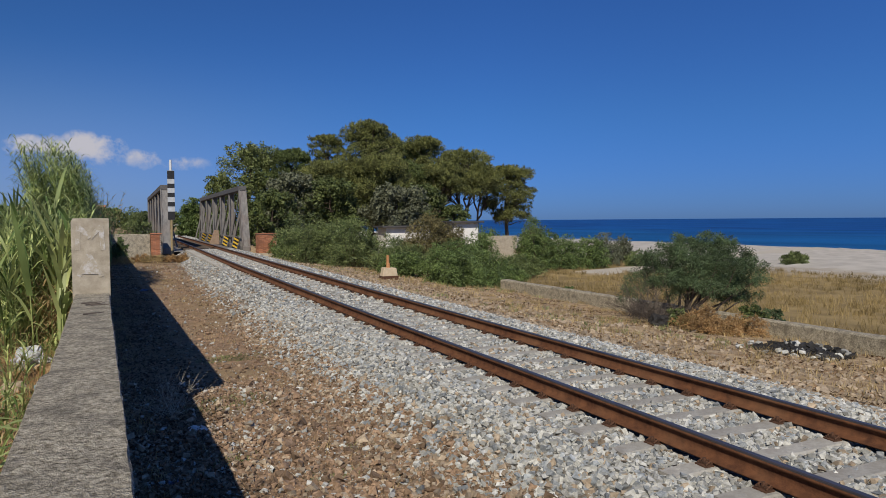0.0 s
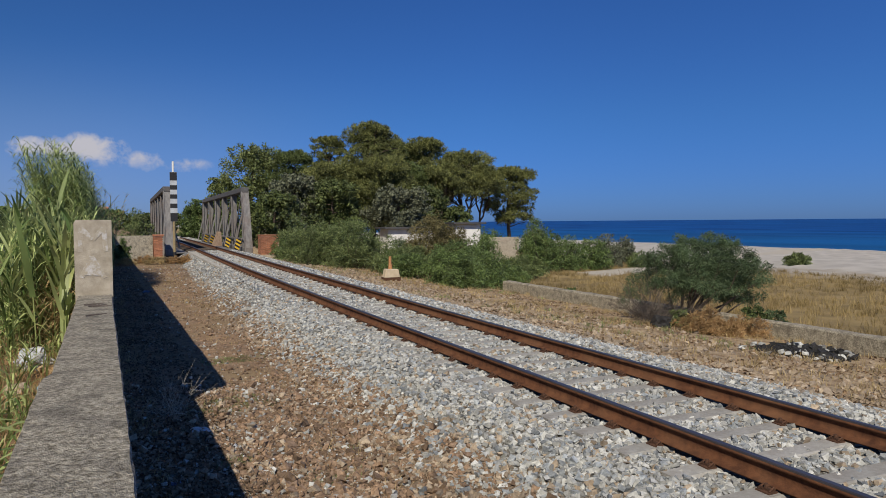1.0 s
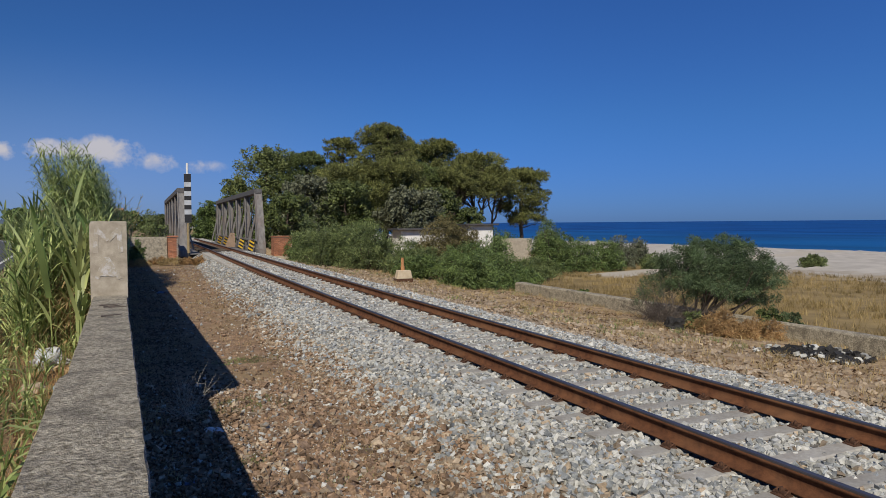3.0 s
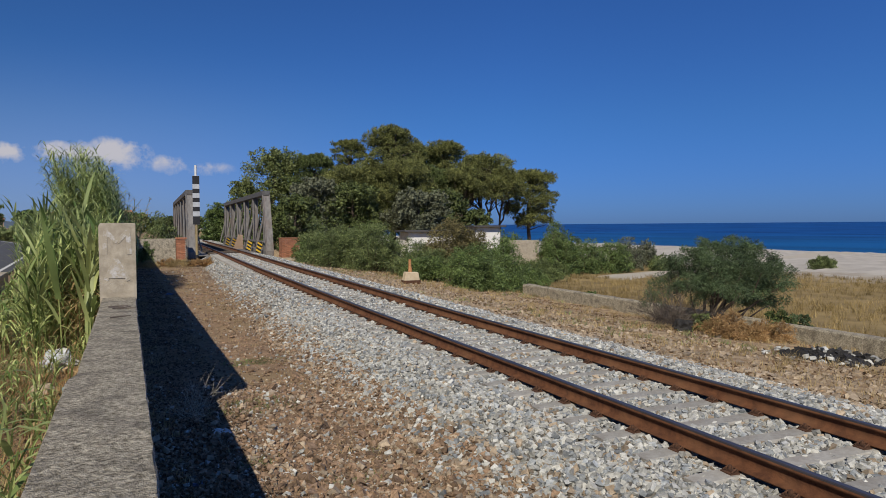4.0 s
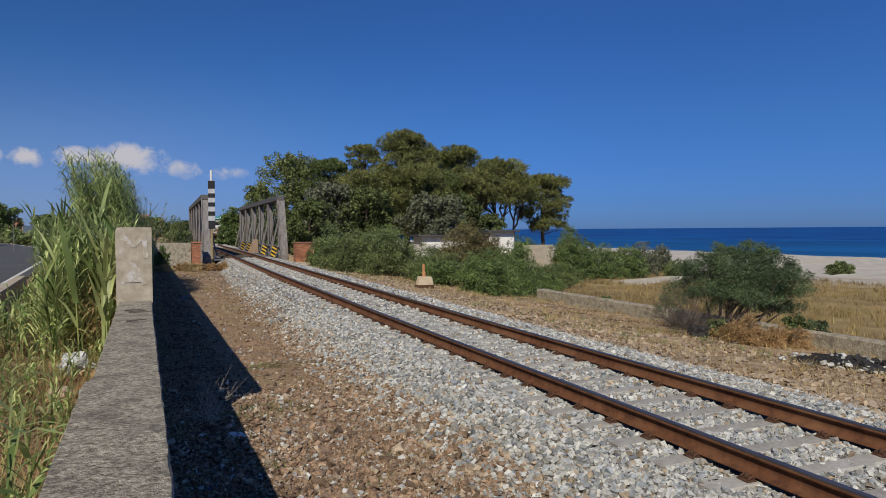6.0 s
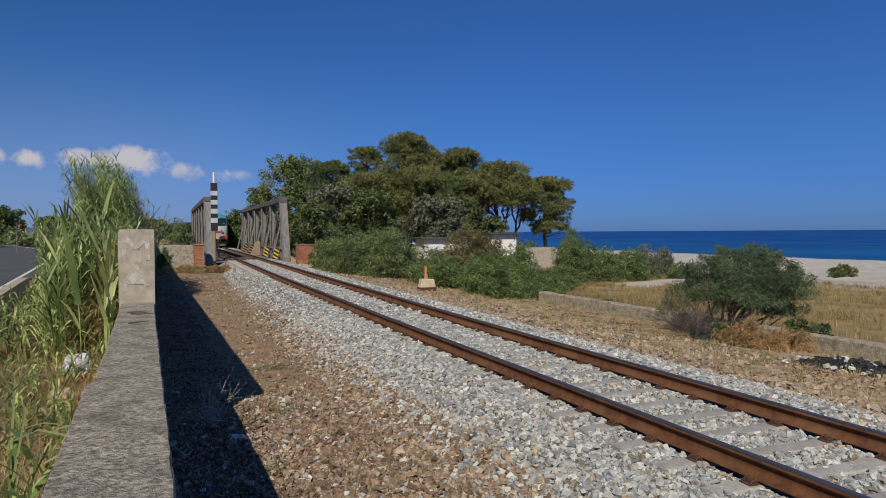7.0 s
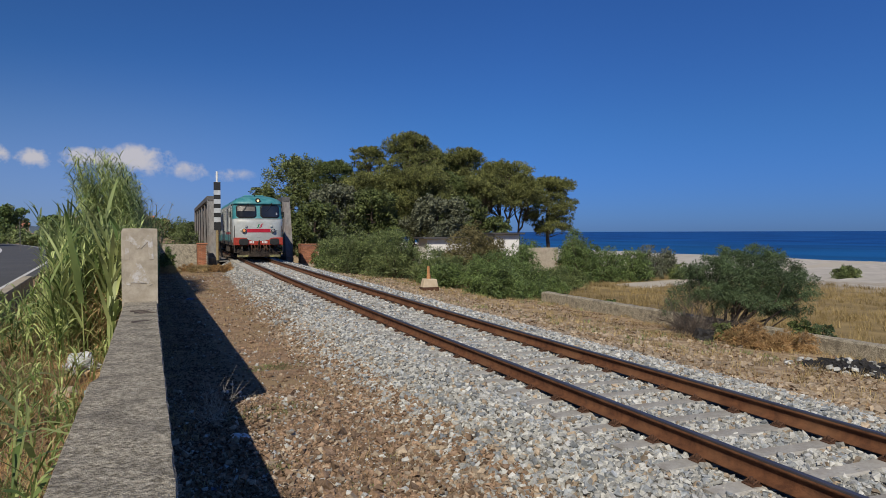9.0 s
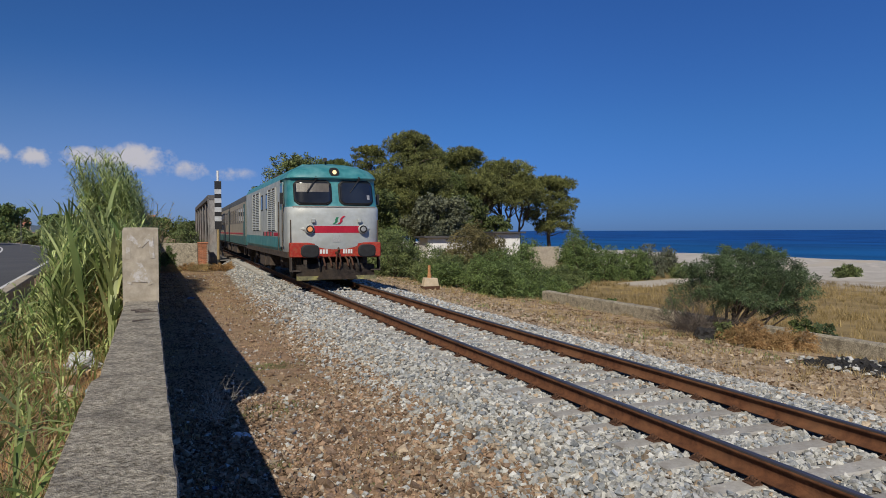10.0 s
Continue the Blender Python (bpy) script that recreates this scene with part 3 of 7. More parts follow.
def path_stones(n):
    rng = np.random.default_rng(8)
    near = rng.random(n) < 0.58
    y = np.where(near, 3.6 + 7.4 * rng.random(n), 10 + 32 * rng.random(n) ** 1.2)
    behind = rng.random(n) < 0.08
    y = np.where(behind, rng.uniform(-7, 3.8, n), y)
    x = wall_x(y) + 0.22 + (track_x(y) - 2.1 - wall_x(y) - 0.22) * rng.random(n) ** 0.85
    toe = track_x(y) - 2.75
    patchy = 0.5 + 0.5 * np.sin(x * 2.3 + 1.1 * y) * np.sin(0.9 * y - x)
    bare = np.clip((y - 8.2) / 2.0, 0, 1) * np.clip((toe - x - 0.15) / 0.5, 0, 1)
    p = np.clip((0.34 + 0.75 * patchy) * (1 - 0.45 * bare), 0, 1)
    keep = rng.random(n) < p
    x, y = x[keep], y[keep]
    s = (rng.gamma(2.4, 0.0056, len(x)) * np.where(y > 9, 0.9, np.where(y < 3.6, 1.5, 1.0))).clip(0.006, 0.055)
    z = ground_z(x, y) + s * rng.uniform(-0.05, 0.8, len(x))
    kind = rng.random(len(x))
    for name, lo, hi, m, lab in (("path_stones", 0, 0.72, M_STONE_BROWN, "small brown stones strewn over the dirt path"),
                                 ("pale_path_stones", 0.72, 0.90, M_STONE_WARM, "pale ochre stones strewn over the dirt path"),
                                 ("grey_path_stones", 0.90, 1.01, M_STONE, "grey stones strewn over the dirt path")):
        k = (kind >= lo) & (kind < hi)
        tagged(stones(name, x[k], y[k], z[k], s[k], m, seed=int(4 + 10 * lo)), lab, "stones", kind="stuff")
    n2 = 16000
    y = 3 + 42 * rng.random(n2) ** 1.4
    x = rng.uniform(7.4, 12.5, n2)
    keep = rng.random(n2) < np.clip(1.2 - (x - 7.6) / 3.6, 0.12, 1)
    x, y = x[keep], y[keep]
    s = rng.gamma(3.0, 0.010, len(x)).clip(0.01, 0.06)
    tagged(stones("shoulder_stones", x, y, ground_z(x, y) + s * 0.2, s, M_STONE_WARM, seed=9), "stones scattered over the dry track shoulder", "stones", kind="stuff")


ballast(76000, 22000)
path_stones(76000)


# ------------------------------------------------------------------ the parapet wall
def rough_block(x0, x1, ys, z0, z1, seed, chip=0.012):
    """A long cast block along y that follows the wall's line, with chipped, uneven edges."""
    rng = np.random.default_rng(seed)
    prof = [(x0, z0), (x0, (z0 + z1) / 2), (x0, z1 - 0.03), (x0 + 0.012, z1), ((x0 + x1) / 2, z1 + 0.004), (x1 - 0.006, z1), (x1, z1 - 0.012), (x1, (z0 + z1) / 2), (x1, z0)]
    k = len(prof)
    v = []
    for y in ys:
        c = float(wall_x(y))
        for i, (px, pz) in enumerate(prof):
            j = rng.uniform(-chip, chip, 3) if 1 < i < 7 else rng.uniform(-chip / 3, chip / 3, 3)
            wide = -0.035 if px < 0 and y < 4.0 else 0.0
            v.append((c + px + j[0] + wide, y + j[1] * 0.3, pz + j[2] * 0.6))
    n = len(ys)
    bm = bmesh.new()
    bv = [bm.verts.new(p) for p in v]
    for a in range(n - 1):
        for i in range(k):
            q = (i + 1) % k
            bm.faces.new((bv[a * k + i], bv[a * k + q], bv[(a + 1) * k + q], bv[(a + 1) * k + i]))
    bm.faces.new(bv[:k])
    bm.faces.new(bv[-k:][::-1])
    return bm


WALL_LOW, WALL_HIGH, WALL_STEP = 1.013, 1.800, 8.35
parapet = thing("parapet_wall", pose(0, 0, 0), "weathered grey concrete parapet wall beside the railway", "wall", kind="structure")
part("low_wall", rough_block(-0.165, 0.165, np.arange(-6, WALL_STEP + 0.07, 0.12), -0.9, WALL_LOW, 1, 0.004), M_CONC, parapet)
part("high_wall", rough_block(-0.178, 0.178, np.concatenate([[WALL_STEP], np.arange(WALL_STEP + 0.06, 48.25, 0.6)]), -0.9, WALL_HIGH, 2, 0.007), M_CONC_PALE, parapet, "taller pale concrete stretch with faded paint")


def letter_m(parent):
    """Faded white strokes on the end face of the tall stretch: an M over an A."""
    y = WALL_STEP - 0.003
    c = float(wall_x(WALL_STEP))
    strokes = [((-0.125, 1.47), (-0.115, 1.72)), ((-0.115, 1.72), (-0.005, 1.60)), ((-0.005, 1.60), (0.10, 1.72)), ((0.10, 1.72), (0.115, 1.47)),
               ((-0.12, 1.20), (-0.02, 1.42)), ((-0.02, 1.42), (0.10, 1.19))]
    bm = bmesh.new()
    for a, b in strokes:
        beam((c + a[0], y, a[1]), (c + b[0], y, b[1]), 0.046, 0.002 + 0.0005 * len(bm.faces) / 6, bm)
    part("painted_letter", bm, M_PAINT_OLD, parent, "faded white painted strokes")
    bm = bmesh.new()
    tri = ((-0.095, 1.225), (0.075, 1.215), (-0.015, 1.40))
    near, far = [bm.verts.new((c + px, y - 0.0045, pz)) for px, pz in tri], [bm.verts.new((c + px, y + 0.02, pz)) for px, pz in tri]
    bm.faces.new(near)
    bm.faces.new(far[::-1])
    for i in range(3):
        bm.faces.new((near[i], far[i], far[(i + 1) % 3], near[(i + 1) % 3]))
    part("painted_stroke", bm, M_PAINT_OLD, parent, "faded white painted patch")


letter_m(parapet)
for k in range(5):
    bm = tube([(-0.07, 0, 0), (0.09, 0.01, 0.006)], [0.008, 0.004], 5)
    tw = part("twig", bm, M_DEADWOOD)
    tw.matrix_basis = pose(float(wall_x(7.2)) + random.uniform(-0.05, 0.12), random.uniform(6.2, 7.6), WALL_LOW + 0.012, 0, 0, random.uniform(-25, 25))
    tagged(tw, "thin dry twig lying on the wall top", "twig", "twigs on the wall")


# ------------------------------------------------------------------ walls and piers by the bridge
def brick_pier(x0, x1, y0, y1, z0, z1):
    """Brickwork with recessed joints and a low concrete footing; the faces towards the camera in single bricks."""
    pier = thing("brick_pier", pose((x0 + x1) / 2, (y0 + y1) / 2, z0), "worn red brick pier beside the steel bridge", "pier", "brick piers")
    w, d, h = (x1 - x0) / 2, (y1 - y0) / 2, z1 - z0
    part("core", box(-w + 0.02, w - 0.02, -d + 0.02, d - 0.02, 0, h - 0.07), M_MORTAR, pier)
    part("footing", box(-w - 0.08, w + 0.08, -d - 0.08, d + 0.08, -0.4, 0.12, None), M_CONC_PALE, pier, bevel=0.015)
    part("cap", box(-w - 0.03, w + 0.03, -d - 0.03, d + 0.03, h - 0.075, h), M_BRICK, pier, bevel=0.01)
    bm = box(-0.12, 0.12, -0.015, 0.03, -0.03, 0.03)
    me = bpy.data.meshes.new("brick")
    bmesh.ops.recalc_face_normals(bm, faces=bm.faces)
    bm.to_mesh(me)
    bm.free()
    me.materials.append(M_BRICK)
    half_bm = box(-0.055, 0.055, -0.015, 0.03, -0.03, 0.03)
    half_me = bpy.data.meshes.new("brick")
    half_bm.to_mesh(half_me)
    half_bm.free()
    half_me.materials.append(M_BRICK)
    z, row = 0.16, 0
    while z < h - 0.11:
        for face in (0, 1):
            half = w if face == 0 else d
            x, first = -half + (0.12 if row % 2 else 0.055), True
            while x < half - 0.04:
                short = (first and not row % 2) or x > half - 0.11
                b = new("brick", half_me if short else me)
                b.parent = pier
                j = random.uniform(-0.006, 0.006)
                if face == 0:
                    b.matrix_basis = pose(x, -d + 0.01 + j, z)
                else:
                    b.matrix_basis = pose(-w + 0.01 + j, x, z, 0, 0, -90)
                x += 0.1875 if short else (0.255 if x + 0.255 < half - 0.11 else 0.1875)
                first = False
        z, row = z + 0.072, row + 1
    return pier


brick_pier(8.2, 9.4, 48.6, 49.8, -0.5, 0.95)
brick_pier(1.55, 2.15, 48.2, 49.4, -0.55, 1.05)
cross = part("wing_wall", box(-1.25, 1.52, 48.3, 48.6, -0.7, 1.0), M_CONC, bevel=0.02)
tagged(cross, "low pale concrete wing wall ending at a brick pier", "wall", kind="structure")

# low wall between the track shoulder and the meadow
bm = bmesh.new()
ys = np.arange(-16, 25.01, 0.5)
rows = []
for y in ys:
    j = random.uniform(-0.012, 0.012)
    rows.append([bm.verts.new(p) for p in ((13.62, y, -1.4), (13.62, y, -0.64 + j), (13.66, y, -0.60 + j), (13.92, y, -0.605 - j), (13.96, y, -0.65), (13.96, y, -1.6))])
for a, b in zip(rows, rows[1:]):
    for k in range(5):
        bm.faces.new((a[k], a[k + 1], b[k + 1], b[k]))
bm.faces.new(rows[0])
bm.faces.new(rows[-1][::-1])
mw = part("meadow_wall", bm, M_CONC)
tagged(mw, "low grey concrete wall along the dry meadow", "wall", kind="structure")


# ------------------------------------------------------------------ the bridge
BR_Y0, BR_Y1, BR_L, BR_R = 50.0, 80.5, 2.55, 7.62


def bridge():
    br = thing("steel_truss_bridge", pose(0, 0, 0), "weathered grey steel truss bridge with riveted uprights", "bridge")
    zb, zt = -0.25, 4.22
    for side, x in ((-1, BR_L), (1, BR_R)):
        tr = new("truss")
        tr.parent = br
        tr.empty_display_size = 0.3
        n = 5
        top0, top1 = BR_Y0 + 1.6, BR_Y1 - 1.6
        yy = [top0 + (top1 - top0) * i / n for i in range(n + 1)]
        bm = box(x - 0.26, x + 0.26, top0 - 0.25, top1 + 0.25, zt - 0.34, zt)
        part("top_chord", bm, M_CHORD, tr, "dark grey riveted top chord", bevel=0.02)
        bm = box(x - 0.22, x + 0.22, BR_Y0 - 0.3, BR_Y1 + 0.3, zb - 0.1, zb + 0.32)
        part("bottom_chord", bm, M_STEEL, tr, bevel=0.02)
        for ya, yb in ((BR_Y0, top0), (BR_Y1, top1)):
            bm = beam((x, ya, zb), (x, yb, zt - 0.2), 0.46, 0.30)
            for e in (-1, 1):
                beam((x + e * 0.23, ya - 0.02, zb), (x + e * 0.23, yb - 0.02, zt - 0.2), 0.05, 0.36, bm)
            part("end_post", bm, M_STEEL, tr)
        for i, y in enumerate(yy):
            bm = bmesh.new()
            for e in (-0.16, 0.16):
                box(x + e - 0.045, x + e + 0.045, y - 0.12, y + 0.12, zb, zt - 0.3, bm)
            box(x - 0.14, x + 0.14, y - 0.02, y + 0.02, zb, zt - 0.3, bm)
            part("upright", bm, M_STEEL, tr)
            # knee brace that leans out from the floor beam
            part("knee_brace", beam((x + side * 0.0 - side * 0.75, y, zb + 0.3), (x - side * 0.05, y, zt - 1.3), 0.10, 0.10), M_STEEL, tr)
            g = beam((x, y - 0.45, zb + 0.42), (x, y + 0.45, zb + 0.42), 0.36, 0.42)
            part("gusset_plate", g, M_STEEL, tr)
            if i < n:
                for e in (-0.15, 0.15):
                    part("diagonal", beam((x + e, y + 0.1, zt - 0.35), (x + e, yy[i + 1] - 0.1, zb + 0.25), 0.05, 0.20), M_STEEL, tr)
        bm = box(x - side * 0.28 - 0.03, x - side * 0.28 + 0.03, BR_Y0 + 1.2, BR_Y1 - 1.2, zb + 0.85, zb + 0.97)
        part("hand_rail", bm, M_STEEL, tr)
    for y in np.linspace(BR_Y0 + 0.4, BR_Y1 - 0.4, 13):
        part("floor_beam", box(BR_L - 0.2, BR_R + 0.2, y - 0.12, y + 0.12, -0.95, -0.42), M_STEEL_DARK, br)
    for o in (-GAUGE / 2, GAUGE / 2):
        v, f = sweep([(-0.15, -0.55), (0.15, -0.55), (0.15, -0.20), (-0.15, -0.20)], o, BR_Y0 - 0.2, BR_Y1 + 0.2, 2.0)
        part_np("stringer", v, f, M_STEEL_DARK, br)
    for k in range(46):
        y = BR_Y0 + 0.3 + k * 0.65
        t = part("bridge_timber", box(-1.25, 1.25, -0.11, 0.11, -0.37, -0.175), M_BARK, br, bevel=0.01)
        t.matrix_basis = pose(float(track_x(y)), y, float(track_z(y)))
    for s in (-1, 1):
        part("walkway_plate", box(track_x(65) + s * 1.75 - 0.42, track_x(65) + s * 1.75 + 0.42, BR_Y0, BR_Y1, -0.22, -0.17), M_STEEL, br)
    return br


bridge()
ab = part("abutment", box(0.2, 10.2, 49.2, 51.0, -4.0, -0.45), M_CONC, bevel=0.03)
tagged(ab, "concrete bridge abutment under the track end", "abutment", kind="structure")
ab2 = part("abutment", box(0.2, 10.2, 79.8, 82.0, -4.0, -0.45), M_CONC, bevel=0.03)
tagged(ab2, "concrete bridge abutment under the track end", "abutment", kind="structure")


def hazard_board():
    hz = thing("hazard_board", pose(0, 0, 0), "yellow and black striped clearance board at a bridge upright", "warning board", "striped boards on the bridge")
    part("back_plate", box(-0.17, 0.17, 0.0, 0.03, 0, 0.78), M_BLACK, hz, bevel=0.006)
    for k in range(3):
        z = 0.02 + k * 0.25
        bm = bmesh.new()
        v = [bm.verts.new(p) for p in ((-0.17, -0.004, z + 0.12), (0.17, -0.004, z), (0.17, -0.004, z + 0.12), (-0.17, -0.004, z + 0.24))]
        bm.faces.new(v)
        bmesh.ops.solidify(bm, geom=bm.faces[:], thickness=0.003)
        part("stripe", bm, M_YELLOW, hz, "yellow slanting stripe")
    return hz


first = hazard_board()
spots = [51.6 + 5.4 * i - 0.2 for i in range(5)]
first.matrix_basis = pose(BR_R - 0.62, spots[0], -0.12, 0, 13, 0)
for y in spots[1:]:
    if abs(y - spots[2]) > 0.5:
        copy_thing(first, pose(BR_R - 0.62, y, -0.12, 0, 13, 0))
bd = thing("leaning_board", pose(BR_R - 0.85, spots[2] - 0.8, -0.12, 6, 0, -10), "pale trapezoid concrete marker standing on the bridge edge", "marker")
bm = bmesh.new()
v = [bm.verts.new(p) for p in ((-0.42, 0, 0), (0.42, 0, 0), (0.40, 0, 1.15), (0.05, 0, 1.2))]
bm.faces.new(v)
bmesh.ops.solidify(bm, geom=bm.faces[:], thickness=-0.08)
part("slab", bm, M_PEACH, bd)


# ------------------------------------------------------------------ lineside posts
def striped_board():
    y, x = 46.8, 2.70
    sb = thing("striped_signal_board", pose(x, y, -0.62), "tall narrow black and white striped railway board on a post", "railway sign")
    part("post", tube([(0, 0.05, -0.3), (0, 0.05, 6.15)], [0.075, 0.07], 10), M_WHITE, sb, "white tube post")
    part("lower_post", tube([(0, 0.05, -0.2), (0, 0.05, 2.5)], [0.085, 0.08], 10), mat("stained_post", (0.24, 0.18, 0.09), (0.33, 0.26, 0.14), 6, 0.9), sb, "weathered tan lower sleeve")
    part("post_foot", tube([(0, 0.05, -0.1), (0, 0.05, 0.62)], [0.10, 0.095], 10), M_BLACK, sb, "black painted foot")
    part("panel", box(-0.205, 0.205, -0.03, 0.03, 2.49, 5.50), mat("dull_board_white", (0.40, 0.42, 0.44), (0.50, 0.52, 0.54), 5, 0.8, c=(0.33, 0.32, 0.30), cscale=3, camount=0.4), sb, "white board face", bevel=0.006)
    for z0, z1 in ((2.50, 3.0), (3.31, 3.58), (3.88, 4.14), (4.43, 4.70), (4.99, 5.49)):
        part("black_band", box(-0.206, 0.206, -0.036, -0.0295, z0, z1), M_BLACK, sb, "black band")
    for z in (2.5, 5.1):
        part("bracket", box(-0.12, 0.12, 0.03, 0.14, z, z + 0.05), M_STEEL_DARK, sb)
    return sb


striped_board()


def marker_post():
    mk = thing("trackside_marker", pose(9.85, 27.6, -0.62), "pale concrete marker block with a rusty orange stake", "marker")
    bm = bmesh.new()
    prof = [(-0.33, 0.0), (0.33, 0.0), (0.33, 0.14), (0.27, 0.45), (-0.25, 0.47), (-0.33, 0.14)]
    a = [bm.verts.new((x, -0.2, z)) for x, z in prof]
    b = [bm.verts.new((x * 0.95, 0.2, z)) for x, z in prof]
    bm.faces.new(a)
    bm.faces.new(b[::-1])
    for i in range(6):
        bm.faces.new((a[i], a[(i + 1) % 6], b[(i + 1) % 6], b[i]))
    part("block", bm, mat("cream_block", (0.50, 0.40, 0.27), (0.62, 0.52, 0.37), 8, 0.9, bump=0.3, c=(0.35, 0.26, 0.17), cscale=4, camount=0.5), mk, "cream concrete block", bevel=0.02)
    part("foot", box(-0.35, 0.35, -0.22, 0.22, -0.2, 0.13), M_CLIP, mk, "dark rusty foot")
    part("stake", tube([(-0.02, 0, 0.4), (-0.02, 0, 0.62), (-0.03, 0, 0.64), (-0.03, 0, 0.97)], [0.085, 0.08, 0.062, 0.055], 8), mat("orange_rust", (0.34, 0.14, 0.05), (0.55, 0.30, 0.14), 14, 0.9), mk, "rusty orange stake")
    return mk


marker_post()


# ------------------------------------------------------------------ foliage
def leaf_quads(centres, normals, length, width, rng, droop=0.0):
    """One pointed quad a leaf at each centre, lying roughly across its normal."""
    n = len(centres)
    t = np.cross(normals, rng.normal(size=(n, 3)))
    t /= np.linalg.norm(t, axis=1, keepdims=True) + 1e-9
    t[:, 2] -= droop
    b = np.cross(normals, t)
    b /= np.linalg.norm(b, axis=1, keepdims=True) + 1e-9
    L, W = (length * rng.uniform(0.6, 1.3, n))[:, None] / 2, (width * rng.uniform(0.6, 1.3, n))[:, None] / 2
    v = np.stack([centres - t * L, centres + b * W + t * L * 0.1, centres + t * L, centres - b * W + t * L * 0.1], 1)
    return v.reshape(-1, 3), np.arange(n * 4).reshape(-1, 4)


def tufts(clumps, count, length, width, rng, balls=12, ball=0.34, needle=False, up=0.5, under=-0.3, droop=0.0, twist=0.6, inner=0.15):
    """Leaves over clumps (x, y, z, rx, rz): each clump bears small tufts on its skin, and each tuft sprays its leaves outwards.
    needle: the leaf points out of its tuft; else it lies across that direction."""
    cl = np.asarray(clumps, float)
    own = np.repeat(np.arange(len(cl)), balls)
    d = rng.normal(size=(len(own), 3))
    d[:, 2] += up * 0.6
    d /= np.linalg.norm(d, axis=1, keepdims=True)
    d[:, 2] = np.where(d[:, 2] < under, -d[:, 2] * 0.5, d[:, 2])
    rx, rz = cl[own, 3], cl[own, 4]
    reach = rng.uniform(0.62, 1.0, len(own))[:, None]
    centre = cl[own, :3] + d * reach * np.stack([rx, rx, rz], -1)
    size = np.sqrt(rx * np.minimum(rx, rz * 1.5)) * ball * rng.uniform(0.65, 1.35, len(own))
    share = size ** 2
    idx = np.repeat(np.arange(len(own)), np.maximum((count * (1 - inner) * share / share.sum()).astype(int), 3))
    e = rng.normal(size=(len(idx), 3)) + d[idx] * 0.55
    e[:, 2] += up
    e /= np.linalg.norm(e, axis=1, keepdims=True)
    c = centre[idx] + e * (size[idx] * rng.uniform(0.35, 1.08, len(idx)))[:, None]
    # the shaded inside of the clumps
    k = np.repeat(np.arange(len(cl)), max(int(count * inner / len(cl)), 1))
    q = rng.normal(size=(len(k), 3))
    q /= np.linalg.norm(q, axis=1, keepdims=True)
    ci = cl[k, :3] + q * (0.7 * rng.random(len(k)) ** 0.4)[:, None] * np.stack([cl[k, 3], cl[k, 3], cl[k, 4]], -1)
    c, e = np.concatenate([c, ci]), np.concatenate([e, q])
    n = len(c)
    if needle:
        t = e + rng.normal(0, 0.28, (n, 3))
        t[:, 2] -= droop
        t /= np.linalg.norm(t, axis=1, keepdims=True)
        w = np.cross(t, rng.normal(size=(n, 3)))
        w /= np.linalg.norm(w, axis=1, keepdims=True) + 1e-9
        L, W = (length * rng.uniform(0.6, 1.3, n))[:, None] / 2, (width * rng.uniform(0.6, 1.3, n))[:, None] / 2
        v = np.stack([c - t * L, c + w * W, c + t * L, c - w * W], 1)
        return v.reshape(-1, 3), np.arange(n * 4).reshape(-1, 4)
    nrm = e + rng.normal(0, twist, (n, 3))
    nrm /= np.linalg.norm(nrm, axis=1, keepdims=True)
    return leaf_quads(c, nrm, length, width, rng, droop)


def limb(a, b, r0, r1, rng, n=5, wob=0.06):
    a, b = np.array(a, float), np.array(b, float)
    length = np.linalg.norm(b - a)
    pts = [a + (b - a) * t + rng.normal(0, wob * length * math.sin(math.pi * t) ** 0.5 if 0 < t < 1 else 0, 3) for t in np.linspace(0, 1, n)]
    return pts, list(np.linspace(r0, r1, n))


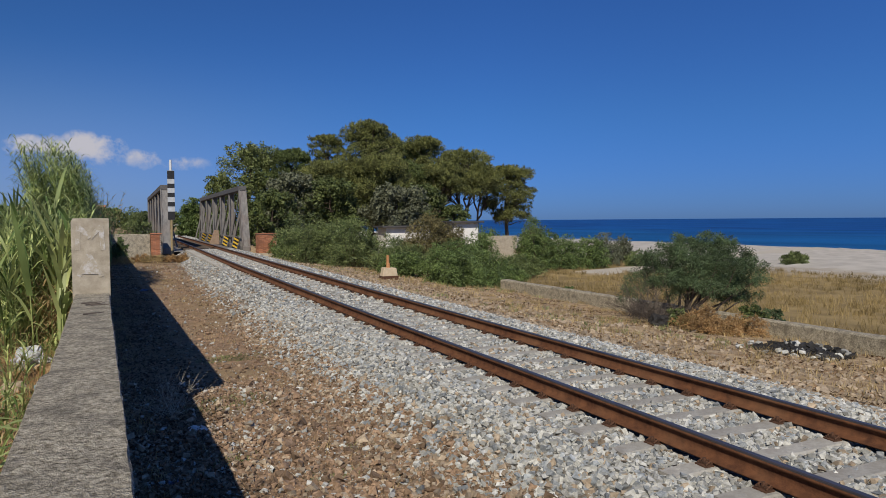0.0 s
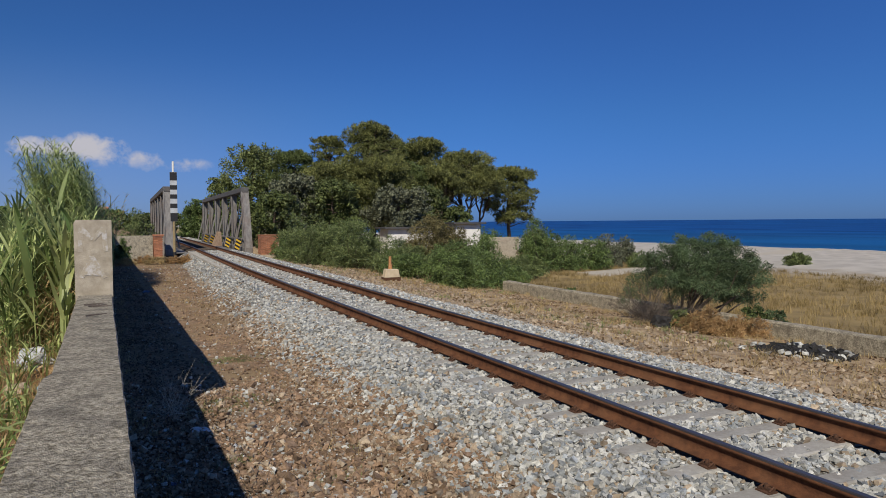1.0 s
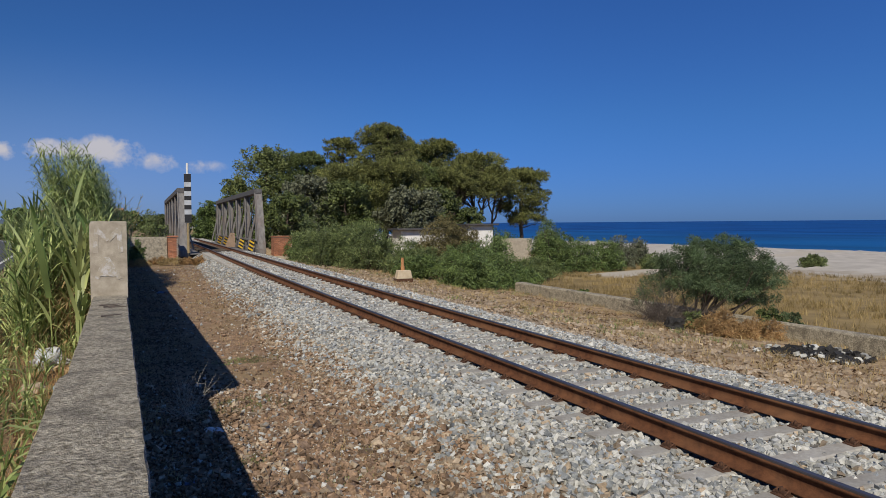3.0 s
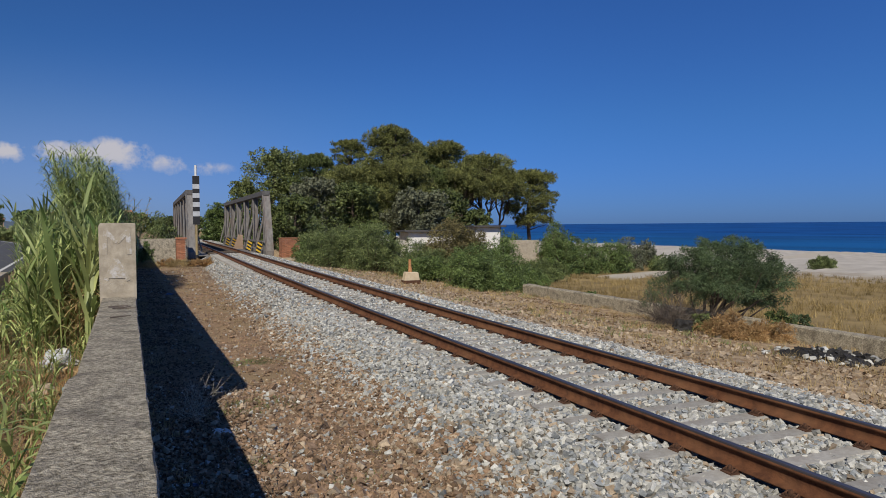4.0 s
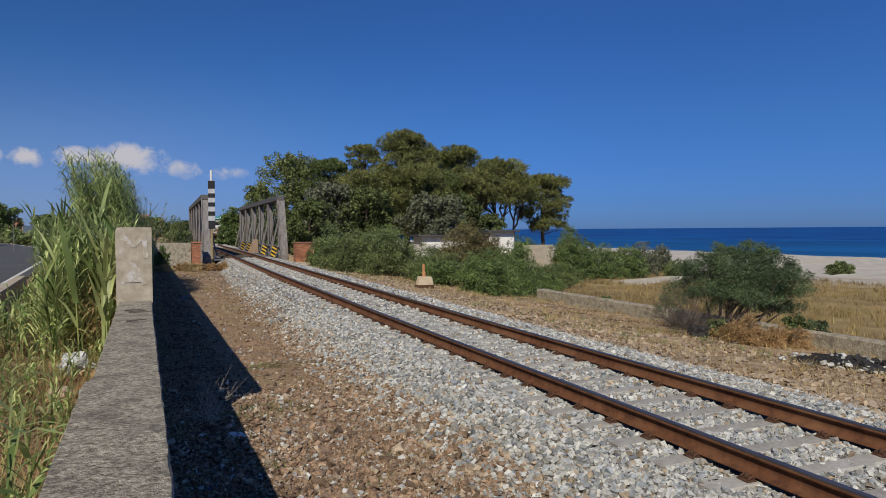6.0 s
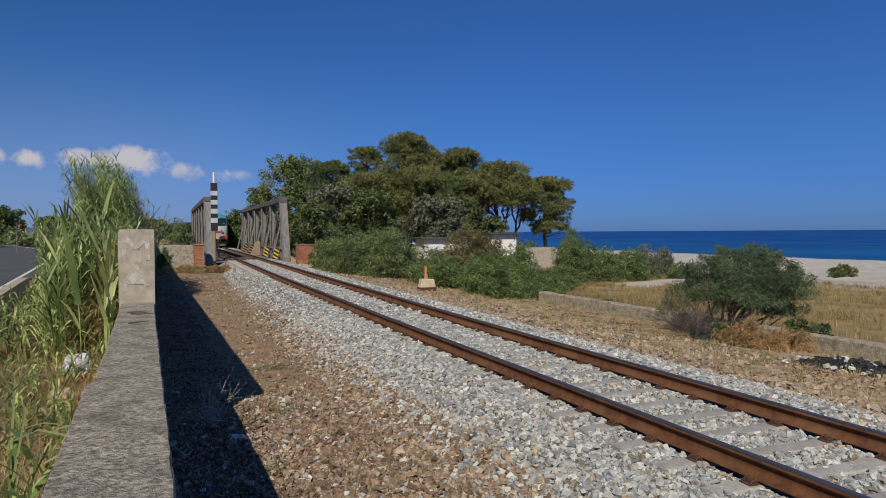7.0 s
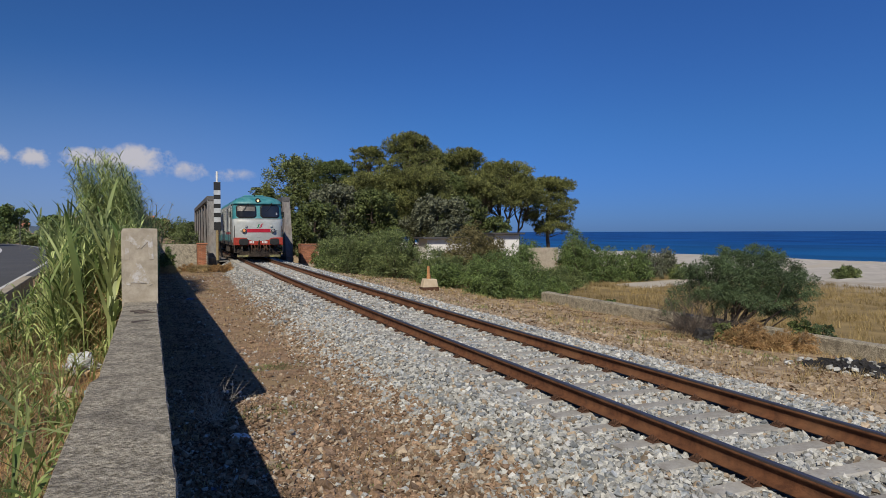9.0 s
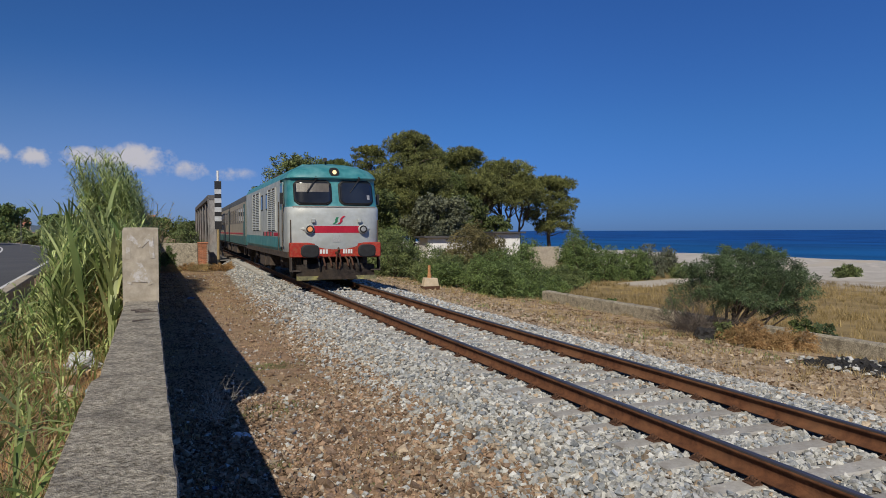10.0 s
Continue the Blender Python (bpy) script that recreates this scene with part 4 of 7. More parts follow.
def tree(x, y, z_top, width, crown_bottom, style, material, label, leaves=9000, seed=0, lean=0.0, z0=None, pads=26, leaf=0.30):
    """Tapered trunk, limbs to the foliage pads, crown of many small sprays of leaves or needles."""
    rng = np.random.default_rng(seed)
    z0 = float(ground_z(x, y)) if z0 is None else z0
    h, cb, R = z_top - z0, crown_bottom - z0, width / 2
    tr = thing("tree", pose(x, y, z0), label, "tree", "trees of the grove")
    clumps = []
    turn = rng.uniform(0, 6.28)
    for i in range(pads):
        a = turn + i * 2.39996 + rng.normal(0, 0.35)
        t = (i + 0.5) / pads
        if style == "umbrella":
            s = math.sqrt((i + 0.5) / pads)
            rx = R * rng.uniform(0.26, 0.42)
            rz = rx * rng.uniform(0.45, 0.65)
            r = (R - rx * 0.7) * s
            dome = math.sqrt(1 - 0.88 * s ** 2.6)
            zz = cb + (h - rz * 1.15 - cb) * dome * (1.0 if i % 2 else rng.uniform(0.3, 0.8))
        elif style == "pine":
            rx = R * rng.uniform(0.22, 0.42)
            rz = rx * rng.uniform(0.38, 0.60)
            env = math.sqrt(max(1 - t ** 3.0, 0.0)) * (0.75 + 0.25 * min(1, 2.5 * t))
            r = max(R * env - rx * 0.6, R * 0.16) * (rng.uniform(0.75, 1.10) if i % 3 else rng.uniform(0.2, 0.7))
            zz = min(cb + (h - cb) * t, h - rz * rng.uniform(1.3, 2.6))
        else:
            rx = R * rng.uniform(0.26, 0.44)
            rz = rx * rng.uniform(0.75, 1.0)
            env = math.sqrt(max(1 - (2 * t - 0.95) ** 2 * 0.82, 0.05))
            r = max(R * env - rx * 0.7, 0) * rng.uniform(0.5, 1.05)
            zz = min(cb + (h - cb) * t, h - rz * 1.15)
        clumps.append((lean * zz / h + r * math.cos(a), r * math.sin(a), zz, rx, rz))
    if style == "broad":
        v, f = tufts(clumps, leaves, leaf, leaf * 0.62, rng, 13, 0.36, False, 0.45, -0.6, 0.1, 0.65)
    else:
        v, f = tufts(clumps, leaves, leaf * 1.2, leaf * 0.24, rng, 24, 0.30, True, 0.95, -0.12, 0, inner=0.06)
    part_np("crown", v, f, material, tr)
    bm = bmesh.new()
    top = cb * 0.55 if style == "umbrella" else cb + (h - cb) * 0.72
    pts, rad = limb((0, 0, -0.3), (lean * top / h, 0, top), 0.026 * h, 0.014 * h, rng, 7, 0.025)
    tube(pts, rad, 8, bm)
    if style == "umbrella":
        # forked limbs that lean out under the flat crown
        for k in range(4):
            a = turn + k * 1.57 + rng.normal(0, 0.3)
            tip = (lean + R * 0.42 * math.cos(a), R * 0.42 * math.sin(a), cb + (h - cb) * 0.42)
            q, rr = limb(pts[-1], tip, 0.013 * h, 0.006 * h, rng, 6, 0.05)
            tube(q, rr, 6, bm)
            near = sorted(clumps, key=lambda c: (c[0] - tip[0]) ** 2 + (c[1] - tip[1]) ** 2)[:pads // 3]
            for c in near:
                u, ru = limb(q[rng.integers(2, 6)], (c[0], c[1], c[2] - c[4] * 0.2), 0.0055 * h, 0.002 * h, rng, 4, 0.06)
                tube(u, ru, 5, bm)
    else:
        for c in clumps[::2]:
            base = np.array(pts[0]) + (np.array(pts[-1]) - np.array(pts[0])) * min(max((c[2] - 0.25 * math.hypot(c[0], c[1])) / max(top, 0.1), 0.2), 1)
            q, rr = limb(base, (c[0], c[1], c[2] - c[4] * 0.2), 0.008 * h, 0.003 * h, rng, 4, 0.06)
            tube(q, rr, 5, bm)
    part("trunk", bm, M_BARK, tr)
    return tr


def bush(x, y, size, height, material, label, leaves=9000, seed=0, leaf=0.10, width=0.05, n=22, z0=None, depth=None, droop=0.15, cat="bush", group="", spiky=False):
    """A shrub: clumps heaped from the ground up and bearing sprays, with stems inside and shoots above."""
    rng = np.random.default_rng(seed)
    z0 = float(ground_z(x, y)) if z0 is None else z0
    b = thing("bush", pose(x, y, z0), label, cat, group)
    depth = depth or size
    clumps = []
    for i in range(n):
        a, s = i * 2.39996 + rng.normal(0, 0.3), math.sqrt((i + 0.5) / n)
        r = min(size, depth) * rng.uniform(0.11, 0.21)
        px, py = (size / 2 - r * 0.7) * s * math.cos(a), (depth / 2 - r * 0.7) * s * math.sin(a)
        top = height * (1 - 0.50 * s ** 2.2) * rng.uniform(0.70, 1.02)
        rz = min(r * 0.85, top * 0.5)
        zz = top - rz
        while zz > -rz * 0.3:
            clumps.append((px + rng.normal(0, 0.12 * r), py + rng.normal(0, 0.12 * r), zz, r, rz))
            zz -= rz * 1.55
    v, f = tufts(clumps, leaves, leaf, width, rng, 9, 0.40, spiky, 0.5, -0.5, droop if not spiky else 0.0, 0.65, 0.18)
    part_np("foliage", v, f, material, b)
    bm = bmesh.new()
    for c in clumps[::3]:
        q, rr = limb((c[0] * 0.15, c[1] * 0.15, -0.1), (c[0], c[1], c[2]), 0.02 * height, 0.006 * height, rng, 4, 0.06)
        tube(q, rr, 5, bm)
    part("stem", bm, M_BARK, b)
    return b


def blades(n, x, y, z, height, width, rng, bend=0.5, lean=0.15, seg=3):
    """Grass blades: narrow strips that taper to a point and bow over."""
    a = rng.uniform(0, 6.28, n)
    dirx, diry = np.cos(a), np.sin(a)
    h = height * rng.uniform(0.5, 1.2, n)
    w = width * rng.uniform(0.7, 1.3, n)
    bo = bend * rng.uniform(0.2, 1.2, n)
    rows = []
    for k in range(seg + 1):
        t = k / seg
        out = h * (lean * t + bo * t ** 2)
        up = h * (t - 0.35 * bo * t ** 2)
        ww = w * (1 - t) ** 0.7 / 2 + 0.0005
        cx, cy, cz = x + dirx * out, y + diry * out, z + up
        rows.append(np.stack([np.stack([cx - diry * ww, cy + dirx * ww, cz], -1), np.stack([cx + diry * ww, cy - dirx * ww, cz], -1)], 1))
    v = np.stack(rows, 1).reshape(-1, 3)
    base = (np.arange(n) * (seg + 1) * 2)[:, None, None]
    k = (np.arange(seg) * 2)[None, :, None]
    return v, (base + k + np.array([0, 1, 3, 2])[None, None, :]).reshape(-1, 4)


# ------------------------------------------------------------------ the grove
GROVE = [  # x, y, top, width, crown's foot, style, leaves, label
    (14.6, 93, 11.6, 10.6, 0.2, "broad", L_BROAD, "tall broad-leaved tree with light green crown"),
    (10.9, 95, 7.6, 5.0, 0.0, "broad", L_BROAD, "broad-leaved tree with dark green crown"),
    (19.0, 90, 11.0, 9.4, 0.5, "pine", L_PINE_DARK, "dark green pine in a dense grove"),
    (23.2, 88, 12.9, 7.6, 1.0, "pine", L_PINE, "slender pine with a pointed top"),
    (28.2, 86, 14.4, 10.6, 2.0, "pine", L_PINE, "tall pine towering over the grove"),
    (31.7, 89, 13.0, 9.6, 2.0, "pine", L_PINE_DARK, "tall pine towering over the grove"),
    (35.4, 86, 12.8, 9.8, 2.0, "pine", L_PINE, "tall pine with a rounded flat top"),
    (21.0, 79, 8.6, 9.5, 0.4, "pine", L_PINE, "spreading pine at the front of the grove"),
    (26.2, 77, 9.4, 10.0, 0.8, "pine", L_PINE, "spreading pine at the front of the grove"),
    (31.0, 80, 9.0, 9.0, 0.4, "pine", L_PINE_DARK, "dark pine in the shade of the grove"),
    (38.4, 81, 10.6, 9.8, 3.6, "umbrella", L_PINE, "umbrella pine with bare lower trunk"),
    (34.0, 78, 8.6, 8.0, 4.2, "umbrella", L_PINE, "umbrella pine with bare lower trunk"),
    (46.6, 84, 9.3, 8.4, 1.4, "pine", L_PINE, "rounded pine with open boughs at the grove's edge"),
    (41.6, 83, 8.6, 5.5, 4.2, "umbrella", L_PINE_DARK, "slim umbrella pine at the grove's edge"),
    (15.2, 72, 6.6, 6.5, -0.6, "broad", L_GREY, "grey-green broad-leaved tree beside the bridge"),
    (24.4, 67, 5.2, 6.5, 0.2, "broad", L_GREY, "grey-green olive-like tree with dense crown"),
    (29.0, 72, 5.6, 6.5, -0.4, "broad", L_GROVE, "light green shrubby tree in the grove"),
    (19.2, 72, 6.2, 7.0, -0.6, "broad", L_GROVE, "bushy green tree in the grove"),
    (32.6, 71, 3.4, 4.6, -0.6, "broad", L_GROVE, "bushy green tree in the grove"),
    (12.2, 66, 4.6, 5.0, -0.8, "broad", L_GROVE, "bushy green tree beside the bridge"),
]
for i, (x, y, top, w, cb, style, m, lab) in enumerate(GROVE):
    n = {"broad": 17000, "pine": 46000, "umbrella": 34000}[style] * (w / 8.5) ** 1.3
    tree(x, y, top, w, cb, style, m, lab, leaves=int(n), seed=20 + i, lean=(0.8 if style == "umbrella" else 0.3), z0=-1.2, pads=int({"broad": 34, "pine": 58, "umbrella": 38}[style] * (w / 8.5) ** 0.5), leaf=0.28)

# ------------------------------------------------------------------ bushes by the track
BUSHES = [  # x, y, size, depth, height, leaves, label, count
    (9.7, 41.0, 3.9, 4.5, 3.1, L_BUSH, "thick light green bush beside the track", 14000),
    (11.6, 38.6, 4.0, 4.4, 2.85, L_BUSH, "thick light green bush beside the track", 15000),
    (12.4, 43.5, 4.6, 4.6, 3.0, L_BUSH_DEEP, "thick light green bush beside the track", 11000),
    (12.9, 34.6, 3.6, 3.8, 1.95, L_BUSH, "low green bush beside the track", 13000),
    (11.9, 31.3, 2.6, 3.0, 1.5, L_BUSH_DEEP, "low green bush beside the track", 11000),
    (12.9, 28.4, 3.0, 3.4, 2.0, L_BUSH_DEEP, "dense dark green bush at the wall's end", 15000),
    (12.3, 25.7, 2.1, 2.2, 1.35, L_BUSH_DEEP, "dense dark green bush at the wall's end", 11000),
    (14.6, 29.8, 3.4, 3.6, 2.3, L_BUSH_DEEP, "dense dark green bush at the wall's end", 15000),
    (15.3, 36.2, 4.3, 4.0, 4.0, L_OLIVE, "tall olive-brown bush behind green bushes", 26000),
    (16.7, 36.4, 2.8, 2.8, 3.1, L_OLIVE, "olive-brown bush behind green bushes", 14000),
    (15.9, 31.4, 2.6, 2.6, 3.1, L_BUSH_DEEP, "dense dark green bush at the wall's end", 12000),
    (17.8, 33.0, 3.6, 3.2, 1.35, L_BUSH_DEEP, "low green bush before the garden wall", 11000),
    (20.0, 36.6, 3.0, 2.6, 1.2, L_BUSH, "low green bush before the garden wall", 7000),
    (28.0, 46.0, 3.8, 4.0, 3.9, L_BUSH_DEEP, "wide dark green bush near the meadow", 15000),
    (23.0, 40.0, 4.2, 4.0, 1.35, L_BUSH, "wide green bush near the meadow", 11000),
    (30.0, 49.5, 3.2, 3.4, 3.3, L_OLIVE, "yellowish green bush near the meadow", 9000),
    (31.4, 47.5, 3.6, 3.6, 3.0, L_BUSH_DEEP, "round dark green bush near the meadow", 9000),
    (32.6, 53.5, 3.2, 3.2, 4.1, L_BUSH_DEEP, "tall round bush near the meadow", 8000),
    (34.4, 48.0, 3.6, 3.6, 2.8, L_BUSH_DEEP, "green bush at the edge of the beach", 8000),
    (37.4, 50.0, 3.0, 3.0, 2.9, L_GREY, "grey-green bush at the edge of the beach", 6000),
    (41.6, 53.0, 2.2, 2.2, 2.8, L_GREY, "grey-green bush at the edge of the beach", 4500),
    (40.0, 49.0, 2.8, 2.6, 1.4, L_BUSH, "low light green bush at the edge of the beach", 5000),
    (34.0, 66.0, 5.0, 5.0, 3.5, L_BUSH_DEEP, "dark green bush behind the garden wall", 8000),
    (52.7, 44.0, 2.5, 2.2, 1.15, L_BUSH, "small light green bush on the beach", 5000),
    (9.8, 47.4, 2.6, 2.6, 1.5, L_BUSH_DEEP, "green bush behind the brick pier", 7000),
    (8.0, 97.5, 4.2, 4.5, 5.4, L_BUSH_DEEP, "leafy green bush beyond the bridge", 18000),
    (11.2, 92.0, 4.5, 5.0, 4.6, L_BUSH_DEEP, "leafy green bush beyond the bridge", 10000),
]
for i, (x, y, s, d, h, m, lab, cnt) in enumerate(BUSHES):
    k = 0.0023 * math.hypot(x, y) + 0.035
    bush(x, y, s, h, m, lab, int(cnt * 1.2), 60 + i, leaf=k * (1.35 if m is L_BUSH else 0.98), width=k * (0.27 if m is L_BUSH else 0.34), depth=d, group="bushes beside the track", spiky=m is L_BUSH)

# the round feathery tree by the low wall
fe = np.random.default_rng(77)
ft = thing("shrub_tree", pose(13.72, 14.6, -1.1), "round feathery green shrub tree beside the low wall", "tree")
clumps = []
for i in range(46):
    a, s = i * 2.39996, math.sqrt((i + 0.5) / 46)
    r = fe.uniform(0.26, 0.46)
    px, py = 1.72 * s * math.cos(a) + 0.12, 1.5 * s * math.sin(a)
    dome = 2.60 * (1 - 0.40 * s ** 2.6) - 0.22 * max(-px, 0)
    zz = dome * fe.uniform(0.84, 1.0) - r * 0.6
    clumps.append((px, py, zz, r, r * 0.62))
    # lower, inner boughs, hanging deepest on the seaward side
    zz -= fe.uniform(0.45, 0.75)
    if zz > (0.62 if px > 0.4 else 1.05):
        clumps.append((px * 0.92, py * 0.92, zz, r * 0.95, r * 0.6))
        zz -= fe.uniform(0.4, 0.6)
        if px > 0.3 and zz > 0.6:
            clumps.append((px * 0.9, py * 0.9, zz, r * 0.8, r * 0.5))
v, f = tufts(clumps, 76000, 0.085, 0.014, fe, 13, 0.40, True, 0.25, -0.6, 0.5, inner=0.06)
part_np("crown", v, f, L_ACACIA, ft)
bm = bmesh.new()
for k, c in enumerate(clumps[::6]):
    q, rr = limb((-0.95 + 0.28 * (k % 3), -0.2, -0.1), (c[0], c[1], c[2]), 0.055, 0.010, fe, 6, 0.07)
    tube(q, rr, 6, bm)
part("trunk", bm, M_BARK, ft)
bush(-0.35, 46.6, 1.5, 1.5, L_BUSH_DEEP, "dark scrubby bush before the wing wall", 5000, 94, 0.13, 0.05, 12, z0=DIRT, group="scrub by the wall")
bush(0.75, 53.0, 2.7, 4.0, L_BUSH, "scrubby bush behind the parapet wall", 9000, 95, 0.15, 0.05, 16, z0=-0.8, group="scrub by the wall")
bush(-1.9, 52.0, 3.6, 2.7, L_BUSH, "scrubby bush behind the parapet wall", 9000, 96, 0.15, 0.06, 20, z0=-0.8, group="scrub by the wall")
bush(-4.5, 56.0, 5.0, 2.6, L_BUSH, "scrubby bush behind the parapet wall", 9000, 97, 0.15, 0.06, 20, z0=-0.5, group="scrub by the wall")


# ------------------------------------------------------------------ the train
M_TEAL = mat("teal_paint", (0.028, 0.165, 0.185), (0.065, 0.255, 0.270), 3, 0.42, bump=0.05, c=(0.17, 0.33, 0.32), cscale=1.5, camount=0.45, spec=0.5)
M_TRAINWHITE = mat("train_white_paint", (0.345, 0.365, 0.355), (0.44, 0.46, 0.445), 3, 0.45, bump=0.05, c=(0.29, 0.29, 0.25), cscale=1.6, camount=0.6, spec=0.5)
M_RED = mat("red_paint", (0.36, 0.006, 0.022), (0.45, 0.012, 0.032), 6, 0.45, bump=0.03, spec=0.5)
M_REDWORN = mat("worn_red_paint", (0.28, 0.016, 0.010), (0.40, 0.032, 0.018), 9, 0.6, bump=0.2, c=(0.30, 0.10, 0.05), cscale=14, camount=0.6)
M_GLASS = mat("dark_window_glass", (0.012, 0.013, 0.014), (0.020, 0.021, 0.022), 2, 0.08, bump=0.0, spec=0.7)
M_RUBBER = mat("black_rubber", (0.012, 0.012, 0.012), (0.022, 0.022, 0.022), 9, 0.7)
M_UNDER = mat("grimy_underframe", (0.030, 0.024, 0.020), (0.085, 0.066, 0.052), 7, 0.85, bump=0.3, c=(0.12, 0.08, 0.05), cscale=3, camount=0.5)
M_BLIND = mat("tan_blind", (0.075, 0.064, 0.054), (0.115, 0.10, 0.085), 6, 0.35)
M_PLOUGH = mat("plough_grime", (0.09, 0.085, 0.05), (0.22, 0.20, 0.10), 10, 0.85, c=(0.46, 0.42, 0.12), cscale=4, camount=0.9)
M_BEIGE = mat("coach_beige", (0.27, 0.23, 0.165), (0.36, 0.31, 0.23), 2, 0.5, bump=0.05, c=(0.30, 0.26, 0.2), cscale=1.2, camount=0.4)
M_COACHROOF = mat("coach_grey_roof", (0.045, 0.05, 0.055), (0.085, 0.09, 0.095), 2, 0.8)
M_COACHGREEN = mat("coach_green", (0.030, 0.105, 0.095), (0.05, 0.14, 0.13), 3, 0.5, c=(0.1, 0.1, 0.08), cscale=1.5, camount=0.4)
M_GREENMARK = mat("green_mark", (0.01, 0.14, 0.06), (0.02, 0.18, 0.08), 5, 0.5)
M_LAMP = glow_mat("warm_headlamp", (1.0, 0.72, 0.36), 0.75)
M_AMBER = glow_mat("amber_lamp", (0.62, 0.26, 0.09), 0.3)
M_LAMPOFF = mat("lamp_glass_unlit", (0.25, 0.25, 0.25), (0.35, 0.35, 0.35), 9, 0.15, spec=0.6)

# height over the rail, half width, how far back the nose lies there
CAB = np.array([(0.98, 1.40, 0.06), (1.20, 1.44, 0.00), (1.90, 1.45, -0.02), (2.36, 1.45, 0.02), (2.44, 1.43, 0.10), (3.24, 1.40, 0.33), (3.30, 1.44, 0.25),
                (3.355, 1.42, 0.27), (3.46, 1.36, 0.33), (3.58, 1.23, 0.46), (3.69, 1.00, 0.68), (3.775, 0.72, 1.00), (3.83, 0.37, 1.40), (3.845, 0.02, 1.70)])
CAB_BACK, LOCO_L = 1.75, 12.9


def cab_w(z):
    return np.interp(z, CAB[:, 0], CAB[:, 1])


def cab_y(x, z):
    w = cab_w(z)
    q = np.clip(np.abs(x) / w, 0, 1)
    return np.interp(z, CAB[:, 0], CAB[:, 2]) + 0.55 * (1 - (1 - q ** 3.0) ** (1 / 3.0)) - 0.05 * (1 - q ** 2)


def cab_skin(z_levels, n=26):
    """The rounded nose between heights, back to the cab's rear."""
    rows = []
    for z in z_levels:
        w = float(cab_w(z))
        t = np.linspace(-1, 1, n)
        x = w * np.sign(t) * (1 - (1 - np.abs(t)) ** 2.2)
        y = cab_y(x, z)
        row = [(-w, CAB_BACK, z)] + [(a, min(b, CAB_BACK), z) for a, b in zip(x, y)] + [(w, CAB_BACK, z)]
        rows.append(row)
    k = len(rows[0])
    v = np.array(rows).reshape(-1, 3)
    i = (np.arange(len(rows) - 1)[:, None] * k + np.arange(k - 1)[None]).ravel()
    return v, np.stack([i, i + 1, i + k + 1, i + k], -1)


def nose_patch(x0, x1, z0, z1, proud, n=10, m=5, corner=0.0):
    """A panel lying on the nose, a little proud of it, with rounded corners."""
    u, w = np.linspace(0, 1, n), np.linspace(0, 1, m)
    v = []
    for b in w:
        zz = z0 + (z1 - z0) * b
        cut = corner * max(0, 1 - min(b, 1 - b) * (z1 - z0) / max(corner, 1e-6)) ** 2 if corner else 0
        for a in u:
            x = x0 + cut + (x1 - x0 - 2 * cut) * a
            v.append((x, float(cab_y(x, zz)) - proud, zz))
    front = np.array(v)
    back = front + np.array([0, proud + 0.03, 0])
    i = (np.arange(m - 1)[:, None] * n + np.arange(n - 1)[None]).ravel()
    f = np.stack([i, i + 1, i + n + 1, i + n], -1)
    N = n * m
    ring = list(range(n)) + [n * r + n - 1 for r in range(1, m)] + [N - 2 - k for k in range(n - 1)] + [n * r for r in range(m - 2, 0, -1)]
    side = np.array([(ring[k], ring[k] + N, ring[(k + 1) % len(ring)] + N, ring[(k + 1) % len(ring)]) for k in range(len(ring))])
    return np.concatenate([front, back]), np.concatenate([f, side])


def round_bar(a, b, r, sides=8):
    return tube([a, b], [r, r], sides)


def oval_plate(cx, cz, rx, rz, y0, y1, n=24):
    """A plate with a rounded-oblong outline, its rim softened."""
    bm = bmesh.new()
    rings = []
    for k, y in ((0.0, y0 - 0.015), (0.86, y0 - 0.01), (1.0, y0 + 0.01), (1.0, y1)):
        ring = []
        for i in range(n):
            a = 2 * math.pi * i / n
            c, s = math.cos(a), math.sin(a)
            ring.append(bm.verts.new((cx + max(k, 0.05) * rx * math.copysign(abs(c) ** 0.62, c), y, cz + max(k, 0.05) * rz * math.copysign(abs(s) ** 0.62, s))))
        rings.append(ring)
    for p, q in zip(rings, rings[1:]):
        for i in range(n):
            bm.faces.new((p[i], p[(i + 1) % n], q[(i + 1) % n], q[i]))
    bm.faces.new(rings[0])
    bm.faces.new(rings[-1][::-1])
    return bm


def wheelset_mesh():
    bm = tube([(-0.80, 0, 0), (0.80, 0, 0)], [0.085, 0.085], 10)
    for s in (-1, 1):
        tube([(s * 0.68, 0, 0), (s * 0.71, 0, 0)], [0.52, 0.52], 28, bm)
        tube([(s * 0.71, 0, 0), (s * 0.81, 0, 0)], [0.49, 0.485], 28, bm)
        for k in range(5):
            a = 2 * math.pi * k / 5
            box_at = (s * 0.815, 0.27 * math.cos(a), 0.27 * math.sin(a))
            tube([(s * 0.79, box_at[1], box_at[2]), (s * 0.83, box_at[1], box_at[2])], [0.07, 0.05], 8, bm)
    bmesh.ops.recalc_face_normals(bm, faces=bm.faces)
    me = bpy.data.meshes.new("wheelset")
    bm.to_mesh(me)
    bm.free()
    me.materials.append(M_UNDER)
    return me


WHEELSET = wheelset_mesh()
WHEELS = []


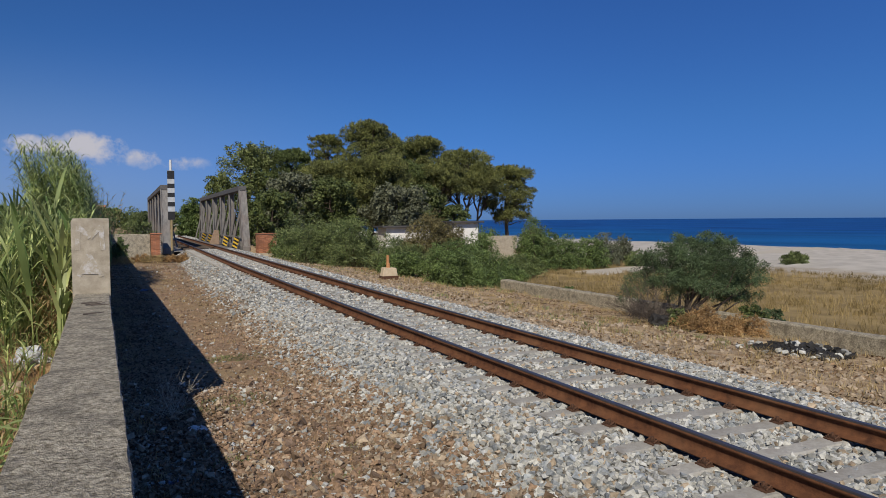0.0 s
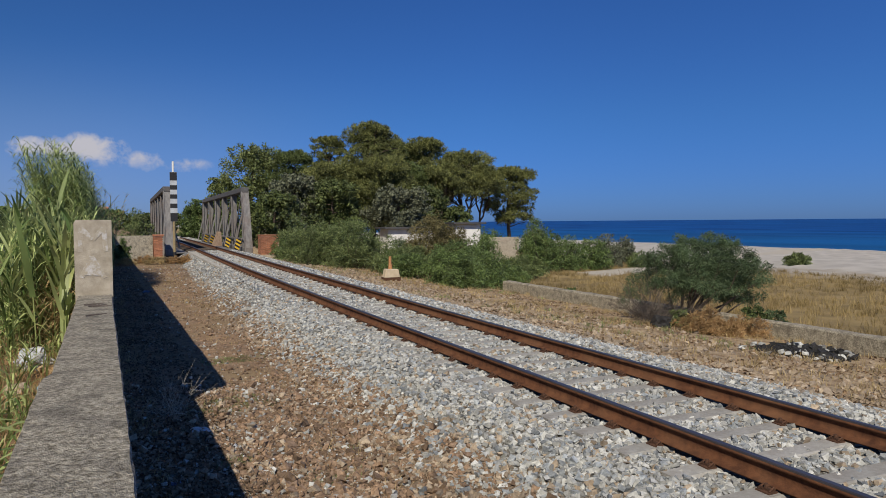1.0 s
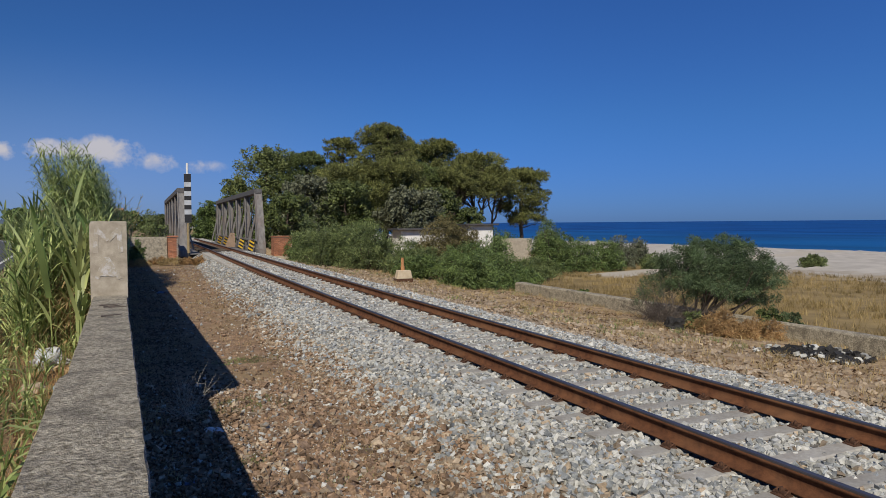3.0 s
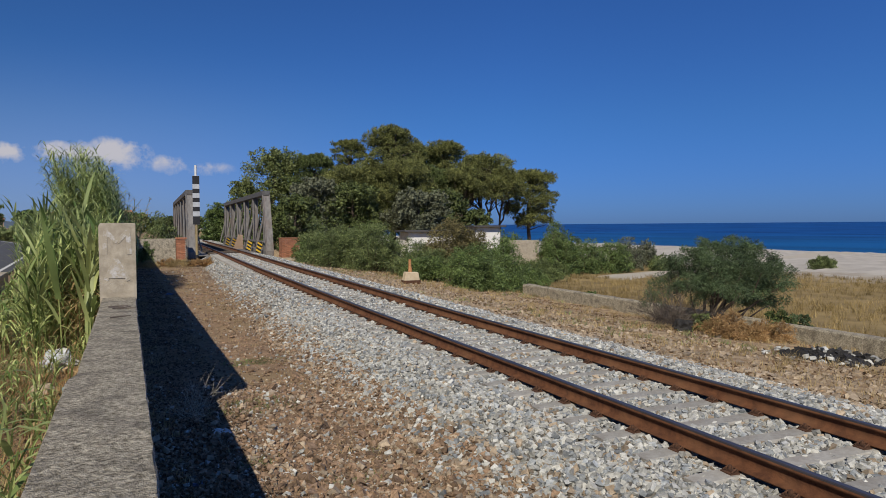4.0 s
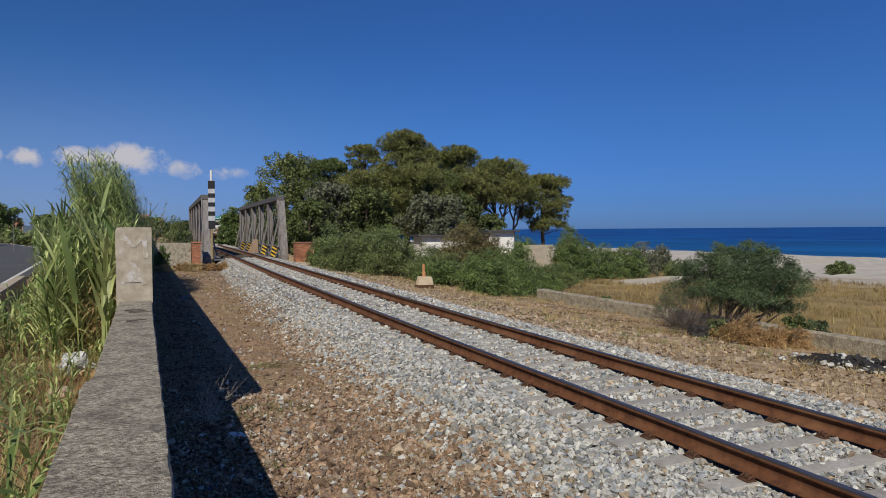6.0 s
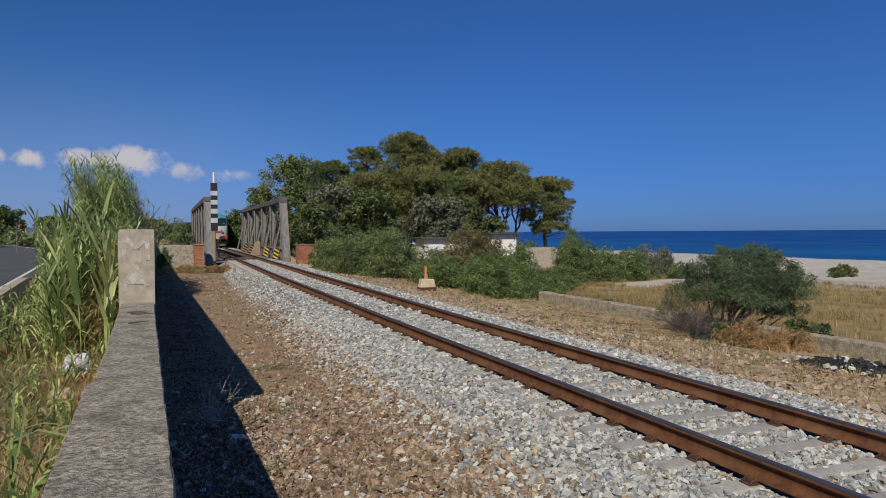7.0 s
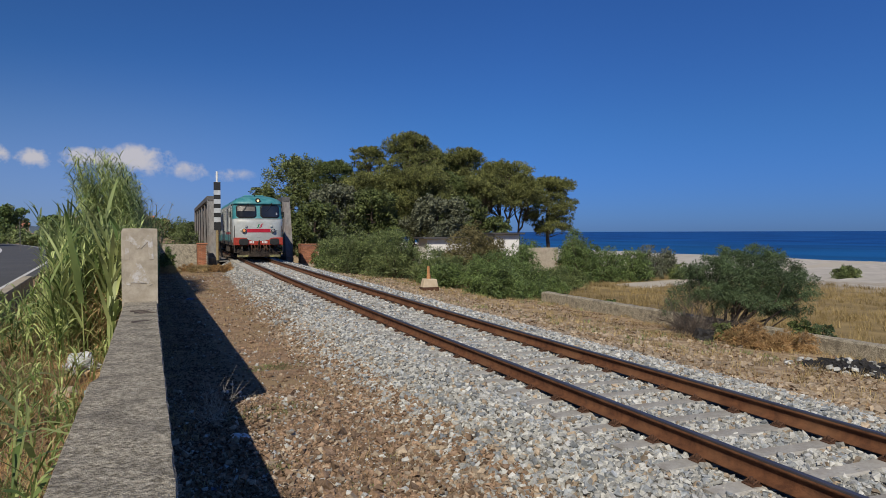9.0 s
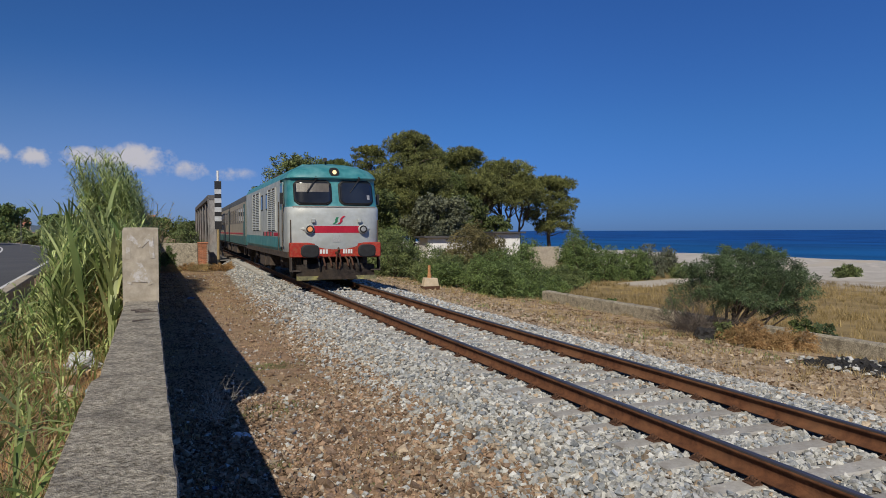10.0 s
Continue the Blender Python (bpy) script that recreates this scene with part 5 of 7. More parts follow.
def bogie(parent, y, base=2.4):
    b = new("bogie")
    b.parent = parent
    b.matrix_basis = pose(0, y, 0)
    b.empty_display_size = 0.2
    bm = bmesh.new()
    for s in (-1, 1):
        beam((s * 1.0, -base / 2 - 0.55, 0.66), (s * 1.0, base / 2 + 0.55, 0.66), 0.12, 0.26, bm)
        for e in (-base / 2, base / 2):
            box(s * 1.0 - 0.14, s * 1.0 + 0.14, e - 0.20, e + 0.20, 0.36, 0.74, bm)
            for d in (-0.30, 0.30):
                tube([(s * 1.06, e + d, 0.48), (s * 1.06, e + d, 0.88)], [0.08, 0.08], 8, bm)
        box(s * 1.06 - 0.08, s * 1.06 + 0.08, -0.35, 0.35, 0.45, 0.98, bm)
    box(-1.0, 1.0, -0.25, 0.25, 0.5, 0.8, bm)
    part("bogie_frame", bm, M_UNDER, b)
    for e in (-base / 2, base / 2):
        for s in (-1, 1):
            part("brake_shoe", box(s * 0.76 - 0.05, s * 0.76 + 0.05, e + 0.51, e + 0.60, 0.32, 0.72), M_CLIP, b)
        w = new("wheelset", WHEELSET)
        w.parent = b
        w.location = (0, e, 0.49)
        WHEELS.append((w, e))
    return b


def skin_between(pts, y0, y1, steps=1):
    ys = np.linspace(y0, y1, steps + 1)
    k = len(pts)
    v = np.array([(x, y, z) for y in ys for x, z in pts])
    i = (np.arange(steps)[:, None] * k + np.arange(k - 1)[None]).ravel()
    return v, np.stack([i, i + 1, i + k + 1, i + k], -1)


def louvre(parent, sx, y0, y1, z0, z1):
    """A ventilation grille on the side: frame and single slats."""
    g = part("grille", box(min(sx * 1.452, sx * 1.47), max(sx * 1.452, sx * 1.47), y0, y1, z0, z1), M_UNDER, parent, "dark grille backing")
    me_bm = box(-0.012, 0.03, 0, y1 - y0 - 0.06, -0.018, 0.022)
    me = bpy.data.meshes.new("slat")
    me_bm.to_mesh(me)
    me_bm.free()
    me.materials.append(M_TRAINWHITE)
    n = int((z1 - z0) / 0.07)
    for i in range(n):
        s = new("slat", me)
        s.parent = g
        s.matrix_basis = pose(sx * 1.475, y0 + 0.03, z0 + 0.05 + i * (z1 - z0 - 0.08) / n, 0, -sx * 25)
    for yy in (y0, (y0 + y1) / 2, y1):
        part("grille_post", box(min(sx * 1.45, sx * 1.50), max(sx * 1.45, sx * 1.50), yy - 0.03, yy + 0.03, z0, z1), M_TRAINWHITE, g)


def locomotive():
    lo = thing("diesel_locomotive", pose(0, 0, 0), "white and teal diesel locomotive with red front stripe", "locomotive")
    # shells
    part_np("nose", *cab_skin([0.98, 1.08, 1.20, 1.45, 1.7, 1.9, 2.15, 2.36, 2.40]), M_TRAINWHITE, lo, "dull white painted nose", True)
    part_np("cab_face", *cab_skin([2.40, 2.44, 2.6, 2.8, 3.0, 3.12, 3.24, 3.30]), M_TEAL, lo, "teal window surround of the cab", True)
    part_np("cab_roof", *cab_skin([3.30, 3.355, 3.40, 3.46, 3.52, 3.58, 3.64, 3.69, 3.735, 3.775, 3.80, 3.83, 3.845]), M_TEAL, lo, "weathered teal roof dome", True)
    hi = [(a, z) for z, a, _ in CAB if z > 3.29]
    for name, prof, m in (("lower_side", [(1.40, 0.98), (1.455, 1.10), (1.455, 1.46)], M_TEAL), ("body_side", [(1.45, 1.46), (1.45, 3.20), (1.45, 3.30)], M_TRAINWHITE)):
        for s in (-1, 1):
            pts = [(s * a, z) for a, z in prof]
            part_np(name, *skin_between(pts, CAB_BACK, LOCO_L), m, lo)
    part_np("roof", *skin_between([(-a, z) for a, z in hi] + [(a, z) for a, z in hi[::-1]], CAB_BACK - 0.02, LOCO_L), M_TEAL, lo, "weathered teal roof", True)
    bm = bmesh.new()
    ends = [(-1.45, 0.98), (1.45, 0.98), (1.45, 3.30)] + [(a, z) for a, z in hi[1:]] + [(-a, z) for a, z in hi[::-1][:-1]] + [(-1.45, 3.30)]
    bm.faces.new([bm.verts.new((x, LOCO_L, z)) for x, z in ends])
    part("end_wall", bm, M_TEAL, lo)
    part("floor_pan", box(-1.40, 1.40, 0.30, LOCO_L, 0.90, 1.02), M_UNDER, lo)
    # front face
    for x0, x1 in ((-1.25, -0.105), (0.105, 1.25)):
        wnd = part_np("windscreen_frame", *nose_patch(x0, x1, 2.45, 3.235, 0.020, 14, 15, 0.16), M_RUBBER, lo, "black rubber window frame", True)
        part_np("pane", *nose_patch(x0 + 0.045, x1 - 0.045, 2.495, 3.19, 0.030, 14, 15, 0.14), M_GLASS, wnd, "dark reflecting windscreen", True)
        if x0 < 0:
            part_np("blind", *nose_patch(x0 + 0.08, x1 - 0.08, 2.86, 3.13, 0.034, 10, 3), M_BLIND, wnd, "tan sun blind")
        cxw = (x0 + x1) / 2
        wy = float(cab_y(cxw, 3.20)) - 0.06
        part("wiper", beam((cxw + 0.10, wy, 3.26), (cxw - 0.20, float(cab_y(cxw, 2.9)) - 0.07, 2.86), 0.025, 0.025), M_RUBBER, lo)
        part("wiper_motor", tube([(cxw + 0.1, wy + 0.05, 3.30), (cxw + 0.1, wy - 0.03, 3.28)], [0.06, 0.05], 8), M_RUBBER, lo)
    part_np("paper_sheet", *nose_patch(1.03, 1.12, 2.64, 2.78, 0.034, 3, 3), M_LAMPOFF, lo, "pale paper sheet behind the windscreen")
    part_np("red_stripe", *nose_patch(-0.74, 0.74, 1.60, 1.81, 0.005, 20, 3), M_RED, lo, "red front stripe")
    part_np("sill_bar", *nose_patch(-1.30, 1.30, 2.385, 2.425, 0.03, 16, 2), M_STEEL, lo, "grey ledge under the windscreens")
    part_np("gutter", *nose_patch(-1.34, 1.34, 3.285, 3.318, 0.05, 18, 2), M_TEAL, lo, "teal gutter over the windscreens")
    part_np("plate", *nose_patch(-0.14, 0.12, 1.32, 1.54, 0.014, 4, 3), mat("grey_plate", (0.30, 0.30, 0.29), (0.42, 0.42, 0.41), 30, 0.5), lo, "grey data plate")
    for k, (dx, m) in enumerate(((-0.13, M_GREENMARK), (-0.05, M_TRAINWHITE), (0.02, M_RED))):
        v, f = nose_patch(dx, dx + 0.07, 1.87, 2.08 + 0.02 * k, 0.016, 3, 4)
        v[:, 0] += (v[:, 2] - 1.87) * 0.7 + 0.035 * np.sin((v[:, 2] - 1.87) * 26)
        part_np("emblem_bar", v, f, m, lo, "slanting coloured emblem bar")
    for s in (-1, 1):
        lx = s * 0.83
        ly = float(cab_y(lx, 1.71))
        hs = part("lamp_housing", tube([(lx, ly + 0.12, 1.71), (lx, ly - 0.05, 1.71), (lx, ly - 0.10, 1.71)], [0.16, 0.15, 0.125], 18), M_TRAINWHITE, lo, "rounded lamp housing")
        part("lamp_rim", tube([(lx, ly - 0.09, 1.71), (lx, ly - 0.115, 1.71)], [0.122, 0.115], 18), M_RUBBER, hs)
        part("lamp_glass", tube([(lx, ly - 0.10, 1.71), (lx, ly - 0.128, 1.71)], [0.088, 0.07], 16), M_AMBER if s < 0 else M_LAMPOFF, hs, "lit amber marker lamp" if s < 0 else "unlit marker lamp")
        fair = tube([(lx + s * 0.02, ly + 0.05, 1.71), (lx + s * 0.30, float(cab_y(lx + s * 0.30, 1.73)) + 0.03, 1.73)], [0.13, 0.02], 12)
        part("lamp_fairing", fair, M_TRAINWHITE, hs)
        tx = s * 0.72
        part("tail_lamp", box(tx - 0.055, tx + 0.055, float(cab_y(tx, 1.97)) - 0.10, float(cab_y(tx, 1.97)) + 0.03, 1.91, 2.03), M_TRAINWHITE, lo, "small square tail lamp", bevel=0.012)
        # handrails at the corners
        for zz0, zz1, xx in ((1.30, 2.0, 1.37),):
            hy = float(cab_y(xx, 1.6)) - 0.05
            part("handrail", round_bar((s * xx, hy, zz0), (s * xx, hy, zz1), 0.016), M_UNDER, lo)
        # buffers
        bf = part("buffer", tube([(s * 0.875, 0.0, 1.05), (s * 0.875, -0.34, 1.05)], [0.15, 0.125], 16), M_UNDER, lo)
        part("buffer_head", oval_plate(s * 0.875, 1.05, 0.275, 0.195, -0.40, -0.33), M_RUBBER, bf, "black oval buffer head")
        part("step", box(s * 1.25 - 0.16, s * 1.25 + 0.16, -0.02, 0.30, 0.42, 0.46), M_UNDER, lo)
        part("step_bracket", box(s * 1.38 - 0.02, s * 1.38 + 0.02, 0.0, 0.26, 0.42, 0.95), M_UNDER, lo)
    hl = part("headlamp", tube([(0, float(cab_y(0, 3.48)) + 0.25, 3.48), (0, float(cab_y(0, 3.48)) - 0.08, 3.48)], [0.17, 0.145], 18), M_RUBBER, lo, "black headlamp housing on the roof front")
    part("headlamp_glass", tube([(0, float(cab_y(0, 3.48)) - 0.07, 3.48), (0, float(cab_y(0, 3.48)) - 0.10, 3.48)], [0.070, 0.058], 18), M_LAMP, hl, "glowing warm headlamp")
    # beam, coupling, hoses, plough
    part("buffer_beam", box(-1.42, 1.42, -0.02, 0.28, 0.84, 1.30), M_REDWORN, lo, "worn red buffer beam", bevel=0.03)
    for x0, x1 in ((-0.52, -0.44), (-0.43, -0.35), (-0.34, -0.26), (0.20, 0.27), (0.28, 0.35), (0.36, 0.43), (0.44, 0.51)):
        part("number_bar", box(x0, x1 - 0.015, -0.030, -0.022, 0.96, 1.09), M_WHITE, lo, "white painted number bar")
    hook = tube([(0, -0.02, 0.98), (0, -0.28, 1.00), (0, -0.36, 1.08), (0, -0.28, 1.14)], [0.05, 0.045, 0.04, 0.03], 8)
    part("coupling_hook", hook, M_CLIP, lo, "rusty coupling hook")
    for s in (-0.045, 0.045):
        part("coupling_link", tube([(s, -0.26, 0.96), (s * 1.6, -0.30, 0.72), (s, -0.24, 0.50)], [0.025] * 3, 6), M_CLIP, lo)
    for x, dz in ((-0.62, 0.42), (-0.45, 0.36), (-0.25, 0.30), (0.27, 0.30), (0.42, 0.36), (0.60, 0.40)):
        pts = [(x, -0.02, 0.86), (x + 0.02, -0.20, 0.78), (x + 0.05, -0.24, 0.60), (x + 0.09, -0.16, 0.88 - dz), (x + 0.11, -0.06, 0.84 - dz)]
        part("air_hose", tube(pts, [0.028] * 5, 7), M_RUBBER if abs(x) > 0.5 else M_CLIP, lo)
    for s in (-1, 1):
        bm = bmesh.new()
        a = [(0.0, -0.30, 0.18), (s * 1.22, 0.02, 0.18), (s * 1.22, 0.10, 0.62), (0.0, -0.16, 0.70)]
        bm.faces.new([bm.verts.new(p) for p in a])
        bmesh.ops.solidify(bm, geom=bm.faces[:], thickness=0.02)
        part("plough_blade", bm, M_UNDER, lo, "grimy steel plough blade")
    part("plough_edge", beam((-1.24, -0.10, 0.22), (1.24, -0.10, 0.22), 0.06, 0.12, None, (0, 1, 0)), M_PLOUGH, lo, "scuffed yellowish plough edge")
    for x in (-0.95, -0.4, 0.4, 0.95):
        part("guard_iron", beam((x, 0.12, 0.90), (x, -0.02, 0.20), 0.10, 0.03), M_UNDER, lo)
    # sides
    for s in (-1, 1):
        louvre(lo, s, 2.75, 4.75, 1.66, 3.12)
        louvre(lo, s, 7.4, 9.9, 1.66, 3.16)
        for y0, y1 in ((4.95, 5.55), (6.45, 6.95)):
            fr = part("side_window", box(min(s * 1.448, s * 1.462), max(s * 1.448, s * 1.462), y0, y1, 2.42, 3.02), M_RUBBER, lo, "small dark side window")
            part("pane", box(min(s * 1.45, s * 1.467), max(s * 1.45, s * 1.467), y0 + 0.05, y1 - 0.05, 2.47, 2.97), M_GLASS, fr)
        dr = part("cab_door", box(min(s * 1.445, s * 1.466), max(s * 1.445, s * 1.466), 1.12, 1.72, 1.15, 3.20), M_TRAINWHITE, lo, "white cab door with a dark window")
        part("door_surround", box(min(s * 1.447, s * 1.469), max(s * 1.447, s * 1.469), 1.14, 1.70, 2.34, 3.18), M_TEAL, dr, "teal band round the door window")
        part("door_window", box(min(s * 1.45, s * 1.472), max(s * 1.45, s * 1.472), 1.22, 1.62, 2.42, 3.10), M_GLASS, dr)
        for yy in (1.02, 1.82):
            part("door_rail", round_bar((s * 1.50, yy, 1.0), (s * 1.50, yy, 2.6), 0.018), M_UNDER, lo)
        part("side_stripe", box(min(s * 1.45, s * 1.459), max(s * 1.45, s * 1.459), 2.0, 3.4, 1.49, 1.60), M_RED, lo, "red stripe on the side")
        for k in range(7):
            part("side_mark", box(min(s * 1.45, s * 1.461), max(s * 1.45, s * 1.461), 3.6 + k * 0.42, 3.88 + k * 0.42, 1.47, 1.62), M_RED if k % 2 else M_STEEL_DARK, lo)
        part("mirror", box(min(s * 1.50, s * 1.60), max(s * 1.50, s * 1.60), 0.80, 0.84, 2.5, 2.85), M_RUBBER, lo)
        part("sill_beam", box(min(s * 1.30, s * 1.44), max(s * 1.30, s * 1.44), 0.35, LOCO_L, 0.82, 1.0), M_UNDER, lo)
        for y0, y1, z0 in ((5.0, 6.4, 0.36), (6.6, 8.3, 0.30), (2.0, 2.5, 0.62), (9.2, 9.8, 0.6)):
            part("underbox", box(min(s * 0.85, s * 1.36), max(s * 0.85, s * 1.36), y0, y1, z0, 0.90), M_UNDER, lo, bevel=0.03)
    # roof gear
    part("horn", tube([(-0.12, 1.0, 3.74), (-0.13, 0.96, 3.84), (-0.15, 0.90, 3.88), (-0.18, 0.80, 3.92)], [0.03, 0.025, 0.035, 0.07], 10), M_RUBBER, lo, "dark roof horn")
    part("roof_hatch", box(-0.62, 0.62, 2.7, 5.0, 3.74, 3.92), M_TEAL, lo, bevel=0.05)
    part("exhaust", box(-0.35, 0.35, 5.2, 6.4, 3.76, 3.95), M_UNDER, lo, bevel=0.05)
    part("fan_ring", tube([(0, 8.6, 3.74), (0, 8.6, 3.95)], [0.75, 0.72], 24), M_UNDER, lo)
    for s in (-1, 1):
        part("roof_vent", box(min(s * 1.05, s * 1.28), max(s * 1.05, s * 1.28), 3.0, 4.6, 3.36, 3.50), M_STEEL_DARK, lo, bevel=0.02)
        part("roof_vent", box(min(s * 1.05, s * 1.28), max(s * 1.05, s * 1.28), 7.6, 9.4, 3.36, 3.50), M_STEEL_DARK, lo, bevel=0.02)
    bogie(lo, 2.55)
    bogie(lo, LOCO_L - 2.4)
    return lo


def coach():
    co = thing("passenger_coach", pose(0, 0, 0), "old beige and green passenger coach behind the locomotive", "railway coach", "passenger coaches")
    L = 25.2
    roof = [(1.41, 3.05), (1.36, 3.25), (1.18, 3.48), (0.85, 3.64), (0.4, 3.72), (0.0, 3.74)]
    part_np("roof", *skin_between([(-a, z) for a, z in roof] + [(a, z) for a, z in roof[::-1][1:]], 0, L), M_COACHROOF, co, "dark grey rounded roof", True)
    bm = bmesh.new()
    for y in (0.0, L):
        pts = [(-1.41, 0.95), (1.41, 0.95)] + roof + [(-a, z) for a, z in roof[::-1][1:]]
        bm.faces.new([bm.verts.new((x, y, z)) for x, z in pts])
    part("end_wall", bm, M_COACHGREEN, co)
    part("floor_pan", box(-1.38, 1.38, 0, L, 0.85, 0.97), M_UNDER, co)
    for s in (-1, 1):
        for name, z0, z1, m in (("lower_panel", 0.95, 1.38, M_COACHGREEN), ("waist_panel", 1.38, 2.02, M_BEIGE), ("window_band", 2.02, 2.86, M_BEIGE), ("eaves_panel", 2.86, 3.06, M_BEIGE)):
            part(name, box(min(s * 1.36, s * 1.42), max(s * 1.36, s * 1.42), 0.02, L - 0.02, z0, z1), m, co)
        part("waist_stripe", box(min(s * 1.42, s * 1.428), max(s * 1.42, s * 1.428), 1.6, L - 1.6, 1.46, 1.54), M_RED, co, "thin faded red stripe")
        for y0 in (0.55, L / 2 - 0.5, L - 1.5):
            d = part("door", box(min(s * 1.40, s * 1.435), max(s * 1.40, s * 1.435), y0, y0 + 0.95, 1.0, 2.95), M_COACHGREEN, co, "dark green coach door")
            part("door_window", box(min(s * 1.42, s * 1.442), max(s * 1.42, s * 1.442), y0 + 0.25, y0 + 0.70, 2.05, 2.75), M_GLASS, d)
        for a, b in ((1.8, L / 2 - 0.7), (L / 2 + 0.7, L - 1.8)):
            n = 7
            for k in range(n):
                y0 = a + (b - a) * k / n + 0.15
                y1 = a + (b - a) * (k + 1) / n - 0.15
                fr = part("window", box(min(s * 1.41, s * 1.432), max(s * 1.41, s * 1.432), y0, y1, 2.04, 2.84), M_STEEL, co, "metal framed coach window")
                part("pane", box(min(s * 1.42, s * 1.437), max(s * 1.42, s * 1.437), y0 + 0.06, y1 - 0.06, 2.10, 2.78), M_GLASS, fr)
        for y0, y1 in ((7.5, 10.5), (11.5, 13.0), (14.5, 17.0)):
            part("underbox", box(min(s * 0.7, s * 1.3), max(s * 0.7, s * 1.3), y0, y1, 0.35, 0.85), M_UNDER, co, bevel=0.03)
    for y in (2.5, 6.5, 10.5, 14.5, 18.5, 22.5):
        part("roof_vent", tube([(0, y, 3.72), (0, y, 3.88)], [0.20, 0.24], 10), M_COACHROOF, co)
    part("gangway", box(-0.65, 0.65, -0.35, 0.0, 1.0, 3.0), M_RUBBER, co, bevel=0.05)
    bogie(co, 3.3, 2.5)
    bogie(co, L - 3.3, 2.5)
    return co


LOCO = locomotive()
COACHES = [coach(), coach()]


ROUTE_Y = np.arange(10, 420, 0.5)
ROUTE_S = np.concatenate([[0], np.cumsum(np.hypot(np.diff(track_x(ROUTE_Y)), 0.5))]) + 10


def on_track(s):
    """The place on the track at that length along it."""
    y = float(np.interp(s, ROUTE_S, ROUTE_Y))
    return np.array([float(track_x(y)), y, float(track_z(y))])


def riding(s, length):
    """Pose of a vehicle whose front is at s, carried by its two bogies."""
    a, b = on_track(s + 0.18 * length), on_track(s + 0.82 * length)
    d = (b - a) / np.linalg.norm(b - a)
    front = a - d * 0.18 * length
    turn = math.degrees(math.atan2(-d[0], d[1]))
    return pose(*front, math.degrees(math.asin(d[2])), 0, turn)


SPEED, FRONT_AT_END = 21.6, 21.9


def motions():
    rows = [k * 0.25 for k in range(41)]
    where = lambda t: FRONT_AT_END + SPEED * (10 - t)
    walk(LOCO, [(t, riding(where(t), LOCO_L)) for t in rows])
    back = LOCO_L + 0.75
    for c in COACHES:
        walk(c, [(t, riding(where(t) + back, 25.2)) for t in rows])
        back += 25.2 + 0.6
    for w, e in WHEELS:
        walk(w, [(k / 30, pose(0, e, 0.49, math.degrees(k / 30 * SPEED / 0.49))) for k in range(301)])


# ------------------------------------------------------------------ road and verge
def ribbon(x0, x1, z, ys, lift=0.0):
    """A strip along the road between two offsets from its inner edge."""
    c = road_edge(ys)
    v = np.stack([np.stack([c - x0, ys, np.full_like(ys, z + lift)], -1), np.stack([c - x1, ys, np.full_like(ys, z + lift)], -1)], 1).reshape(-1, 3)
    i = np.arange(len(ys) - 1) * 2
    return v, np.stack([i, i + 1, i + 3, i + 2], -1)


def road_edge(y):
    y = np.asarray(y, float)
    return -2.15 - 0.084 * y - np.maximum(y - 40, 0) ** 2 * 0.0016


RY = np.arange(-20, 190, 2.0)
part_np("road", *ribbon(0.0, 8.0, 0.16, RY), M_ASPHALT)
tagged(bpy.data.objects["road"], "dark grey asphalt road with white edge lines", "road", kind="structure")
for a in (0.35, 3.95, 7.5):
    ln = part_np("road_line", *ribbon(a, a + 0.14, 0.166, RY), M_ROADPAINT)
    tagged(ln, "worn white painted road line", "road marking", kind="structure")
bm = bmesh.new()
ky = np.arange(2, 24, 0.5)
rows = []
for y in ky:
    c = float(road_edge(y)) + 0.25
    rows.append([bm.verts.new(p) for p in ((c + 0.14, y, 0.0), (c + 0.13, y, 0.47), (c + 0.11, y, 0.50), (c - 0.11, y, 0.50), (c - 0.13, y, 0.47), (c - 0.14, y, 0.0))])
for a, b in zip(rows, rows[1:]):
    for k in range(5):
        bm.faces.new((a[k], a[k + 1], b[k + 1], b[k]))
bm.faces.new(rows[0])
bm.faces.new(rows[-1][::-1])
kb = part("kerb_wall", bm, M_CONC_PALE)
tagged(kb, "low pale concrete kerb wall along the road", "kerb", kind="structure")


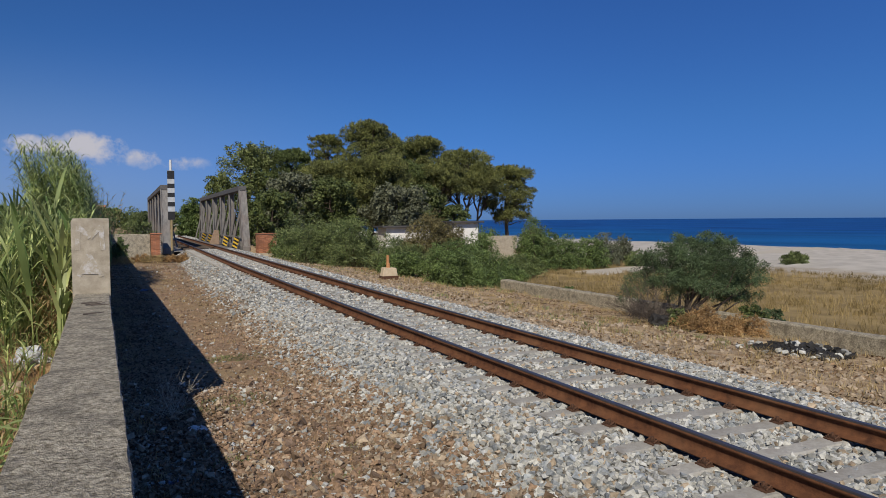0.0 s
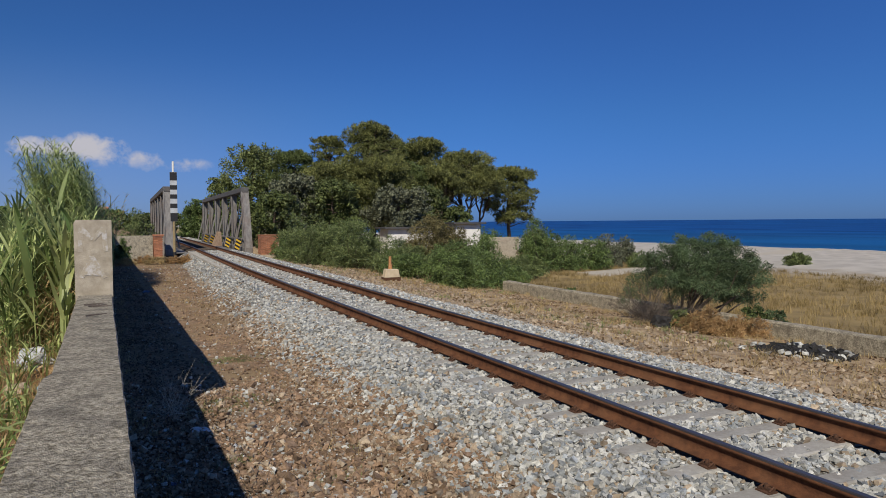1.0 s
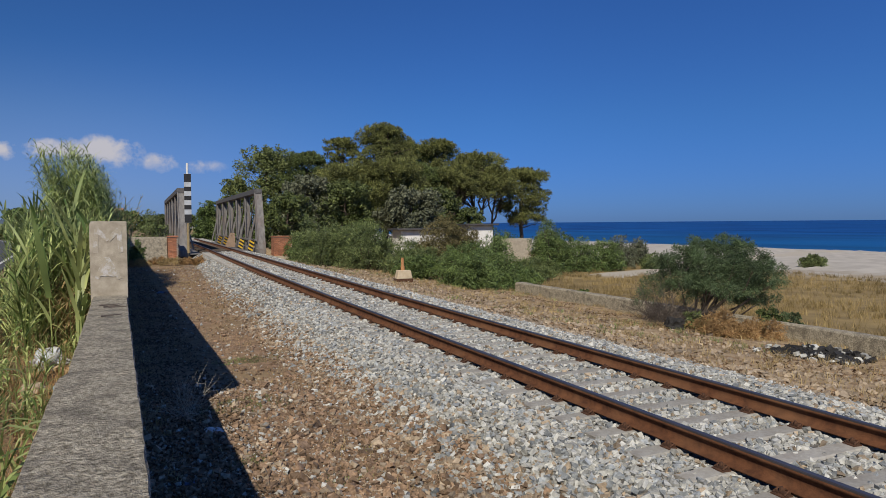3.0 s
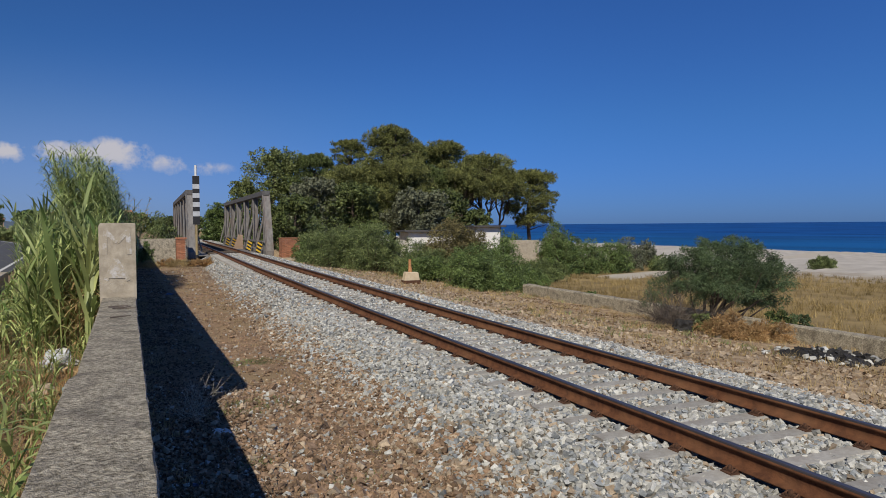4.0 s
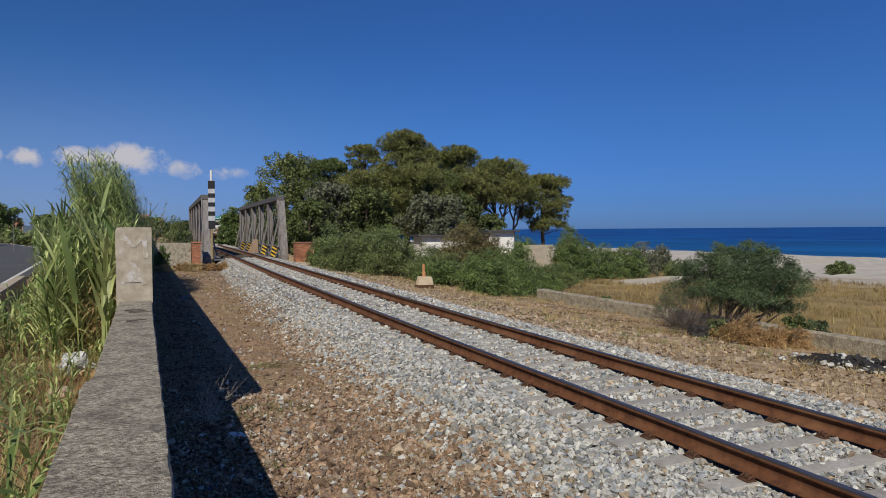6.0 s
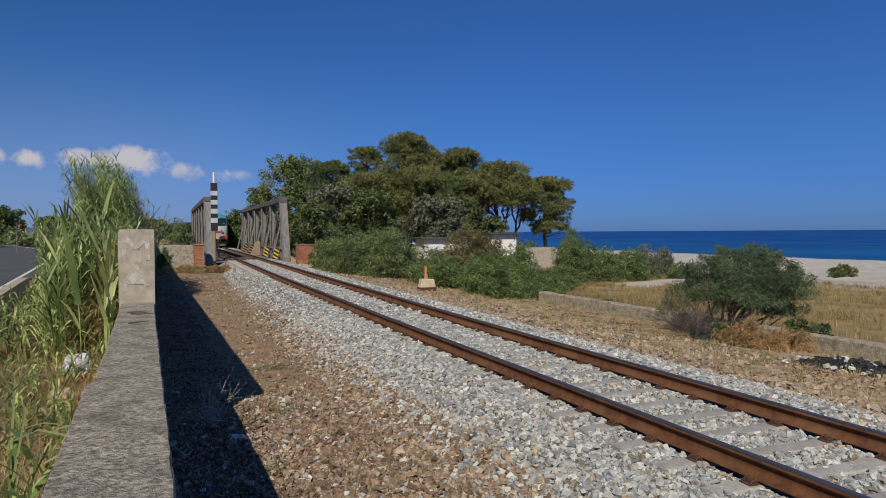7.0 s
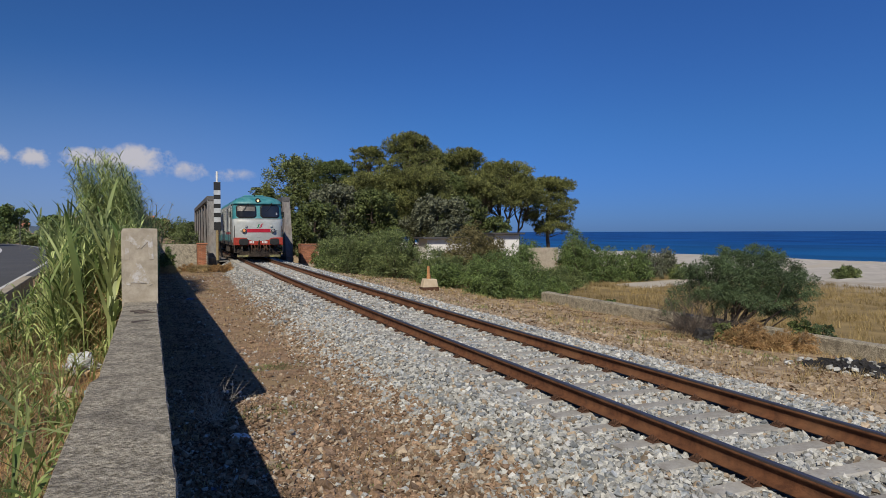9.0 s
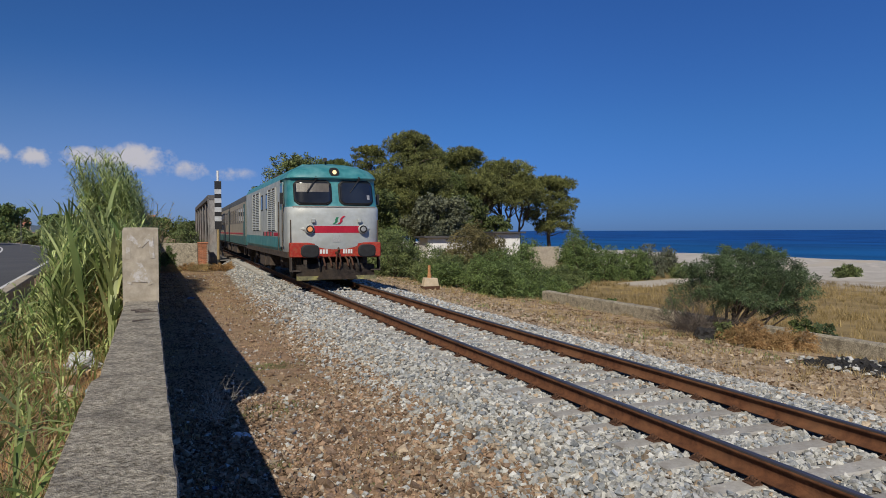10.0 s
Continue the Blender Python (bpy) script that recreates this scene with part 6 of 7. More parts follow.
# ------------------------------------------------------------------ giant cane
def cane(stems, height, rng, spread, blade=0.55, bladew=0.035, per=14, wind=0.0, stiff=0.0):
    """Cane stems with long drooping leaves set alternately up them."""
    sv, sf, bv, bf = [], [], [], []
    n0 = 0
    for x, y, z in stems:
        h = height * rng.uniform(0.65, 1.12)
        lx, ly = rng.normal(0, 0.10, 2) * h * spread
        lx += wind * h
        for k in range(3):
            a, b = k / 3, (k + 1) / 3
            pa = np.array((x + lx * a ** 1.7, y + ly * a ** 1.7, z + h * a))
            pb = np.array((x + lx * b ** 1.7, y + ly * b ** 1.7, z + h * b))
            r = 0.011 * (1 - a * 0.6)
            for q in range(3):
                an = q * 2.094
                o = np.array((math.cos(an), math.sin(an), 0)) * r
                sv += [pa + o, pb + o * 0.8]
            base = len(sv) - 6
            sf += [(base, base + 2, base + 3, base + 1), (base + 2, base + 4, base + 5, base + 3), (base + 4, base, base + 1, base + 5)]
        m = max(4, int(per * rng.uniform(0.7, 1.2)))
        for k in range(m):
            t = 0.22 + 0.78 * (k + rng.random() * 0.6) / m
            p = np.array((x + lx * t ** 1.7, y + ly * t ** 1.7, z + h * t))
            az = (k % 2) * math.pi + rng.normal(0, 0.7) + x * 7
            d = np.array((math.cos(az), math.sin(az), 0))
            sd = np.array((-d[1], d[0], 0))
            L = blade * rng.uniform(0.6, 1.25) * (1.0 if t < 0.85 else 0.75)
            w = bladew * rng.uniform(0.7, 1.3)
            up, dr = rng.uniform(0.55, 1.1) + 0.2 * stiff, rng.uniform(0.3, 1.15) * (1 - 0.7 * stiff)
            for j in range(5):
                s = j / 4
                c = p + d * L * ((0.75 - 0.45 * stiff) * s) + np.array((0, 0, L * (up * s - dr * s * s)))
                ww = w * (0.5 + 1.6 * s * (1 - s) + 0.5 * (1 - s)) * (1 - s ** 4) / 1.2 + 0.0008
                tw = sd * math.cos(0.5 * s) + np.array((0, 0, 1)) * math.sin(0.5 * s) * 0.4
                bv += [c - tw * ww, c + tw * ww]
            base = len(bv) - 10
            bf += [(base + 2 * j, base + 2 * j + 1, base + 2 * j + 3, base + 2 * j + 2) for j in range(4)]
    return np.array(sv), np.array(sf), np.array(bv), np.array(bf)


def cane_stand(pts, height, label, seed, material=L_REED, spread=1.0, blade=0.55, bladew=0.035, per=14, wind=0.0, stiff=0.0):
    rng = np.random.default_rng(seed)
    x0, y0 = np.mean([p[0] for p in pts]), np.mean([p[1] for p in pts])
    st = thing("cane_stand", pose(x0, y0, VERGE), label, "giant cane", "cane beside the wall")
    sv, sf, bv, bf = cane([(x - x0, y - y0, -0.05) for x, y in pts], height, rng, spread, blade, bladew, per, wind, stiff)
    tagged(part_np("stalk_mass", sv, sf, L_REED, st), kind="stuff")
    tagged(part_np("leaf_mass", bv, bf, material, st), kind="stuff")
    return st


rg = np.random.default_rng(12)


def patch(n, x0, x1, y0, y1):
    y = rg.uniform(y0, y1, n)
    return [(float(wall_x(b)) - 0.25 - x0 - (x1 - x0) * rg.random(), b) for b in y]


cane_stand(patch(62, 0.02, 0.80, 9.9, 12.0), 1.80, "green giant cane leaning over the wall", 31, spread=0.9, blade=0.58, bladew=0.014, per=17, stiff=0.45)
cane_stand(patch(70, 0.0, 1.05, 12.0, 15.0), 1.90, "green giant cane beside the wall", 33, spread=0.9, blade=0.55, bladew=0.013, per=17, stiff=0.4)
cane_stand(patch(190, -0.25, 1.45, 25.5, 29.5), 3.95, "tall dense stand of giant cane", 34, spread=0.55, blade=0.62, bladew=0.015, per=34, wind=-0.16)
cane_stand(patch(130, -0.35, 1.0, 29.5, 33.5), 4.1, "tall dense stand of giant cane", 35, spread=0.5, blade=0.62, bladew=0.015, per=34, wind=-0.16)
cane_stand(patch(44, -0.75, 0.1, 28.0, 37.0), 2.9, "lower dry cane at the end of the stand", 36, L_REED_DRY, spread=1.3, blade=0.55, bladew=0.012, per=12)
cane_stand(patch(30, -0.7, 0.2, 30.0, 38.0), 2.5, "lower green cane at the end of the stand", 45, spread=1.1, blade=0.55, bladew=0.014, per=22)
cane_stand(patch(110, 0.1, 1.8, 16.0, 24.0), 1.7, "green cane along the verge", 41, spread=0.8, blade=0.55, bladew=0.015, per=18, stiff=0.4)
cane_stand(patch(60, 0.02, 0.5, 9.6, 13.0), 1.0, "dry straw-coloured cane leaves", 37, L_REED_DRY, spread=1.0, blade=0.5, bladew=0.010)
cane_stand(patch(7, 0.06, 0.36, 3.0, 4.0), 0.92, "young green cane close by the wall", 38, spread=1.6, blade=0.50, bladew=0.015, per=7)
cane_stand([(-0.78, 10.0), (-0.95, 10.3), (-1.25, 9.8), (-0.70, 9.6), (-0.62, 9.0)], 2.0, "tall young cane with broad leaves", 39, spread=0.4, blade=0.80, bladew=0.022, per=10, stiff=0.6)
cane_stand([(-0.66, 8.9), (-0.95, 9.2)], 1.55, "young cane with broad upright leaves", 43, spread=0.5, blade=0.95, bladew=0.034, per=6, stiff=0.9)
cane_stand(patch(80, 0.3, 1.7, 10.0, 16.0), 0.85, "low green cane shoots on the verge", 40, spread=1.4, blade=0.45, bladew=0.014, per=12)
cane_stand(patch(60, 0.15, 1.6, 5.2, 10.0), 0.42, "short weedy shoots on the verge", 44, spread=2.2, blade=0.22, bladew=0.008, per=12)
cane_stand(patch(70, 0.05, 1.5, 4.0, 10.5), 0.50, "dry weed stalks on the verge", 46, L_REED_DRY, spread=2.4, blade=0.16, bladew=0.005, per=8)
# ------------------------------------------------------------------ grass and weeds
gr = np.random.default_rng(14)


def grass(name, n, xr, yr, height, width, material, label, power=1.0, density=None, bend=0.5, zoff=0.0):
    y = yr[0] + (yr[1] - yr[0]) * gr.random(n) ** power
    x = gr.uniform(xr[0], xr[1], n)
    # tufts
    k = max(n // 14, 1)
    own = gr.integers(0, k, n)
    x, y = x[own] + gr.normal(0, 0.05 + height * 0.12, n), y[own] + gr.normal(0, 0.05 + height * 0.12, n)
    if density:
        keep = gr.random(n) < density(x, y)
        x, y = x[keep], y[keep]
    v, f = blades(len(x), x, y, ground_z(x, y) - 0.01 + zoff, np.full(len(x), height), np.full(len(x), width), gr, bend, seg=2 if n > 20000 else 3)
    ob = new(name, npmesh(name, v, f, material))
    return tagged(ob, label, "grass", kind="stuff")


off_wall = lambda x, y: (np.abs(x - wall_x(y)) > 0.24).astype(float)
left_only = lambda x, y: (x < wall_x(y) - 0.22) * (x > road_edge(y) + 0.45) * 1.0
grass("verge_weeds", 26000, (-3.2, -0.2), (2.2, 16), 0.17, 0.008, L_WEED, "green weeds on the road verge", 1.2, lambda x, y: left_only(x, y) * (0.25 + 0.75 * (np.sin(2.7 * x + 1.3 * y) * np.sin(1.9 * y - 2.1 * x) > 0.05)), 1.0)
grass("verge_dry_grass", 17000, (-3.2, -0.2), (2.2, 20), 0.19, 0.005, L_RUSTY, "dry grass on the road verge", 1.2, left_only, 0.9)
grass("far_verge_grass", 9000, (-30, -1.5), (20, 90), 0.5, 0.04, L_WEED, "green grass along the road", 1.0, lambda x, y: (x < wall_x(y) - 0.3) * ((x > road_edge(y) + 0.3) | (x < road_edge(y) - 8.4)) * 1.0)
path = lambda x, y: off_wall(x, y) * (x > wall_x(y)) * (x < track_x(y) - left_toe(y) + 0.15) * np.clip(0.06 + 0.3 * (y > 20) + 0.5 * (np.sin(x * 2.1 + y * 0.9) * np.sin(y * 0.8) > 0.35) + 0.5 * (x < wall_x(y) + 0.6), 0, 1)
grass("path_dry_grass", 32000, (-0.8, 3.2), (2.4, 46), 0.10, 0.006, L_DRY, "short dry grass on the dirt path", 1.3, path, 1.0)
grass("path_green_grass", 5000, (0.6, 2.6), (5, 14), 0.05, 0.006, L_WEED, "small green patches on the dirt path", 1.2, lambda x, y: (np.sin(x * 3.1 + 1) * np.sin(y * 1.1 + 0.4) > 0.72) * 0.9, 1.0)
for k, (gx, gy, gw) in enumerate(((1.2, 9.3, 0.55), (0.95, 7.2, 0.25), (1.7, 6.4, 0.2), (1.5, 12.5, 0.4))):
    grass("path_green_grass", 1100 if gw > 0.3 else 350, (gx - gw, gx + gw), (gy - gw * 0.6, gy + gw * 0.6), 0.05, 0.006, L_WEED, "small green patch of grass on the dirt path", 1.0, None, 1.0)
shoulder = lambda x, y: np.clip((x - 8.0) / 2.0, 0.05, 1) * (0.35 + 0.65 * (np.sin(x * 1.3 + y * 0.5) * np.sin(y * 0.7 - x * 0.3) > -0.2)) * (np.abs(x - 13.8) > 0.2)
grass("shoulder_dry_grass", 26000, (7.9, 13.6), (3, 46), 0.16, 0.010, L_DRY, "dry straw grass on the track shoulder", 1.2, shoulder, 0.8)
grass("shoulder_green_grass", 7000, (8.3, 13.4), (10, 46), 0.14, 0.014, L_WEED, "thin green grass on the track shoulder", 1.0, lambda x, y: (np.sin(x * 0.9 + y * 0.35) > 0.1) * 0.8, 0.8)
grass("meadow_dry_grass", 80000, (14.0, 46), (6, 62), 0.34, 0.020, L_MEADOW, "tall dry golden grass in the meadow", 1.0, lambda x, y: (0.5 + 0.5 * (np.sin(x * 0.35) * np.sin(y * 0.3) > -0.3)) * ~((y - 0.5 * x > 25.2) & (y - 0.5 * x < 29.6) & (x > 29.5)), 0.5)


# dead leaves and straw gathered along the wall's foot, dark to deepen its shadow
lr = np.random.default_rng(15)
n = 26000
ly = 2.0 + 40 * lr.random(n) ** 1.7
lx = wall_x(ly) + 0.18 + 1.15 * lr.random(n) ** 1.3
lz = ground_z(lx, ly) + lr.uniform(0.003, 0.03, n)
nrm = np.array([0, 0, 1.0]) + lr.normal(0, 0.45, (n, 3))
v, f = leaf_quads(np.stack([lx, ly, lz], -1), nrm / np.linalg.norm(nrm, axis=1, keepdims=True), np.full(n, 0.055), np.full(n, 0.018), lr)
tagged(new("leaf_litter", npmesh("leaf_litter", v, f, leaf_mat("shadow_dark_leaves", (0.030, 0.022, 0.015), (0.13, 0.095, 0.06), 0.9, 0.05))), "leaf litter along the wall's foot, coloured dark to deepen its shadow", "leaf litter", kind="stuff")

# fallen brown leaves and bark over the dry shoulder
n = 15000
ly = 3.5 + 34 * lr.random(n) ** 1.5
lx = 7.7 + 5.6 * lr.random(n)
heaped = np.sin(lx * 1.9 + 0.8 * ly) * np.sin(1.1 * ly - 0.7 * lx) > -0.15
lx, ly = lx[heaped], ly[heaped]
n = len(lx)
nrm = np.array([0, 0, 1.0]) + lr.normal(0, 0.5, (n, 3))
v, f = leaf_quads(np.stack([lx, ly, ground_z(lx, ly) + lr.uniform(0.004, 0.035, n)], -1), nrm / np.linalg.norm(nrm, axis=1, keepdims=True), np.full(n, 0.085), np.full(n, 0.04), lr)
tagged(new("shoulder_litter", npmesh("shoulder_litter", v, f, leaf_mat("fallen_brown_leaves", (0.10, 0.062, 0.035), (0.30, 0.20, 0.115), 0.9, 0.1))), "fallen brown leaves strewn over the dry shoulder", "leaf litter", kind="stuff")

# ------------------------------------------------------------------ sheds and wall in front of the grove
def shed(x, y, w, d, h, z0, turn):
    sh = thing("white_shed", pose(x, y, z0, 0, 0, turn), "small white plastered shed with flat dark roof", "shed", "sheds by the grove")
    part("wall", box(-w / 2, w / 2, -d / 2, d / 2, 0, h), M_PLASTER, sh, bevel=0.02)
    part("roof", box(-w / 2 - 0.4, w / 2 + 0.4, -d / 2 - 0.5, d / 2 + 0.4, h, h + 0.16), M_STEEL_DARK, sh, "flat dark roof slab", bevel=0.02)
    part("plinth", box(-w / 2 - 0.03, w / 2 + 0.03, -d / 2 - 0.03, d / 2 + 0.03, -0.1, 0.3), M_CONC_PALE, sh, bevel=0.01)
    return sh


shed(24.2, 63.0, 4.6, 3.0, 2.55, -1.45, -4)
shed(29.8, 62.6, 2.5, 2.6, 3.0, -1.5, -4)
gw = part("garden_wall", box(30.7, 33.9, 59.0, 59.25, -2.6, 0.27), M_CONC_PALE, bevel=0.02)
tagged(gw, "pale weathered concrete garden wall behind bushes", "wall", kind="structure")

# ------------------------------------------------------------------ litter, debris, dead growth
lt = np.random.default_rng(41)


def lump(name, x, y, z, r, material, label, category, flat=0.7, sub=2, rough=0.25, group=""):
    bm = bmesh.new()
    bmesh.ops.create_icosphere(bm, subdivisions=sub, radius=r)
    for v in bm.verts:
        v.co *= 1 + rough * noise.noise(v.co * (2.2 / r) + Vector((x, y, z)))
        v.co.z *= flat
    ob = part(name, bm, material)
    ob.matrix_basis = pose(x, y, z + r * flat * 0.55, lt.uniform(-10, 10), lt.uniform(-10, 10), lt.uniform(0, 360))
    return tagged(ob, label, category, group)


M_BAG = mat("plastic_bag", (0.38, 0.41, 0.46), (0.70, 0.72, 0.75), 14, 0.35, bump=0.8, fine=40, c=(0.3, 0.18, 0.06), cscale=6, camount=0.4)
lump("plastic_bag", -0.98, 9.3, VERGE, 0.19, M_BAG, "crumpled grey plastic bag lying by the wall", "litter", 0.75, 4, 0.45)
lump("paper_scrap", -0.82, 8.9, VERGE, 0.10, mat("brown_paper", (0.42, 0.27, 0.13), (0.55, 0.40, 0.24), 12, 0.8, bump=0.5), "crumpled brown paper lying by the wall", "litter", 0.6, 2, 0.8)
lump("stone", -0.98, 7.85, VERGE, 0.13, M_STONE_WARM, "pale ochre stone beside the wall", "stone", 0.6, 2, 0.5)
lump("plastic_bottle", -0.76, 7.9, VERGE, 0.07, mat("blue_plastic", (0.25, 0.42, 0.55), (0.5, 0.62, 0.70), 14, 0.2), "crushed pale blue plastic litter", "litter", 0.9, 2, 0.6)
for bx, by, br, bm_, lab in ((0.62, 26.0, 0.14, "blue_scrap", "scrap of blue plastic in the wall's shade"), (0.72, 8.3, 0.10, "white_scrap", "crumpled white scrap in the wall's shade"), (0.36, 6.7, 0.06, "blue_scrap", "scrap of blue plastic in the wall's shade")):
    lump("litter_scrap", bx, by, DIRT, br, mat(bm_, *(((0.06, 0.09, 0.20), (0.14, 0.18, 0.32)) if bm_ == "blue_scrap" else ((0.5, 0.5, 0.5), (0.7, 0.7, 0.7))), 14, 0.4, bump=0.6), lab, "litter", 0.35, 3, 0.8, "scraps of litter")
n = 700
a, r = lt.uniform(0, 6.28, n), lt.random(n) ** 0.75
dx, dy = 12.0 + 1.05 * r * np.cos(a), 9.75 + 0.75 * r * np.sin(a)
sz = lt.gamma(2.2, 0.018, n).clip(0.012, 0.13)
tagged(stones("charred_heap", dx, dy, ground_z(dx, dy) + 0.13 * (1 - r) + sz * 0.3, sz, M_TAR, 0.7, 43), "heap of black charred debris on the shoulder", "debris", kind="stuff")
n = 45
a, r = lt.uniform(0, 6.28, n), np.sqrt(lt.random(n))
dx, dy = 11.8 + 1.25 * r * np.cos(a), 9.8 + 0.9 * r * np.sin(a)
tagged(stones("heap_stones", dx, dy, ground_z(dx, dy) + 0.15 * (1 - r ** 2) + 0.04, lt.uniform(0.025, 0.065, n), M_STONE, 0.7, 44), "pale stones among charred debris", "stones", kind="stuff")
lump("black_sack", 11.85, 13.75, -0.88, 0.23, M_TAR, "black plastic sack under the shrub tree", "litter", 0.9, 3, 0.5)


def brush(x, y, z, n, length, material, label, seed, thick=0.006, up=0.5, category="dead brush"):
    """A tangle of dry twigs: thin bent stems that fork."""
    rng = np.random.default_rng(seed)
    b = thing("dry_brush", pose(x, y, z), label, category)
    bm = bmesh.new()
    for i in range(n):
        d = rng.normal(size=3)
        d[2] = abs(d[2]) * up + 0.15
        d /= np.linalg.norm(d)
        st = np.array((rng.normal(0, 0.18 * length), rng.normal(0, 0.18 * length), 0.0))
        L = length * rng.uniform(0.5, 1.1)
        p1, p2 = st + d * L * 0.5 + rng.normal(0, 0.05 * L, 3), st + d * L + rng.normal(0, 0.12 * L, 3)
        tube([st, p1, p2], [thick, thick * 0.7, thick * 0.3], 3, bm)
        for q in range(3):
            e = p1 + (p2 - p1) * rng.random()
            tube([e, e + d * L * 0.25 + rng.normal(0, 0.16 * L, 3)], [thick * 0.5, thick * 0.2], 3, bm)
    part("tangle", bm, material, b)
    return b


brush(0.47, 9.3, DIRT, 46, 0.55, mat("pale_straw", (0.45, 0.40, 0.32), (0.60, 0.54, 0.44), 20, 0.9), "small pale dead weed in the wall's shadow", 51, 0.0022, 1.3, "dead weed")
brush(12.15, 14.5, -0.75, 150, 1.15, M_DEADWOOD, "grey tangle of dead twigs by the low wall", 52, 0.007, 0.9)
for k, (bx, by) in enumerate(((12.45, 13.0), (12.8, 12.6), (13.1, 12.2), (12.5, 12.2), (12.1, 12.4))):
    bush(bx, by, (1.3, 0.9, 1.2, 0.8, 1.0)[k], (0.72, 0.45, 0.55, 0.35, 0.40)[k], L_RUSTY, "low rust-brown dried brush on the shoulder", 2600, 150 + k, 0.10, 0.014, 9, spiky=True, group="dried brush")
# first shoot takes the dark needle colour to stand in for the tree's shade
bush(13.9, 12.8, 0.85, 1.0, L_PINE_DARK, "leafy shoot coloured dark as if shaded by the shrub tree", 4000, 160, 0.09, 0.04, 7)
bush(14.75, 13.3, 1.5, 1.05, L_ACACIA, "low feathery shoot beside the shrub tree", 5000, 161, 0.11, 0.035, 7)
bush(12.6, 13.9, 0.8, 0.5, L_BUSH, "small green shoot under the shrub tree", 2500, 162, 0.09, 0.04, 6)
bush(16.3, 24.5, 1.2, 0.6, L_BUSH_DEEP, "small green bush by the low wall", 2500, 163, 0.09, 0.05, 6)
for k, (bx, by, s) in enumerate(((0.9, 44.5, 0.8), (1.5, 43.8, 1.0), (2.4, 44.2, 0.9), (-0.2, 43.0, 0.9), (3.0, 42.5, 0.6))):
    bush(bx, by, s * 1.5, 0.45, L_DRY if k % 2 else L_RUSTY, "low dry weeds at the end of the path", 2600, 170 + k, 0.20, 0.016, 7, spiky=True, group="weeds by the bridge")


# ------------------------------------------------------------------ the far side of the road
def house(x, y, w, d, h, wall, label, turn=0):
    ho = thing("house", pose(x, y, 0.0, 0, 0, turn), label, "house", "far houses")
    part("wall", box(-w / 2, w / 2, -d / 2, d / 2, -0.5, h), wall, ho)
    bm = bmesh.new()
    a = [bm.verts.new(p) for p in ((-w / 2 - 0.4, -d / 2 - 0.4, h), (w / 2 + 0.4, -d / 2 - 0.4, h), (w / 2 + 0.4, d / 2 + 0.4, h), (-w / 2 - 0.4, d / 2 + 0.4, h), (-w / 2, 0, h + d * 0.22), (w / 2, 0, h + d * 0.22))]
    for q in ((0, 1, 5, 4), (2, 3, 4, 5), (1, 2, 5), (3, 0, 4), (3, 2, 1, 0)):
        bm.faces.new([a[i] for i in q])
    rf = part("roof", bm, M_TILE_ROOF, ho, "terracotta tiled roof")
    part("chimney", box(w / 4 - 0.4, w / 4 + 0.4, -0.4, 0.4, h + 0.3, h + d * 0.22 + 0.9), wall, rf)
    for k in range(max(2, int(w / 4))):
        xx = -w / 2 + w * (k + 0.5) / max(2, int(w / 4))
        for z in ((1.0,) if h < 4.5 else (1.0, 4.0)):
            fr = part("window", box(xx - 0.6, xx + 0.6, -d / 2 - 0.05, -d / 2 + 0.02, z, z + 1.4), M_WHITE, ho)
            part("pane", box(xx - 0.5, xx + 0.5, -d / 2 - 0.07, -d / 2 - 0.02, z + 0.1, z + 1.3), M_GLASS, fr)
    return ho


house(-58, 300, 18, 10, 4.2, M_PEACH, "peach coloured house with terracotta roof", 12)
house(-76, 300, 14, 10, 3.6, M_PLASTER, "white house with terracotta roof", 8)
house(-38, 300, 12, 9, 5.4, M_PEACH, "peach coloured house with terracotta roof", 10)
house(-14, 300, 16, 10, 6.0, M_PLASTER, "white house with terracotta roof", 5)
house(-98, 310, 16, 10, 4.0, M_PEACH, "peach coloured house with terracotta roof", 8)
for k, (x, y, top, w, m, lab) in enumerate((
        (-24.5, 96, 6.2, 10, L_BUSH_DEEP, "dark round tree across the road"),
        (-31.0, 100, 6.5, 10, L_BUSH_DEEP, "dark round tree across the road"),
        (-36, 190, 8.0, 12, L_BUSH_DEEP, "dark green tree near far houses"),
        (-27, 200, 6.0, 9, L_BUSH_DEEP, "dark green tree near far houses"),
        (-60, 215, 6.5, 10, L_BUSH, "green tree near far houses"),
        (-47, 220, 5.5, 9, L_BUSH, "green tree near far houses"),
        (-14, 210, 5.0, 9, L_BUSH, "green tree near far houses"),
        (-4, 205, 5.5, 9, L_BUSH_DEEP, "dark green tree near far houses"))):
    tree(x, y, top, w, 0.6, "broad", m, lab, 5500, 300 + k, pads=20, leaf=0.42 + 0.0015 * y, z0=0.0)
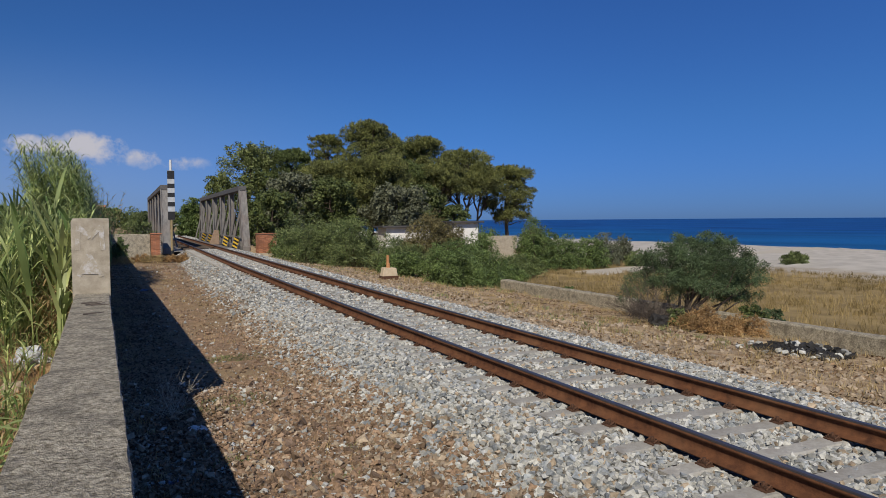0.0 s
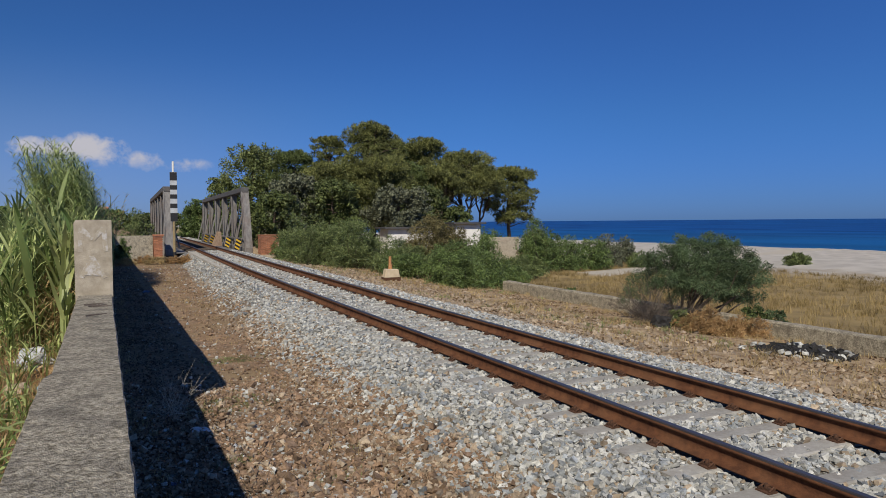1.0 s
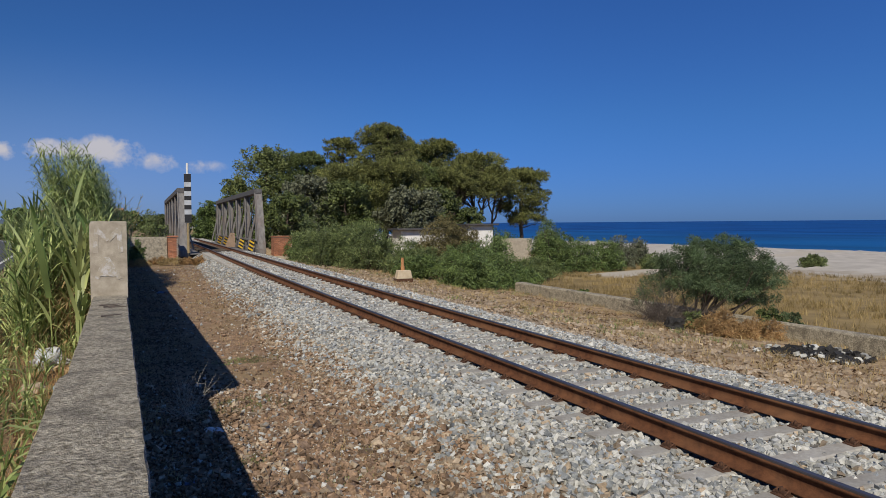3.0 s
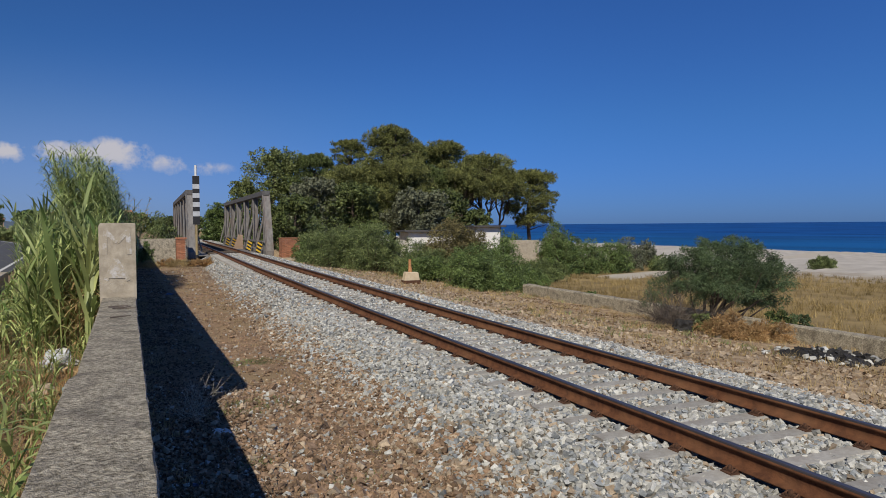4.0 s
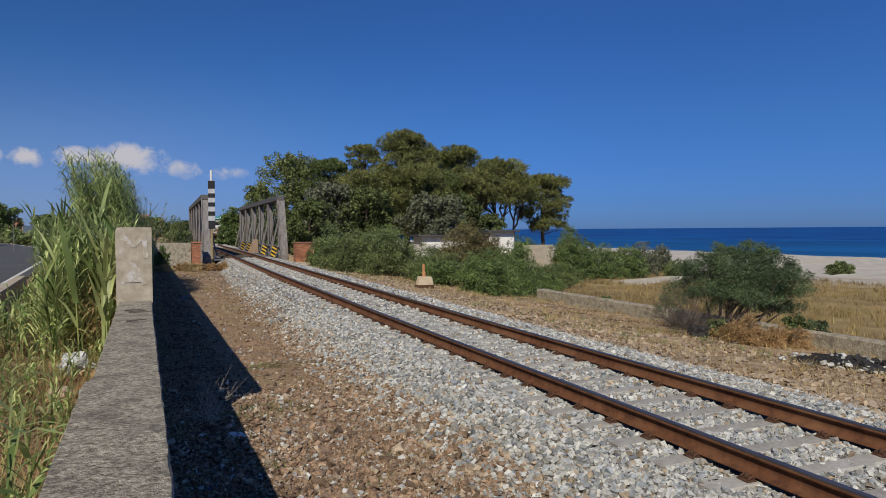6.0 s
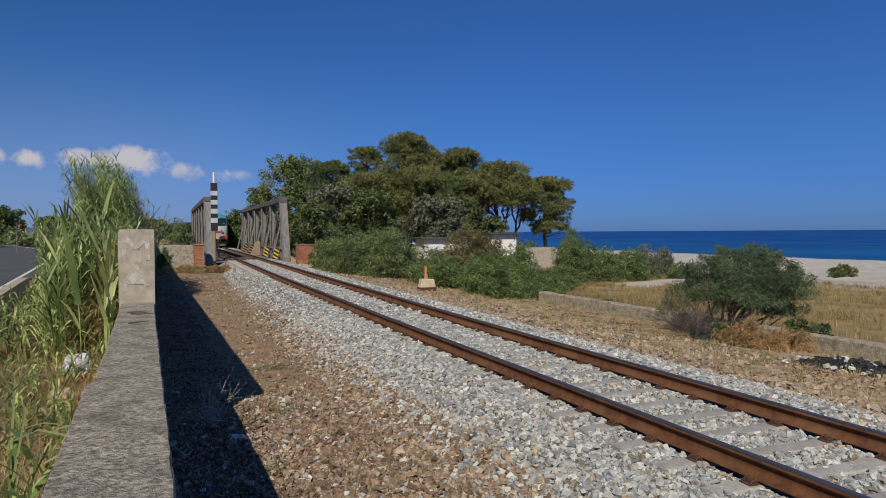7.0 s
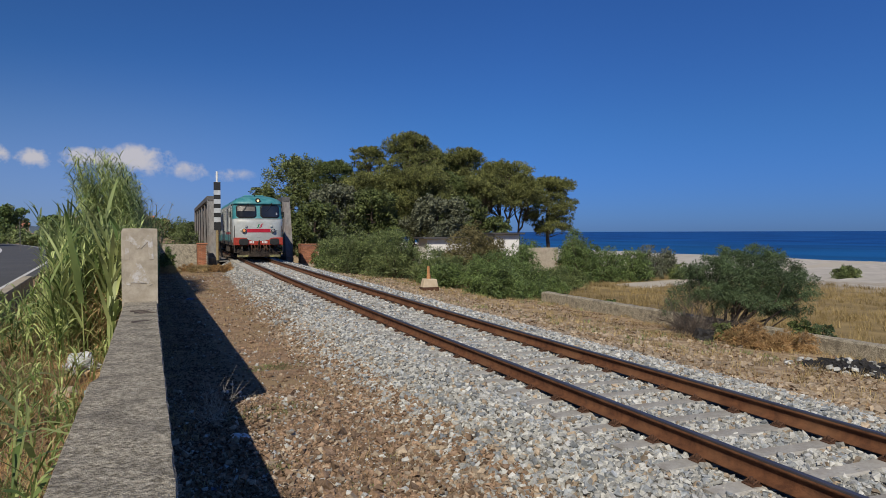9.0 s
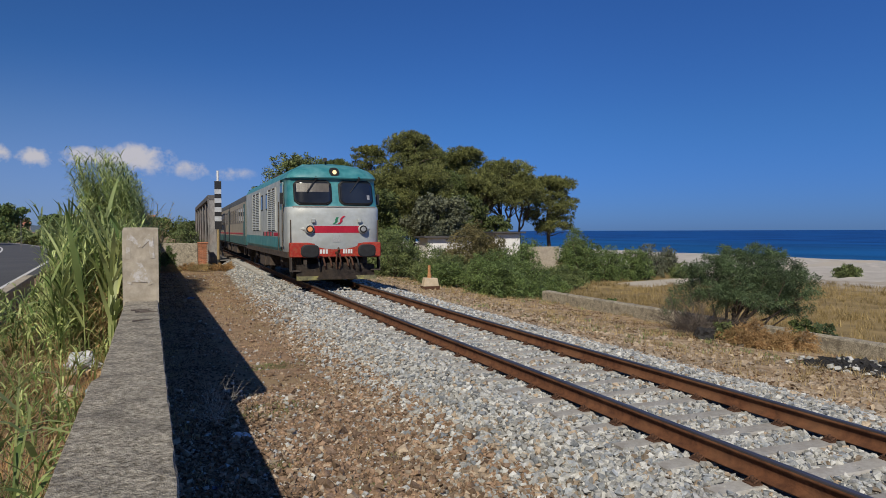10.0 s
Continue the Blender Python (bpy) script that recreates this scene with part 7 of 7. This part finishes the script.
for k, (x, y, w) in enumerate(((-30, 125, 16), (-20, 118, 14), (-14, 112, 12), (-44, 135, 18))):
    bush(x, y, w, 2.9, L_WEED if k % 2 else L_BUSH, "long green hedge across the road", 6000, 320 + k, 0.45, 0.2, 18, depth=6, group="hedges across the road")
for k, (x, y, top) in enumerate(((3, 190, 4.2), (10, 205, 4.8), (-9, 185, 4.0))):
    tree(x, y, top, 9, 0.4, "broad", L_GROVE, "green tree near far houses", 5500, 340 + k, pads=20, leaf=0.7, z0=0.0)
rp = thing("roadside_pole", pose(-12.05, 70.0, 0.1), "thin white pole beside the road", "pole")
part("shaft", tube([(0, 0, -0.2), (0, 0, 2.6)], [0.028, 0.025], 8), M_STEEL, rp)
part("pole_cap", tube([(0, 0, 2.6), (0, 0, 2.65)], [0.05, 0.03], 8), M_STEEL_DARK, rp)
bm = bmesh.new()
rows = []
for y in np.arange(40, 110, 4.0):
    c = float(road_edge(y)) - 8.6
    rows.append([bm.verts.new(p) for p in ((c + 0.15, y, 0.0), (c + 0.15, y, 0.75), (c - 0.15, y, 0.75), (c - 0.15, y, 0.0))])
for a, b in zip(rows, rows[1:]):
    for k in range(3):
        bm.faces.new((a[k], a[k + 1], b[k + 1], b[k]))
rw = part("roadside_wall", bm, M_CONC)
tagged(rw, "low dark stone wall across the road", "wall", kind="structure")
# distant hills
bm = bmesh.new()
hx = np.linspace(-2600, -250, 60)
prev = None
for i, x in enumerate(hx):
    y = 3000 + 200 * math.sin(x / 300)
    h = (55 + 55 * noise.noise(Vector((x / 420, 0.3, 0))) + 20 * noise.noise(Vector((x / 120, 1.3, 0)))) * min(1, (-250 - x) / 700 + 0.05)
    cur = (bm.verts.new((x, y - 500, -3)), bm.verts.new((x, y, max(h, 1))), bm.verts.new((x, y + 500, -3)))
    if prev:
        bm.faces.new((prev[0], cur[0], cur[1], prev[1]))
        bm.faces.new((prev[1], cur[1], cur[2], prev[2]))
    prev = cur
hl = part("backdrop_hills", bm, mat("hazy_hill", (0.08, 0.11, 0.14), (0.10, 0.13, 0.16), 0.01, 0.95, bump=0))
tagged(hl, "low hazy blue hills on the horizon", "hills", kind="structure")


motions()
